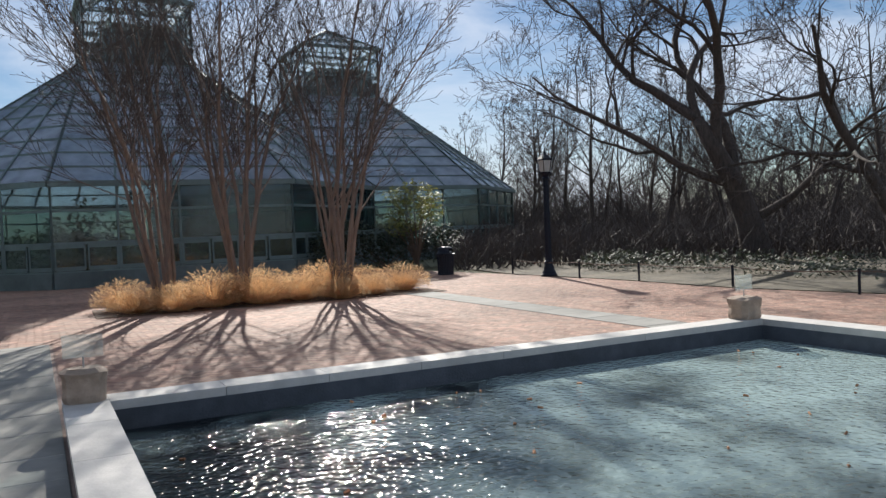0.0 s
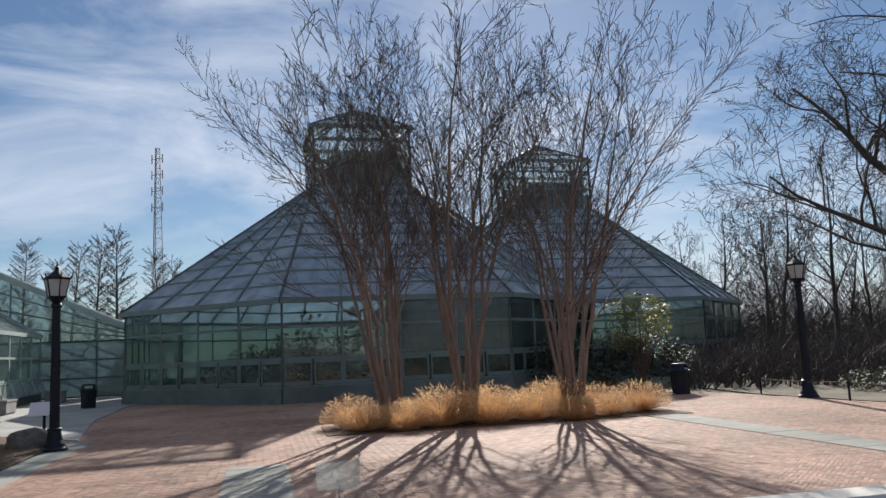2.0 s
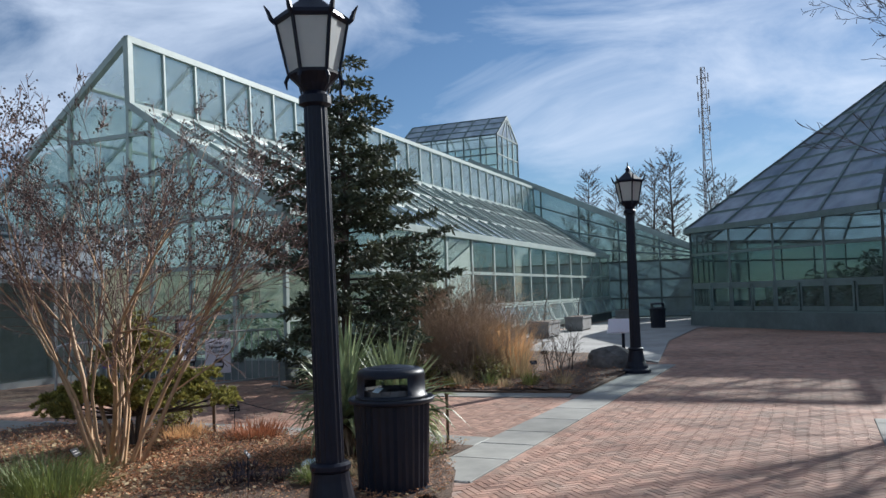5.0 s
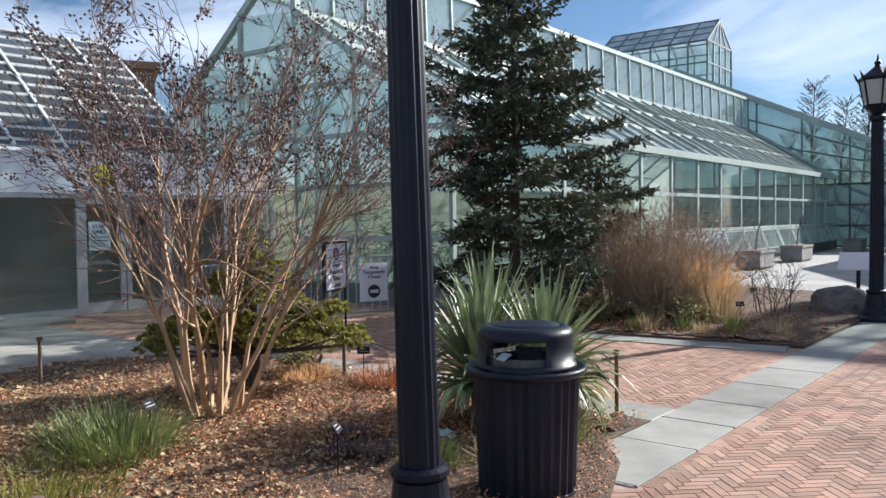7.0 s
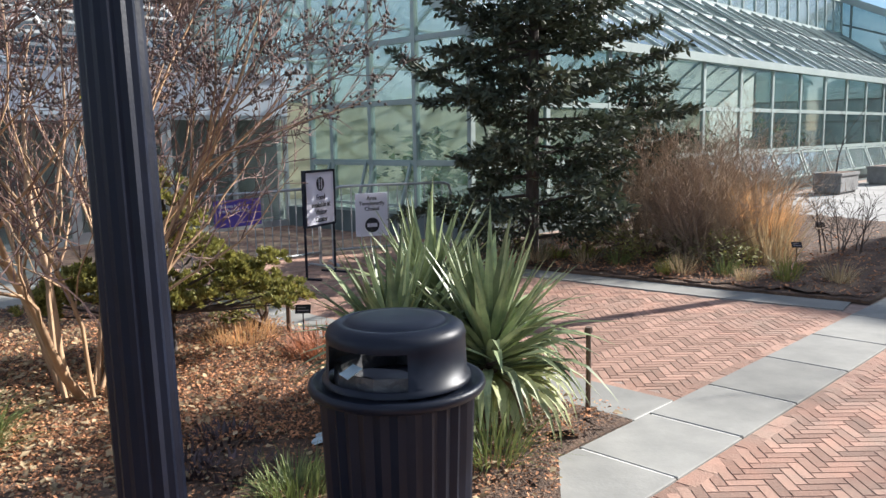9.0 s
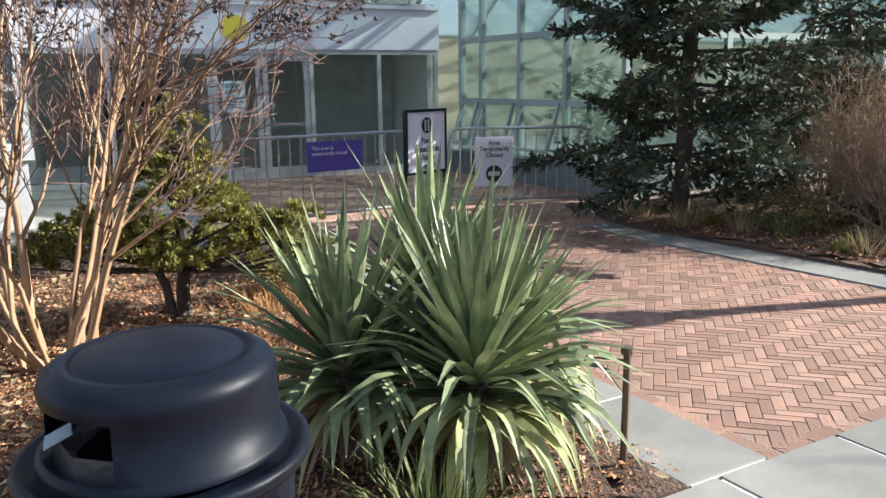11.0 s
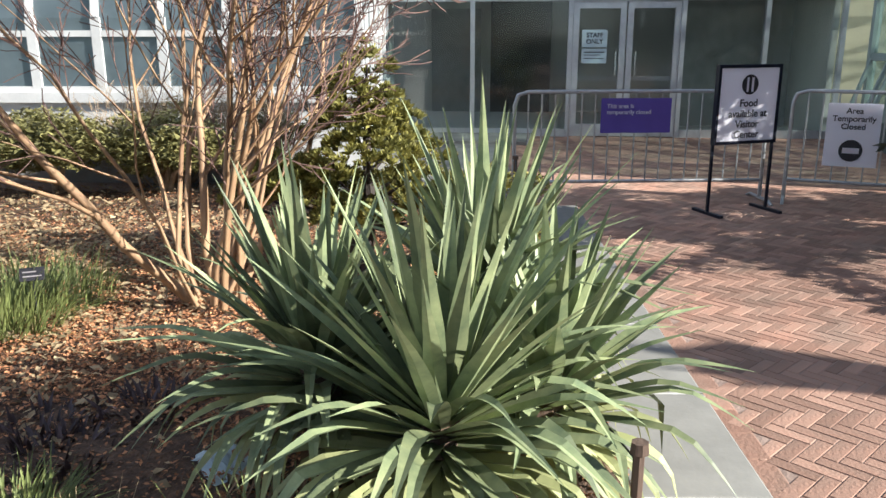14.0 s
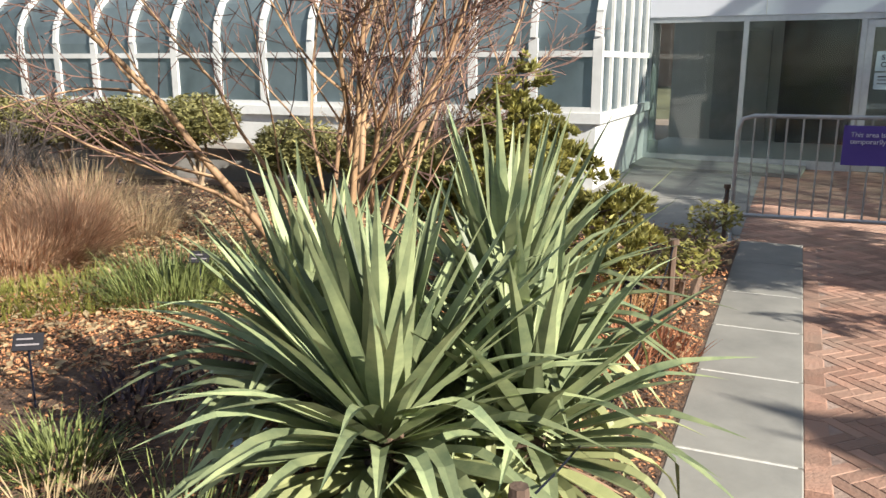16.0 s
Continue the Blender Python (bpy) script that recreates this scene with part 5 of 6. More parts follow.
def radio_mast():
    az, dist, top = 33.4, 150.0, 41.0
    root = thing("radio_mast", pose(eye5.x - math.sin(radians(az)) * dist, eye5.y + math.cos(radians(az)) * dist, 0), "slender lattice radio mast far away", "mast")
    s = Shape()
    w = lambda z: 1.5 - 1.05 * z / top
    corner = [(math.cos(a), math.sin(a)) for a in (0.4, 2.5, 4.6)]
    n = 22
    for i in range(n):
        z0, z1 = top * i / n, top * (i + 1) / n
        for k in range(3):
            a, b = corner[k], corner[(k + 1) % 3]
            s.bar((a[0] * w(z0), a[1] * w(z0), z0), (a[0] * w(z1), a[1] * w(z1), z1), 0.12)
            s.bar((a[0] * w(z0), a[1] * w(z0), z0), (b[0] * w(z1), b[1] * w(z1), z1), 0.06)
            s.bar((a[0] * w(z1), a[1] * w(z1), z1), (b[0] * w(z1), b[1] * w(z1), z1), 0.06)
    part("lattice", s, M_STEELMAST, root)
    a = Shape()
    for z in (30, 33, 36, 39):
        a.bar((-1.1, 0, z), (1.1, 0, z), 0.08).bar((1.1, 0, z - 0.8), (1.1, 0, z + 0.8), 0.14).bar((-1.1, 0, z - 0.8), (-1.1, 0, z + 0.8), 0.14)
    part("antenna", a, M_STEELMAST, root)


radio_mast()


# ---- evergreens ----
def spruce(x, y, height, radius, seed, name="spruce_tree", label="dark sparse spruce with layered boughs by the glasshouse"):
    rnd = random.Random(seed)
    wood, green = Shape(), Shape()
    wood.tube([(0, 0, 0), (0.03, 0.02, height * 0.5), (0, 0, height)], [0.10, 0.065, 0.012], 8)
    z = 0.45
    while z < height - 0.1:
        u = z / height
        reach = radius * min(1.0, 0.75 + u, 1.28 * (1 - u) ** 0.75) * rnd.uniform(0.75, 1.1) + 0.14
        n = 6 if u < 0.8 else 4
        off = rnd.uniform(0, 6.28)
        for k in range(n):
            az = off + 2 * math.pi * k / n + rnd.uniform(-0.35, 0.35)
            l = reach * rnd.uniform(0.35, 1.2)
            zj, tip = z + rnd.uniform(-0.2, 0.2), rnd.uniform(-0.25, 0.45)
            d = Vector((math.cos(az), math.sin(az), 0))
            pts = [Vector((0, 0, zj)), Vector((0, 0, zj - 0.02 + 0.3 * tip * l)) + d * l * 0.5, Vector((0, 0, zj + tip * l)) + d * l]
            wood.tube(pts, [0.022, 0.014, 0.005], 4, cap=False)
            m = max(8, int(l * 27))
            for j in range(m):
                t = 0.2 + 0.8 * (j + rnd.random()) / m
                q = pts[0].lerp(pts[1], t * 2) if t < 0.5 else pts[1].lerp(pts[2], t * 2 - 1)
                sgn = 1 if j % 2 else -1
                sd = Vector((-d.y, d.x, 0)) * sgn
                tl = 0.34 * (1.15 - t) + 0.12
                w = (d * 0.75 + sd * rnd.uniform(0.5, 1.0) + Vector((0, 0, rnd.uniform(-0.35, 0.25)))).normalized()
                for _ in range(10):
                    c = q + w * rnd.uniform(0, tl)
                    e = (w + Vector((rnd.gauss(0, 0.7), rnd.gauss(0, 0.7), rnd.gauss(0, 0.6)))).normalized()
                    f = e.cross(Vector((rnd.gauss(0, 1), rnd.gauss(0, 1), 1))).normalized()
                    a = rnd.uniform(0.06, 0.12)
                    green.add([c, c + e * a * 0.7 + f * 0.022, c + e * a * 1.3, c + e * a * 0.7 - f * 0.022], [(0, 1, 2, 3)])
        z += rnd.uniform(0.14, 0.30) + 0.04 * (1 - u)
    root = thing(name, pose(x, y, 0.04), label, "conifer")
    part("trunk", wood, M_BARK, root)
    part("foliage", green, M_NEEDLE, root, "dark green needle sprays")
    return root


spruce(-12.65, 14.75, 5.75, 1.9, 15)


def shrub(name, x, y, clumps, material, label, seed, leaf=0.06, count=260, trunk=None, z=0.04, wood=M_WOODSTAKE, group="", category="shrub"):
    """A shrub of uneven leaf clumps on forking stems."""
    rnd = random.Random(seed)
    g, w = Shape(), Shape()
    for cx, cy, cz, sx, sy, sz in clumps:
        leaf_cloud(g, (cx, cy, cz), (sx, sy, sz), int(count * (0.6 + sx)), leaf, rnd, 0.28)
        mid = Vector((cx * 0.4, cy * 0.4, max(cz * 0.55, (trunk or 0) * 1.1))) + Vector((rnd.gauss(0, 0.03), rnd.gauss(0, 0.03), 0))
        if trunk:
            w.tube([(0.02, 0, trunk * 0.9), mid, (cx, cy, cz)], [0.022, 0.015, 0.006], 5)
        else:
            w.tube([(rnd.gauss(0, 0.03), rnd.gauss(0, 0.03), 0), mid, (cx, cy, cz)], [0.03, 0.02, 0.008], 5)
        for _ in range(6):
            w.tube([mid.lerp(Vector((cx, cy, cz)), 0.6), (cx + rnd.gauss(0, sx * 0.5), cy + rnd.gauss(0, sy * 0.5), cz + rnd.gauss(0, sz * 0.4))], [0.009, 0.004], 3, cap=False)
    if trunk:
        w.tube([(0, 0, -0.02), (0.03, 0.0, trunk * 0.5), (0.01, 0.02, trunk), (0.0, 0.0, trunk * 1.9)], [0.06, 0.045, 0.042, 0.02], 8)
    root = thing(name, pose(x, y, z), label, category, group)
    part("stem", w, wood, root)
    part("foliage", g, material, root)
    return root


def hinoki():
    """A dwarf cypress: tufts of short upright sprays gathered in pads along spreading arms."""
    rnd = random.Random(2)
    root = thing("dwarf_hinoki_cypress", pose(-9.35, 10.2, 0.04), "dwarf hinoki cypress with olive-green tufted pads", "shrub")
    pads = [(0.0, 0.02, 1.36, 0.15, 0.2), (0.02, -0.05, 1.22, 0.23, 0.22), (0.04, 0.06, 1.08, 0.30, 0.22), (-0.08, -0.14, 0.98, 0.32, 0.22), (0.12, 0.1, 0.86, 0.36, 0.22)]
    for k in range(34):
        y = -0.92 + 1.8 * (k + rnd.random()) / 34
        x = rnd.uniform(-0.45, 0.45) * (1 - 0.4 * abs(y))
        roof = 1.0 - 0.42 * abs(y)
        pads.append((x, y, rnd.uniform(0.44, roof), rnd.uniform(0.13, 0.22), rnd.uniform(0.10, 0.15)))
    pads += [(0.35, 0.78, 0.42, 0.14, 0.07), (0.15, 0.95, 0.40, 0.13, 0.06)]
    wood = Shape().tube([(0, 0, -0.04), (0.03, 0.0, 0.2), (0.0, 0.02, 0.42), (0.0, 0.0, 0.8), (0, 0.02, 1.2)], [0.055, 0.045, 0.04, 0.03, 0.01], 8)
    wood.tube([(0.04, -0.06, -0.04), (0.05, -0.1, 0.25), (0.02, -0.25, 0.55)], [0.035, 0.03, 0.02], 7)
    g = Shape()
    for x, y, z, r, h in pads:
        wood.tube([(0.01, 0.0, max(0.34, z - 0.25)), (x * 0.5, y * 0.5, max(0.36, z - 0.14)), (x, y, z - 0.02)], [0.016, 0.011, 0.005], 5, cap=False)
        tufts = int(26 * (r / 0.18) ** 2)
        for _ in range(tufts):
            a, q = rnd.uniform(0, 6.28), math.sqrt(rnd.random())
            c = Vector((x + r * q * math.cos(a), y + r * q * math.sin(a), z + h * (1 - q * q) * rnd.uniform(0.2, 1.0) - h * 0.35))
            aim = Vector((math.cos(a) * q, math.sin(a) * q, 0.75)).normalized()
            for _k in range(46):
                d = (aim + Vector((rnd.gauss(0, 0.5), rnd.gauss(0, 0.5), rnd.gauss(0, 0.35)))).normalized()
                l = rnd.uniform(0.03, 0.062)
                b = c + d * rnd.uniform(0.0, 0.018)
                w = d.cross(Vector((rnd.gauss(0, 1), rnd.gauss(0, 1), rnd.gauss(0, 1)))).normalized() * l * 0.15
                g.add([b, b + d * l * 0.6 + w, b + d * l, b + d * l * 0.6 - w], [(0, 1, 2, 3)])
    tagged(part("foliage", g, M_HINOKI, root), kind="stuff")
    part("stem", wood, M_BARK, root)


hinoki()
# shrubs in the far bed
BRUSH = dict(steps=(5, 4, 3), taper=0.8, wander=0.14, up=(0.02, 0.02, 0.0), rmin=0.0022, split=0.012, levels=2, kids=(6, 6), angle=(20, 55), ratio=(0.35, 0.55), thin=0.55)
BRUSH["from"] = (0.15, 0.15)


def twiggy(x, y, n, height, seed, label, material=M_REDTWIG, spread=28, category="shrub"):
    rnd = random.Random(seed)
    a, b = Shape(), Shape()
    for i in range(n):
        az, t = rnd.uniform(0, 6.28), radians(rnd.uniform(2, spread))
        r0 = rnd.uniform(0, 0.3)
        limb(a, b, Vector((r0 * math.cos(az), r0 * math.sin(az), 0)), Vector((math.cos(az) * math.sin(t), math.sin(az) * math.sin(t), math.cos(t))), height * rnd.uniform(0.7, 1.05), 0.012, 0, rnd, BRUSH)
    root = thing("twiggy_shrub", pose(x, y, 0.03), label, category)
    if a.v:
        part("stem", a, material, root)
    part("crown", b, material, root)
    return root


twiggy(-12.3, 16.9, 34, 1.75, 3, "dense brown twiggy shrub in winter")
twiggy(-13.2, 18.2, 26, 1.9, 5, "dense reddish-brown twiggy shrub")
twiggy(-11.7, 16.7, 40, 1.15, 6, "dense tan-brown twiggy shrub in front of the conifer", M_REDTWIG, 45)
twiggy(-12.5, 17.9, 40, 1.6, 8, "broad brown twiggy shrub", M_REDTWIG, 38)
twiggy(-11.3, 18.6, 10, 0.8, 9, "low dark bare shrub beside a boulder", M_TWIG, 40)
tuft("ornamental_grass", -11.5, 17.5, 800, 1.05, 0.007, M_TAWNY, "tall tawny feather grass clump", 0.36, 0.5, 0.8, 2)
twiggy(-11.95, 17.1, 60, 1.35, 16, "dense tan twiggy shrub with dry leaves", M_TANTWIG, 50)
twiggy(-12.6, 16.5, 50, 1.3, 17, "broad tan twiggy shrub", M_TANTWIG, 50)
twiggy(-11.35, 16.75, 36, 0.8, 18, "low tan twiggy shrub", M_TANTWIG, 55)
tuft("ornamental_grass", -11.0, 17.2, 300, 0.75, 0.010, M_STRAW, "short tawny grass clump", 0.25, 0.7, 0.9, 3)
spruce(-14.3, 17.4, 2.7, 1.0, 23, "small_conifer", "low dark conifer behind twiggy shrubs")
rnd_bed = random.Random(44)
for i in range(16):
    t = i / 15
    px, py = -9.6 - 3.4 * t + rnd_bed.uniform(-0.2, 0.2), 16.5 - 2.3 * t + rnd_bed.uniform(0.0, 0.8)
    tuft("dry_grass_tuft", px, py, 90, rnd_bed.uniform(0.18, 0.34), 0.009, (M_STRAW, M_BAMBOO, M_STRAW, M_BAMBOO, M_SEDGE)[i % 5], "small dry grass tuft at the bed's edge", 0.13, 0.9, 1.2, 60 + i, group="tufts along the bed edge")
for i, (dx, dy) in enumerate(((-11.9, 15.6), (-12.9, 15.7), (-13.4, 14.8), (-12.0, 16.3), (-10.9, 16.4))):
    shrub("low_shrub", dx, dy, [(0, 0, 0.25, 0.35, 0.35, 0.22), (0.25, 0.1, 0.2, 0.25, 0.25, 0.16), (-0.2, 0.2, 0.3, 0.25, 0.25, 0.2)], M_BOX if i % 2 else M_HINOKI, "low olive-brown shrub under the spruce", 70 + i, 0.045, 240, group="low shrubs under the spruce")
# near bed
M_FEATHER = mat("feathery_grass", (0.72, 0.50, 0.33), 0.8, (0.44, 0.24, 0.14), 8, per_piece=0.35, island=True, translucent=0.3)
M_PURPLELEAF = mat("dark_purple_leaf", (0.10, 0.062, 0.062), 0.55, (0.05, 0.034, 0.038), 8, per_piece=0.4, island=True)
M_RUST = mat("rust_stem", (0.46, 0.20, 0.10), 0.8, (0.26, 0.10, 0.055), 8, per_piece=0.35, island=True, translucent=0.2)
tuft("green_sedge", -7.6, 9.0, 640, 0.42, 0.009, M_SEDGE, "bright green sedge clump", 0.34, 1.1, 1.5, 11)
tuft("green_sedge", -8.05, 8.85, 420, 0.30, 0.009, M_SEDGE, "green sedge clump beside dry leaves", 0.34, 0.95, 1.4, 12)
tuft("yellow_ground_cover", -7.2, 8.55, 900, 0.15, 0.012, M_BAMBOO, "low yellow-green ground cover among leaves", 0.5, 1.3, 1.0, 18, category="ground cover")
tuft("yellow_ground_cover", -6.6, 8.5, 700, 0.14, 0.012, M_BAMBOO, "low yellow-green ground cover among leaves", 0.45, 1.3, 1.0, 24, category="ground cover")
tuft("dry_sedge", -6.5, 10.75, 320, 0.22, 0.009, M_SEDGE, "dark green and straw sedge in the mulch", 0.16, 1.2, 1.4, 25)
tuft("tawny_grass", -7.9, 6.3, 800, 0.75, 0.006, M_STRAW, "pale feathery arching grass clump", 0.35, 1.2, 1.6, 26)
tuft("tawny_grass", -6.9, 6.3, 800, 0.75, 0.006, M_TAWNY, "pale feathery arching grass clump", 0.35, 1.2, 1.6, 27)
tuft("tawny_grass", -7.4, 7.4, 1800, 0.78, 0.005, M_FEATHER, "pale reddish feathery arching grass clump", 0.25, 1.1, 1.6, 13)
tuft("tawny_grass", -7.0, 7.75, 1300, 0.66, 0.005, M_FEATHER, "pale feathery arching grass clump", 0.25, 1.2, 1.7, 28)
tuft("tawny_grass", -6.5, 7.2, 420, 0.55, 0.006, M_STRAW, "straw-coloured arching grass clump", 0.25, 1.0, 1.6, 14)
tuft("tawny_grass", -8.1, 7.0, 420, 0.55, 0.006, M_STRAW, "straw-coloured arching grass clump", 0.25, 1.0, 1.6, 19)
tuft("dry_sedge", -6.35, 11.2, 110, 0.26, 0.006, M_STRAW, "thin dry grass beside the bin", 0.2, 1.1, 1.6, 15)
tuft("dry_sedge", -5.75, 9.6, 120, 0.28, 0.006, M_STRAW, "thin dry grass around the lamp base", 0.3, 1.1, 1.6, 16)
tuft("dry_sedge", -6.55, 11.75, 160, 0.45, 0.007, M_SEDGE, "arching thin green and straw sedge", 0.14, 1.1, 1.6, 17)
for i, (px, py) in enumerate(((-6.95, 10.25), (-6.85, 10.5), (-7.3, 10.45))):
    tuft("purple_perennial", px, py, 150, 0.11, 0.020, M_PURPLELEAF, "low dark purple-leaved perennial in the mulch", 0.2, 1.4, 1.0, 80 + i, category="perennial", group="purple perennials")
tuft("red_fern", -8.95, 11.35, 420, 0.22, 0.010, M_RUST, "low rust-red dried perennials", 0.32, 0.9, 1.0, 20, category="perennial")
tuft("red_fern", -9.6, 10.75, 260, 0.20, 0.010, M_TAWNY, "low rust-brown dried perennials", 0.3, 0.9, 1.0, 22, category="perennial")
shrub("low_evergreen", -10.0, 11.0, [(0, 0, 0.28, 0.22, 0.2, 0.1), (-0.4, -0.25, 0.3, 0.22, 0.2, 0.11), (-0.75, -0.3, 0.42, 0.2, 0.2, 0.1), (0.2, -0.3, 0.2, 0.2, 0.2, 0.1)], M_HINOKI, "low spreading green conifer beside the path", 33, 0.05, 380)
for i, (bx, by, s) in enumerate(((-9.15, 3.7, 1.0), (-9.6, 4.75, 1.05), (-8.75, 2.5, 0.95), (-8.2, 1.2, 1.0), (-7.6, -0.2, 1.0), (-7.0, -1.6, 0.95), (-6.3, -3.0, 1.0), (-10.3, 5.9, 0.72), (-10.8, 6.9, 0.7))):
    shrub("rounded_shrub", bx, by, [(0, 0, 0.80 * s, 0.50, 0.52, 0.26), (0.12, 0.45, 0.74 * s, 0.40, 0.40, 0.24), (-0.1, -0.45, 0.76 * s, 0.42, 0.40, 0.25), (0.3, 0.0, 0.62 * s, 0.3, 0.4, 0.2)], M_BOX, "rounded olive-green shrub on pale bare stems", 90 + i, 0.06, 2400, wood=M_TANTWIG, group="shrubs before the palm house")
twiggy(-7.3, 5.4, 24, 1.2, 14, "fine brown twiggy shrub", M_TWIG, 40)
twiggy(-11.7, 7.3, 46, 0.95, 15, "bare tan twiggy shrub before the palm house", M_TANTWIG, 42)
twiggy(-11.3, 6.45, 46, 1.0, 19, "bare tan twiggy shrub before the palm house", M_TANTWIG, 42)
for i, (bx, by) in enumerate(((-11.9, 7.2), (-11.55, 6.4))):
    shrub("rounded_shrub", bx, by, [(0, 0, 0.66, 0.36, 0.40, 0.24), (0.1, 0.3, 0.56, 0.3, 0.3, 0.2)], M_BOX, "thin olive-brown shrub against the white base wall", 110 + i, 0.05, 900, wood=M_TANTWIG, group="shrubs before the palm house")
# hedge and yellow-green bamboo by the far pavilion
rnd_h = random.Random(9)
shrub("dark_hedge", 0.2, 38.2, [(-2.6 + 0.75 * i, rnd_h.uniform(-0.3, 0.3), rnd_h.uniform(0.8, 1.5), 0.75, 0.7, 0.95) for i in range(8)], M_NEEDLE, "dark evergreen hedge in front of the pavilion", 51, 0.16, 520, z=0.0)
shrub("bamboo", 1.55, 37.2, [(-0.9 + 0.42 * (i % 5), 0.25 * (i % 3) - 0.2, 1.9 + 0.36 * (i // 3) + rnd_h.uniform(-0.2, 0.2), 0.42, 0.42, 0.42) for i in range(14)], M_BAMBOO, "yellow-green leafy bamboo clump", 52, 0.14, 150, z=0.0)


# ---- street furniture ----
def street_lamp():
    root = thing("street_lamp", Matrix.Translation((-5.325, 10.21, 0)) @ Matrix.Rotation(radians(1.1), 4, Vector((0.86, -0.5, 0))) @ Matrix.Scale(1.045, 4), "black fluted street lamp with a six-sided lantern", "street lamp", "black lamp posts")
    part("base", Shape().lathe([(0.24, 0), (0.24, 0.05), (0.20, 0.09), (0.19, 0.13), (0.15, 0.2), (0.125, 0.33), (0.12, 0.38)], 20), M_BLACK, root)
    part("base_ring", Shape().lathe([(0.12, 0.385), (0.132, 0.40), (0.132, 0.425), (0.11, 0.44)], 20), M_BLACK, root)
    part("shaft", Shape().lathe([(0.092, 0.44), (0.086, 1.6), (0.076, 2.72)], 32, flute=0.07), M_BLACK, root)
    part("collar", Shape().lathe([(0.07, 2.72), (0.105, 2.74), (0.105, 2.79), (0.075, 2.82), (0.11, 2.87), (0.165, 2.925)], 18), M_BLACK, root)
    lan = part("lantern", Shape().lathe([(0.232, 3.27), (0.25, 3.29), (0.245, 3.315), (0.13, 3.40), (0.075, 3.44)], 6), M_BLACK, root)
    part("lantern_floor", Shape().lathe([(0.168, 2.925), (0.172, 2.95)], 6), M_BLACK, lan)
    for k in range(6):
        a, b = radians(60 * k), radians(60 * (k + 1))
        lo, hi = 0.155, 0.225
        part("glass", Shape().slab([(lo * math.cos(a), lo * math.sin(a), 2.95), (lo * math.cos(b), lo * math.sin(b), 2.95), (hi * math.cos(b), hi * math.sin(b), 3.27), (hi * math.cos(a), hi * math.sin(a), 3.27)], 0.006), M_FROST, lan, "frosted white glass")
        part("rib", Shape().bar((0.163 * math.cos(a), 0.163 * math.sin(a), 2.93), (0.235 * math.cos(a), 0.235 * math.sin(a), 3.29), 0.018), M_BLACK, lan)
        c = lambda r, z: (r * math.cos(a), r * math.sin(a), z)
        part("horn", Shape().tube([c(0.235, 3.28), c(0.262, 3.31), c(0.278, 3.355), c(0.305, 3.40)], [0.016, 0.018, 0.014, 0.004], 6), M_BLACK, lan)
        part("tail", Shape().tube([c(0.165, 2.93), c(0.185, 2.89), c(0.176, 2.84)], [0.012, 0.013, 0.004], 5), M_BLACK, lan)
    part("finial", Shape().lathe([(0.07, 3.44), (0.045, 3.46), (0.035, 3.49), (0.05, 3.51), (0.03, 3.535), (0.016, 3.56), (0.006, 3.63)], 12), M_BLACK, root)
    copy_thing(root, pose(-10.14, 19.42, 0, 0, 0, 25) @ Matrix.Scale(1.03, 4))
    copy_thing(root, pose(5.94, 29.15, 0, 0, 0, 10) @ Matrix.Scale(1.06, 4))


street_lamp()


def litter_bin():
    root = thing("litter_bin", pose(-5.88, 11.08, 0.01, 0, 0, 45) @ Matrix.Diagonal((1.05, 1.05, 1, 1)), "black ribbed litter bin with a domed lid", "litter bin", "black litter bins")
    part("body", Shape().lathe([(0.255, 0.0), (0.26, 0.02), (0.285, 0.70), (0.288, 0.715)], 60, flute=0.045), M_BLACKPL, root)
    part("foot_ring", Shape().lathe([(0.265, 0.0), (0.272, 0.03), (0.266, 0.06)], 40), M_BLACKPL, root)
    part("rim", Shape().lathe([(0.288, 0.700), (0.316, 0.708), (0.326, 0.728), (0.320, 0.746), (0.304, 0.748), (0.292, 0.735), (0.268, 0.735)], 48), M_BLACKPL, root, smooth=True)
    lid = Shape()
    n = 56
    prof = [(0.272, 0.75), (0.270, 0.768), (0.258, 0.772), (0.253, 0.905), (0.256, 0.925), (0.246, 0.952), (0.215, 0.972), (0.196, 0.974), (0.188, 0.964), (0.176, 0.978), (0.11, 0.988), (0.0, 0.991)]
    for r, z in prof:
        for j in range(n):
            a = 2 * math.pi * j / n
            lid.v.append((r * math.cos(a), r * math.sin(a), z))
    for i in range(len(prof) - 1):
        for j in range(n):
            mid = math.degrees(2 * math.pi * (j + 0.5) / n)
            hole = i in (2,) and (abs(mid - 90) < 38 or abs(mid - 270) < 38)
            if not hole:
                lid.f.append((i * n + j, i * n + (j + 1) % n, (i + 1) * n + (j + 1) % n, (i + 1) * n + j))
    part("lid", lid, M_BLACKPL, root, "domed lid with two openings", smooth=True)
    part("liner", Shape().lathe([(0.225, 0.5), (0.24, 0.70), (0.232, 0.81), (0.21, 0.79), (0.19, 0.55)], 18, flute=0.05), mat("bin_liner", (0.10, 0.10, 0.105), 0.3, (0.05, 0.05, 0.055), 9, bump=0.6, bump_scale=18), root, "crumpled dark bin liner")
    part("litter", Shape().slab([(-0.10, -0.225, 0.812), (-0.05, -0.25, 0.806), (-0.02, -0.2, 0.836), (-0.07, -0.18, 0.84)], 0.004), M_PAPER, root, "pale flap of torn paper")
    copy_thing(root, pose(-20.2, 33.4, 0.01, 0, 0, 40))
    copy_thing(root, pose(2.7, 32.1, 0.0, 0, 0, 70))


litter_bin()


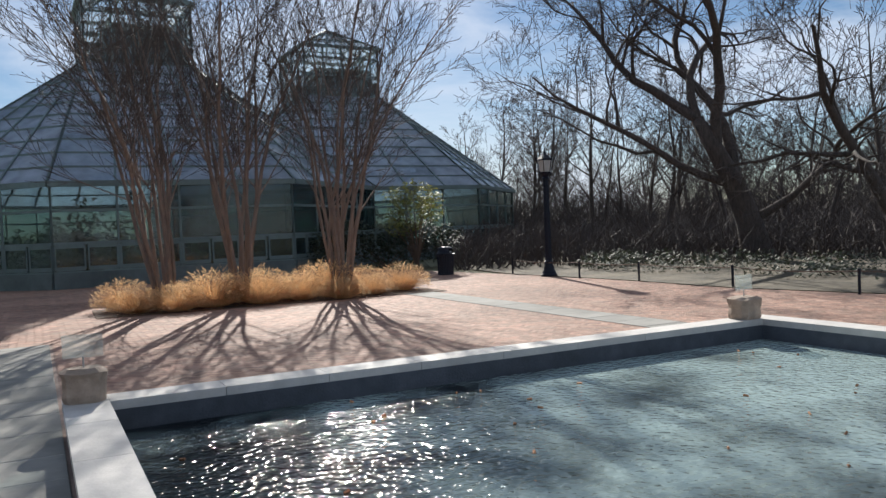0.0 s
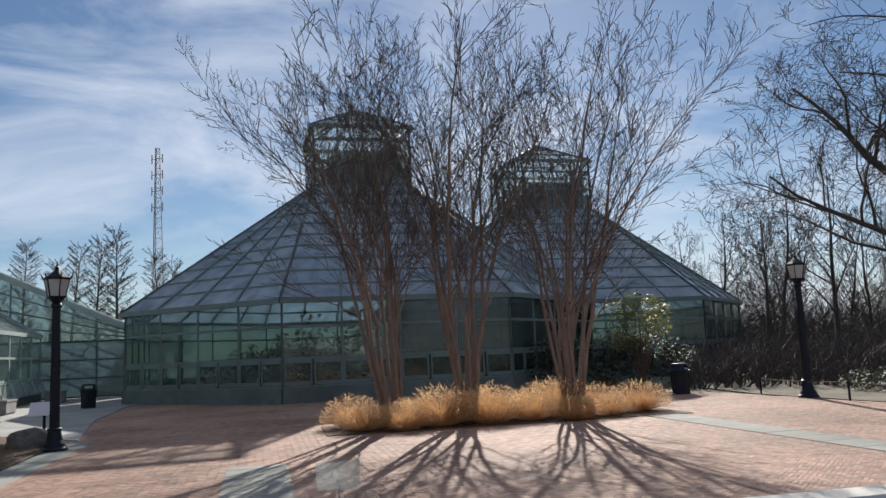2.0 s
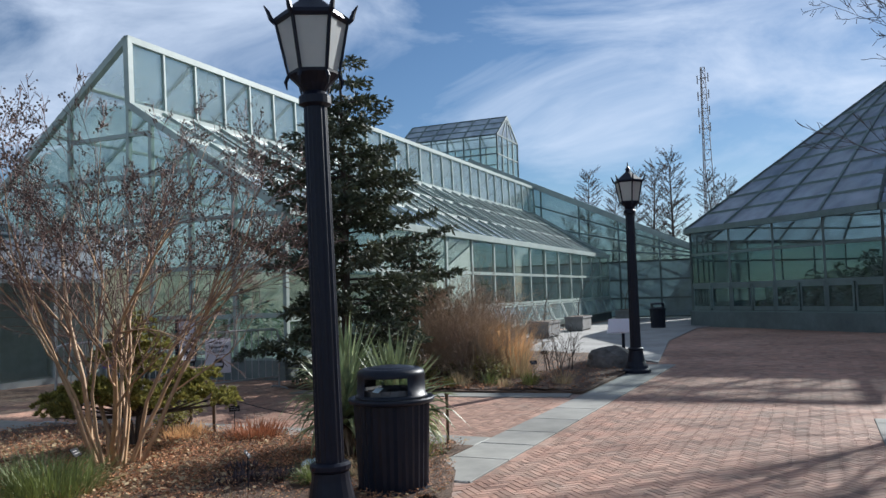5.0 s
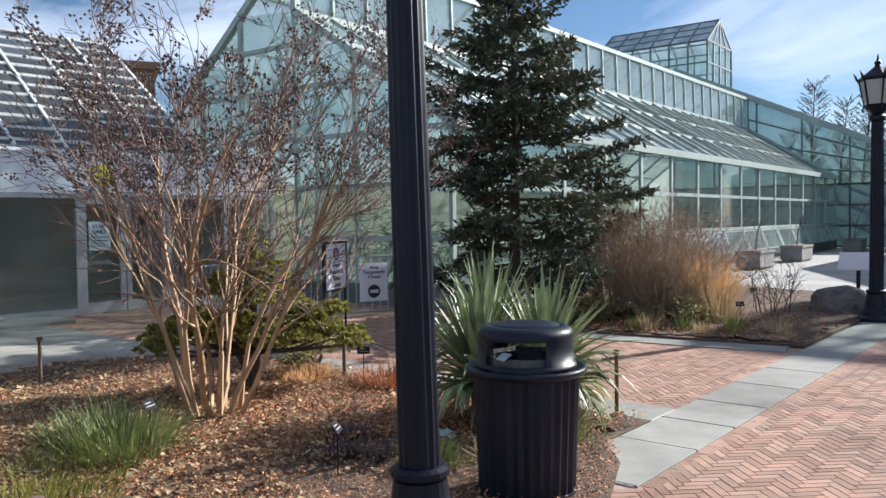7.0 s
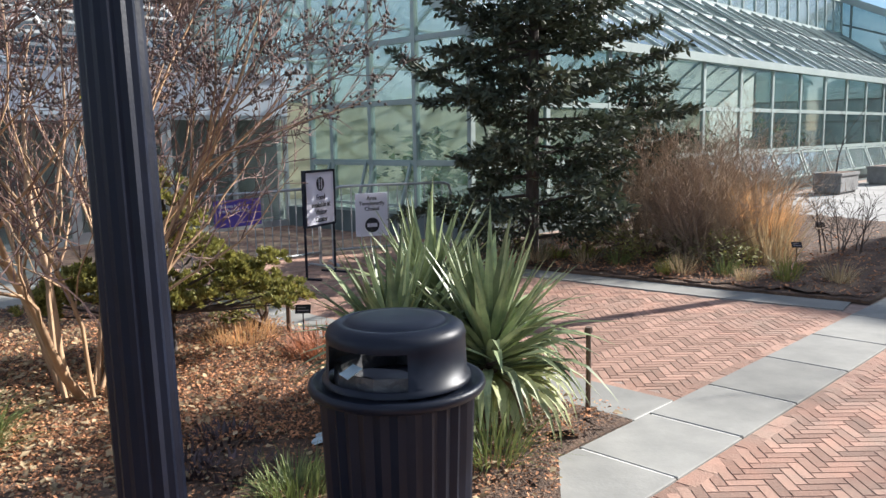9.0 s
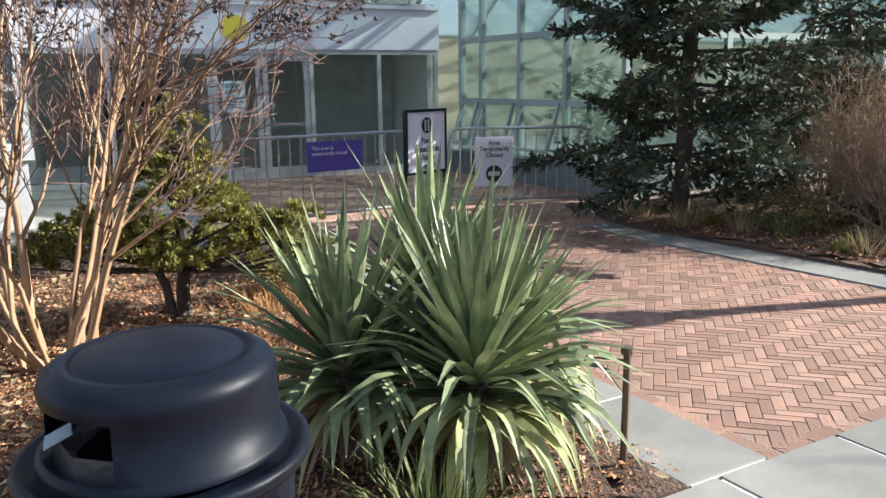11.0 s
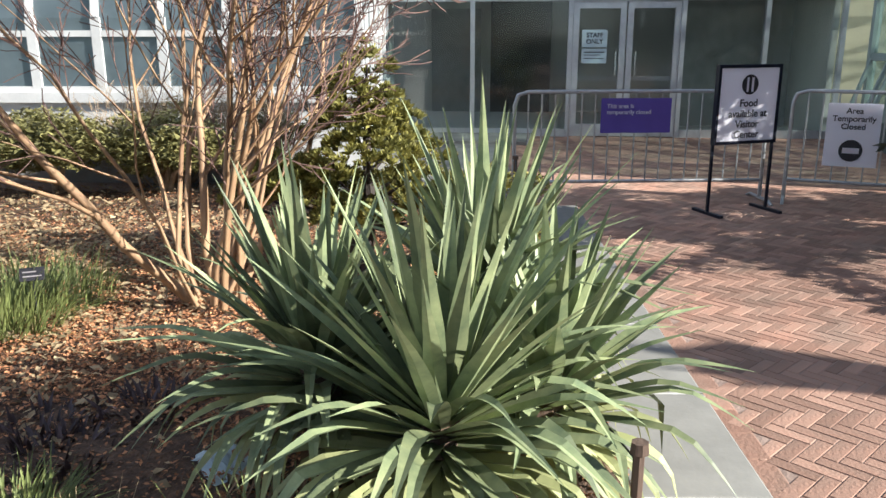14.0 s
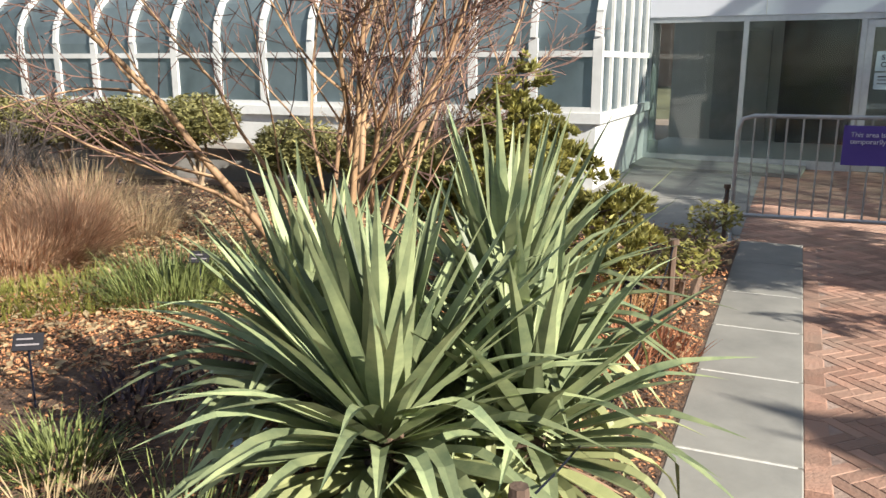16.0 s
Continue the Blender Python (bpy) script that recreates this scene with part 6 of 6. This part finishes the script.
M_PLANTER = mat("grey_cast_stone", (0.25, 0.245, 0.24), 0.85, (0.18, 0.176, 0.172), 6, bump=0.3, stain=0.2)


def stone_planter():
    root = thing("stone_planter", HOUSE_M @ pose(6.1, 13.0, 0), "pale rectangular concrete planter with a young bare tree", "planter", "planters along the glasshouse")
    part("box", Shape().box(-0.3, -0.65, 0, 0.3, 0.65, 0.09).box(-0.34, -0.7, 0.09, 0.34, 0.7, 0.5).box(-0.37, -0.73, 0.5, 0.37, 0.73, 0.57), M_PLANTER, root)
    part("soil", Shape().box(-0.3, -0.66, 0.56, 0.3, 0.66, 0.575), M_MULCH, root)
    rnd = random.Random(3)
    s = Shape()
    o = dict(BRUSH)
    limb(s, s, Vector((0, 0, 0.55)), Vector((0.02, 0, 1)), 2.1, 0.025, 0, rnd, o)
    part("young_tree", s, M_TWIG, root, "slender bare young tree")
    copy_thing(root, HOUSE_M @ pose(6.1, 17.6, 0))
    copy_thing(root, HOUSE_M @ pose(6.3, 26.0, 0))


stone_planter()


def boulder(x, y, r, seed):
    rnd = random.Random(seed)
    bm = bmesh.new()
    bmesh.ops.create_icosphere(bm, subdivisions=3, radius=r)
    for v in bm.verts:
        k = 1 + 0.22 * noise.noise(v.co * (1.6 / r) + Vector((seed, 0, 0))) + 0.07 * noise.noise(v.co * (5 / r))
        v.co = Vector((v.co.x * k * 1.15, v.co.y * k * 0.9, max(v.co.z * k * 0.72, -0.3 * r)))
    me = bpy.data.meshes.new("boulder")
    bm.to_mesh(me)
    bm.free()
    me.materials.append(M_ROCK)
    ob = part("boulder", me, M_ROCK, m=pose(x, y, r * 0.25))
    return tagged(ob, "dark weathered boulder at the bed's corner", "boulder")


boulder(-11.05, 19.75, 0.46, 3)


def info_panel():
    root = thing("information_panel", pose(-11.35, 20.55, 0, 0, 0, 35), "slanted white information panel on a dark post", "information panel")
    part("post", Shape().box(-0.03, -0.03, 0, 0.03, 0.03, 0.78), M_BLACK, root)
    part("board", Shape().slab([(-0.30, -0.24, 0.68), (0.30, -0.24, 0.68), (0.30, 0.20, 0.94), (-0.30, 0.20, 0.94)], 0.025), M_SIGNW, root, "white printed board")


info_panel()


def plant_label(x, y, turn, h=0.28, group="plant labels"):
    root = thing("plant_label", pose(x, y, 0.04, 0, 0, turn), "small black plant label on a thin stake", "plant label", group)
    part("stake", Shape().tube([(0, 0, 0), (0, 0, h)], 0.005, 5), M_BLACK, root)
    p = part("plate", Shape().slab([(-0.06, -0.02, h), (0.06, -0.02, h), (0.06, 0.025, h + 0.06), (-0.06, 0.025, h + 0.06)], 0.004), M_LABEL, root)
    part("print_line", Shape().slab([(-0.045, -0.010, h + 0.0185), (0.045, -0.010, h + 0.0185), (0.045, -0.006, h + 0.0240), (-0.045, -0.006, h + 0.0240)], 0.001).slab([(-0.045, 0.005, h + 0.0385), (0.02, 0.005, h + 0.0385), (0.02, 0.009, h + 0.0440), (-0.045, 0.009, h + 0.0440)], 0.001), M_STEELMAST, p)


for lx, ly, lt in ((-6.56, 10.17, 150), (-8.4, 5.72, 150), (-7.71, 9.19, 140), (-10.5, 17.15, 70), (-12.0, 18.9, 50), (-9.19, 11.2, 75)):
    plant_label(lx, ly, lt)


def stake(x, y, h, r, label):
    ob = part("wooden_stake", Shape().tube([(0, 0, -0.02), (0.004, 0, h * 0.6), (0, 0, h - 0.03)], [r, r, r * 0.95], 7).tube([(0, 0, h - 0.03), (0, 0, h)], [r * 1.6, r * 1.4], 8), M_WOODSTAKE, m=pose(x, y, 0.02))
    tagged(ob, label, "stake", "stakes along the bed edge")


stake(-7.04, 12.54, 0.54, 0.016, "weathered brown stake at the bed corner")
stake(-9.63, 11.14, 0.50, 0.020, "weathered brown stake beside the path")
stake(-11.7, 10.2, 0.50, 0.018, "weathered brown stake beside the path")
stake(-10.41, 8.39, 0.5, 0.018, "thin dark stake beside the paved court")
stake(-5.9, 8.6, 0.35, 0.022, "short rusty stake in the mulch")
rope = Shape()
for (ax, ay), (bx, by) in (((-7.04, 12.54), (-9.63, 11.14)), ((-9.63, 11.14), (-11.7, 10.2))):
    rope.tube([Vector((ax, ay, 0.5)).lerp(Vector((bx, by, 0.48)), t / 8) - Vector((0, 0, 0.22 * math.sin(math.pi * t / 8))) for t in range(9)], 0.004, 4)
tagged(part("guard_wire", rope, M_BLACK), "thin dark guard wire between stakes", "wire")
sc = Shape()
rnd_p = random.Random(6)
nx = 9
for j in range(nx):
    for i in range(nx):
        x, y = i / (nx - 1) - 0.5, j / (nx - 1) - 0.5
        sc.v.append((0.24 * x + rnd_p.uniform(-0.012, 0.012), 0.17 * y + rnd_p.uniform(-0.012, 0.012), 0.012 + 0.05 * (1 - 3.2 * (x * x + y * y)) * rnd_p.uniform(0.3, 1.0)))
sc.f += [(j * nx + i, j * nx + i + 1, (j + 1) * nx + i + 1, (j + 1) * nx + i) for j in range(nx - 1) for i in range(nx - 1)]
tagged(part("crumpled_paper", sc, M_PAPER, m=pose(-7.1, 11.06, 0.06, 0, 0, 60)), "crumpled pale blue paper lying on mulch", "litter")


def rope_fence():
    spots = [(4.95, 30.95), (6.63, 27.6), (7.9, 25.6), (9.35, 22.6), (10.9, 19.9), (13.5, 17.6), (16.5, 15.5)]
    root = thing("rope_fence", pose(spots[0][0], spots[0][1], 0), "low dark post and rope fence along the plaza", "fence")
    o = Vector((*spots[0], 0))
    for i, (x, y) in enumerate(spots):
        part("post", Shape().tube([Vector((x, y, 0)) - o, Vector((x, y, 0.52)) - o], 0.03, 7), M_BLACK, root)
        if i:
            a, b = Vector((*spots[i - 1], 0.47)) - o, Vector((x, y, 0.47)) - o
            part("rope", Shape().tube([a.lerp(b, t / 6) - Vector((0, 0, 0.05 * math.sin(math.pi * t / 6))) for t in range(7)], 0.012, 5), M_WOODSTAKE, root)


rope_fence()


# ---- barriers and signs before the café ----
def barrier(p, q):
    a, b = Vector((*p, 0)), Vector((*q, 0))
    l = (b - a).length
    turn = math.degrees(math.atan2(b.y - a.y, b.x - a.x))
    root = thing("crowd_barrier", pose(a.x, a.y, 0, 0, 0, turn), "grey galvanised crowd barrier closing the café path", "barrier", "crowd barriers")
    h = 1.04
    part("frame", Shape().tube([(0, 0, 0.02), (0, 0, h - 0.12), (0.03, 0, h - 0.03), (0.12, 0, h), (l - 0.12, 0, h), (l - 0.03, 0, h - 0.03), (l, 0, h - 0.12), (l, 0, 0.02)], 0.019, 8).tube([(0, 0, 0.2), (l, 0, 0.2)], 0.017, 8), M_GALV, root)
    n = int(l / 0.125)
    for i in range(1, n):
        part("upright", Shape().tube([(l * i / n, 0, 0.2), (l * i / n, 0, h)], 0.008, 6), M_GALV, root)
    for x in (0.0, l):
        part("foot", Shape().tube([(x, -0.28, 0.0), (x, -0.2, 0.03), (x, 0.2, 0.03), (x, 0.28, 0.0)], 0.016, 6), M_GALV, root)
    return root, l


bar1, len1 = barrier((-12.13, 10.0), (-13.35, 12.05))
bar2, len2 = barrier((-13.5, 12.25), (-13.62, 13.95))


def front_sign(root, w, z0, z1, words, size, zc, emblem):
    part("board", Shape().box(-w / 2, -0.02, z0, w / 2, -0.008, z1), M_SIGNW, root, "white printed board")
    letters(words, size, M_INK, root, Matrix.Translation((0, -0.030, zc)), 1.0, 0.0012)
    zc2, r = emblem
    n = 28
    em = part("emblem", Shape().add([(r * math.cos(2 * math.pi * i / n), -0.028, zc2 + r * math.sin(2 * math.pi * i / n)) for i in range(n)], [tuple(range(n))]), M_INK, root, "black round emblem")
    return em


# board on two posts: words face the plaza
tl, tr = Vector((-12.49, 11.75, 0)), Vector((-12.90, 12.14, 0))
mid = (tl + tr) / 2
face_turn = math.degrees(math.atan2(tr.y - tl.y, tr.x - tl.x))
food = thing("food_sign", pose(mid.x, mid.y, 0, 0, 0, face_turn), "white food notice in a black frame on two posts", "sign")
em = front_sign(food, 0.60, 0.645, 1.27, "Food\navailable at\nVisitor\nCenter", 0.09, 0.835, (1.13, 0.085))
part("fork", Shape().box(-0.035, -0.034, 1.07, -0.018, -0.0285, 1.19), M_SIGNW, em)
part("knife", Shape().box(0.014, -0.034, 1.07, 0.034, -0.0285, 1.19), M_SIGNW, em)
fs = Shape()
fs.box(-0.325, -0.03, 0.618, -0.30, 0.02, 1.30).box(0.30, -0.03, 0.618, 0.325, 0.02, 1.30).box(-0.30, -0.03, 1.272, 0.30, 0.02, 1.30).box(-0.30, -0.03, 0.618, 0.30, 0.02, 0.643)
part("frame", fs, M_BLACK, food)
for sx in (-0.312, 0.312):
    part("post", Shape().box(sx - 0.011, -0.01, 0.0, sx + 0.011, 0.012, 0.618), M_BLACK, food)
    part("foot", Shape().box(sx - 0.02, -0.2, 0.0, sx + 0.02, 0.2, 0.025), M_BLACK, food)
clos = thing("closed_sign", pose(-13.50, 12.78, 0, 0, 0, 90 + 4), "white closed notice hung on the barrier", "sign")
em = front_sign(clos, 0.45, 0.36, 0.94, "Area\nTemporarily\nClosed", 0.072, 0.80, (0.51, 0.10))
part("stripe", Shape().box(-0.07, -0.034, 0.485, 0.07, -0.0285, 0.535), M_SIGNW, em)
ban = thing("banner", bar1.matrix_basis @ pose(0.80, 0, 0) @ pose(0, 0, 0), "purple cloth banner tied to the barrier", "banner")
s = Shape()
nx, nz = 10, 5
s.add([(0.66 * i / nx, -0.024 - 0.008 * math.sin(i * 1.3) * (1 - j / nz), 0.66 + 0.32 * j / nz) for j in range(nz + 1) for i in range(nx + 1)], [(j * (nx + 1) + i, j * (nx + 1) + i + 1, (j + 1) * (nx + 1) + i + 1, (j + 1) * (nx + 1) + i) for j in range(nz) for i in range(nx)])
part("cloth", s, M_PURPLE, ban, smooth=True)
letters("This area is\ntemporarily closed", 0.055, M_SIGNW, ban, Matrix.Translation((0.05, -0.04, 0.88)), 1.0, 0.0008, "LEFT", "white printed words")


# ---- paving: flagstone borders and herringbone bricks ----
COURT = (-11.6, -4.4, -5.78, -0.5)


M_MORTAR = mat("pale_mortar", (0.68, 0.66, 0.61), 0.9, (0.5, 0.48, 0.44), 20, bump=0.2)


def flag_borders():
    rnd = random.Random(13)
    for n, (origin, a0, b0, a1, b1, along) in enumerate(BORDERS):
        root = thing("pavement_border", pose(origin[0], origin[1], 0, 0, 0, GRID), "row of grey bluestone flags bordering the brick", "pavement", kind="structure")
        lo, hi = (a0, a1) if along == "a" else (b0, b1)
        ia, ib = (0, 0.02) if along == "a" else (0.02, 0)
        part("mortar", Shape().box(a0 + ia, b0 + ib, -0.02, a1 - ia, b1 - ib, 0.0065), M_MORTAR, root, "pale mortar joints")
        p = lo
        while p < hi - 0.05:
            q = min(p + rnd.uniform(0.72, 0.95), hi)
            if hi - q < 0.3:
                q = hi
            e, t = 0.008, rnd.uniform(0.0015, 0.004)
            c = [(p + e, b0, q - e, b1)] if along == "a" else [(a0, p + e, a1, q - e)]
            x0, y0, x1, y1 = c[0]
            s = Shape()
            k = 0.006
            s.add([(x0, y0, -0.02), (x1, y0, -0.02), (x1, y1, -0.02), (x0, y1, -0.02), (x0, y0, t + 0.004), (x1, y0, t + 0.004), (x1, y1, t + 0.004), (x0, y1, t + 0.004), (x0 + k, y0 + k, t + 0.008), (x1 - k, y0 + k, t + 0.008), (x1 - k, y1 - k, t + 0.008), (x0 + k, y1 - k, t + 0.008)],
                  [(0, 1, 5, 4), (1, 2, 6, 5), (2, 3, 7, 6), (3, 0, 4, 7), (4, 5, 9, 8), (5, 6, 10, 9), (6, 7, 11, 10), (7, 4, 8, 11), (8, 9, 10, 11)])
            part("flagstone", s, M_FLAG, root)
            p = q
    court = thing("pavement_court", pose(CORNER0[0], CORNER0[1], 0, 0, 0, GRID), "grey bluestone paving before the café", "pavement", kind="structure")
    part("mortar", Shape().box(COURT[0], COURT[1], -0.012, COURT[2], COURT[3], 0.002), M_FLAG, court)
    x = COURT[0]
    while x < COURT[2] - 0.2:
        w, y = rnd.uniform(0.75, 1.05), COURT[1] + rnd.uniform(-0.4, 0)
        w = min(w, COURT[2] - x)
        while y < COURT[3] - 0.1:
            l = rnd.uniform(0.9, 1.5)
            y0, y1 = max(y, COURT[1]), min(y + l, COURT[3])
            if y1 - y0 > 0.1:
                part("flagstone", Shape().box(x + 0.005, y0 + 0.005, -0.01, x + w - 0.005, y1 - 0.005, rnd.uniform(0.006, 0.01)), M_FLAG, court)
            y += l
        x += w
    root = thing("pavement_curb", pose(CURB[0][0], CURB[0][1], 0), "curved bluestone edging of the far bed", "pavement", kind="structure")
    o = Vector((CURB[0][0], CURB[0][1], 0))
    for i in range(len(CURB) - 1):
        s = Shape().slab([Vector((*CURB[i], 0.012)) - o, Vector((*CURB_OUT[i], 0.012)) - o, Vector((*CURB_OUT[i + 1], 0.012)) - o, Vector((*CURB[i + 1], 0.012)) - o], 0.03)
        part("flagstone", s, M_FLAG, root)


flag_borders()


def bricks():
    w, gap = 0.064, 0.002
    block = [BED_NEAR, BED_FAR + [CURB[0]] + [], CONCRETE, POOL_OUT, octagon(PAV_A, PAV_AP + 0.15, PAV_TURN), octagon(PAV_B, PAV_AP + 0.15, PAV_TURN)]
    block += [quad_poly(*b[:5]) for b in BORDERS] + [CURB + CURB_OUT[::-1]]
    area = [(-19.0, 12.6), (-17.0, 13.4), (-14.4, 15.0), (-13.2, 21.8), (-11.0, 21.2), (-15.0, 27.0), (-18.6, 33.4), (-4.0, 44.0), (3.4, 33.0), (4.9, 30.8), (7.5, 26.3), (9.3, 22.4), (11.4, 19.7), (14.5, 13.0), (6.5, 13.0), (-2.0, 5.0), (1.0, -2.0), (-1.0, -2.0), (-4.0, 8.0), (-12.0, 9.0), (-16.0, 5.5)]
    edge_rows = [(CORNER0, -5.75, 0.0, 0.0, 0.098), (CORNER0, -0.098, 0.11, 0.0, 3.3), (CORNER0, 0.58, -1.9, 0.685, 8.6)]
    block += [quad_poly(*e) for e in edge_rows] + [quad_poly(CORNER0, *COURT)]
    ca, sa = math.cos(radians(GRID + 45)), math.sin(radians(GRID + 45))
    near = (-8.6, 13.55, 1.05)
    verts, faces, parts_at = [], [], []
    rnd = random.Random(17)

    def in_any(p):
        return any(inside(p, q) for q in block)
    ok = {}

    def cell_ok(x, y):
        key = (int(math.floor(x / 0.3)), int(math.floor(y / 0.3)))
        if key not in ok:
            cx, cy = (key[0] + 0.5) * 0.3, (key[1] + 0.5) * 0.3
            pts = [(cx, cy)] + [(cx + a, cy + b) for a in (-0.32, 0.32) for b in (-0.32, 0.32)]
            if all(not inside(p, area) for p in pts):
                ok[key] = 0
            else:
                hits = [in_any(p) for p in pts]
                ok[key] = 0 if all(hits) else (2 if any(hits) or not all(inside(p, area) for p in pts) else 1)
        return ok[key]
    r = 545
    for i in range(-r, r):
        for j in range(-r, r):
            k = (i - j) % 6
            if k == 0:
                u0, v0, u1, v1 = i, j, i + 3, j + 1
            elif k == 5:
                u0, v0, u1, v1 = i, j, i + 1, j + 3
            else:
                continue
            cu, cv = (u0 + u1) / 2 * w, (v0 + v1) / 2 * w
            x, y = -3.0 + cu * ca - cv * sa, 17.0 + cu * sa + cv * ca
            if not (-19.5 < x < 15 and -2.5 < y < 45):
                continue
            c = cell_ok(x, y)
            if c == 0 or (c == 2 and (in_any((x, y)) or not inside((x, y), area))):
                continue
            hu, hv = (u1 - u0) / 2 * w - gap, (v1 - v0) / 2 * w - gap
            z = rnd.uniform(-0.0008, 0.0008)
            if (x - near[0]) ** 2 + (y - near[1]) ** 2 < near[2] ** 2:
                parts_at.append((x, y, z, k == 0))
                continue
            b = len(verts)
            for du, dv, dz in ((-hu, -hv, -0.003), (hu, -hv, -0.003), (hu, hv, -0.003), (-hu, hv, -0.003), (-hu + 0.0025, -hv + 0.0025, 0), (hu - 0.0025, -hv + 0.0025, 0), (hu - 0.0025, hv - 0.0025, 0), (-hu + 0.0025, hv - 0.0025, 0)):
                verts.append((x + du * ca - dv * sa, y + du * sa + dv * ca, z + dz))
            faces += [(b + 4, b + 5, b + 6, b + 7), (b, b + 1, b + 5, b + 4), (b + 1, b + 2, b + 6, b + 5), (b + 2, b + 3, b + 7, b + 6), (b + 3, b, b + 4, b + 7)]
    # a soldier course along the flagstones
    for origin, a0, b0, a1, b1 in edge_rows:
        along_a = a1 - a0 > b1 - b0
        lo, hi = (a0, a1) if along_a else (b0, b1)
        p = lo
        while p < hi - 0.02:
            q = min(p + 0.21, hi)
            x0, y0, x1, y1 = (p, b0, q, b1) if along_a else (a0, p, a1, q)
            b, z = len(verts), rnd.uniform(-0.0008, 0.0006)
            for x, y, dz in ((x0, y0, -0.003), (x1, y0, -0.003), (x1, y1, -0.003), (x0, y1, -0.003), (x0 + 0.004, y0 + 0.004, 0), (x1 - 0.006, y0 + 0.006, 0), (x1 - 0.006, y1 - 0.006, 0), (x0 + 0.006, y1 - 0.006, 0)):
                verts.append(tuple(grid_pt(origin, x, y, z + dz)))
            faces += [(b + 4, b + 5, b + 6, b + 7), (b, b + 1, b + 5, b + 4), (b + 1, b + 2, b + 6, b + 5), (b + 2, b + 3, b + 7, b + 6), (b + 3, b, b + 4, b + 7)]
            p = q
    me = bpy.data.meshes.new("brick_paving")
    me.from_pydata(verts, [], faces)
    me.materials.append(M_BRICK)
    pave = thing("pavement_brick", pose(0, 0, 0), "red herringbone brick paving", "pavement", kind="structure")
    rest = part("brick_field", me, M_BRICK, pave)
    tagged(rest, kind="stuff")
    hu, hv = 1.5 * w - gap, w / 2 - gap
    one = Shape()
    one.add([(-hu, -hv, -0.003), (hu, -hv, -0.003), (hu, hv, -0.003), (-hu, hv, -0.003), (-hu + 0.0025, -hv + 0.0025, 0), (hu - 0.0025, -hv + 0.0025, 0), (hu - 0.0025, hv - 0.0025, 0), (-hu + 0.0025, hv - 0.0025, 0)], [(4, 5, 6, 7), (0, 1, 5, 4), (1, 2, 6, 5), (2, 3, 7, 6), (3, 0, 4, 7)])
    mesh = one.mesh("brick", M_BRICK_ONE)
    for x, y, z, flat in parts_at:
        ob = part("brick", mesh, M_BRICK_ONE, pave)
        ob.matrix_basis = pose(x, y, z, 0, 0, GRID + 45 + (0 if flat else 90))


bricks()
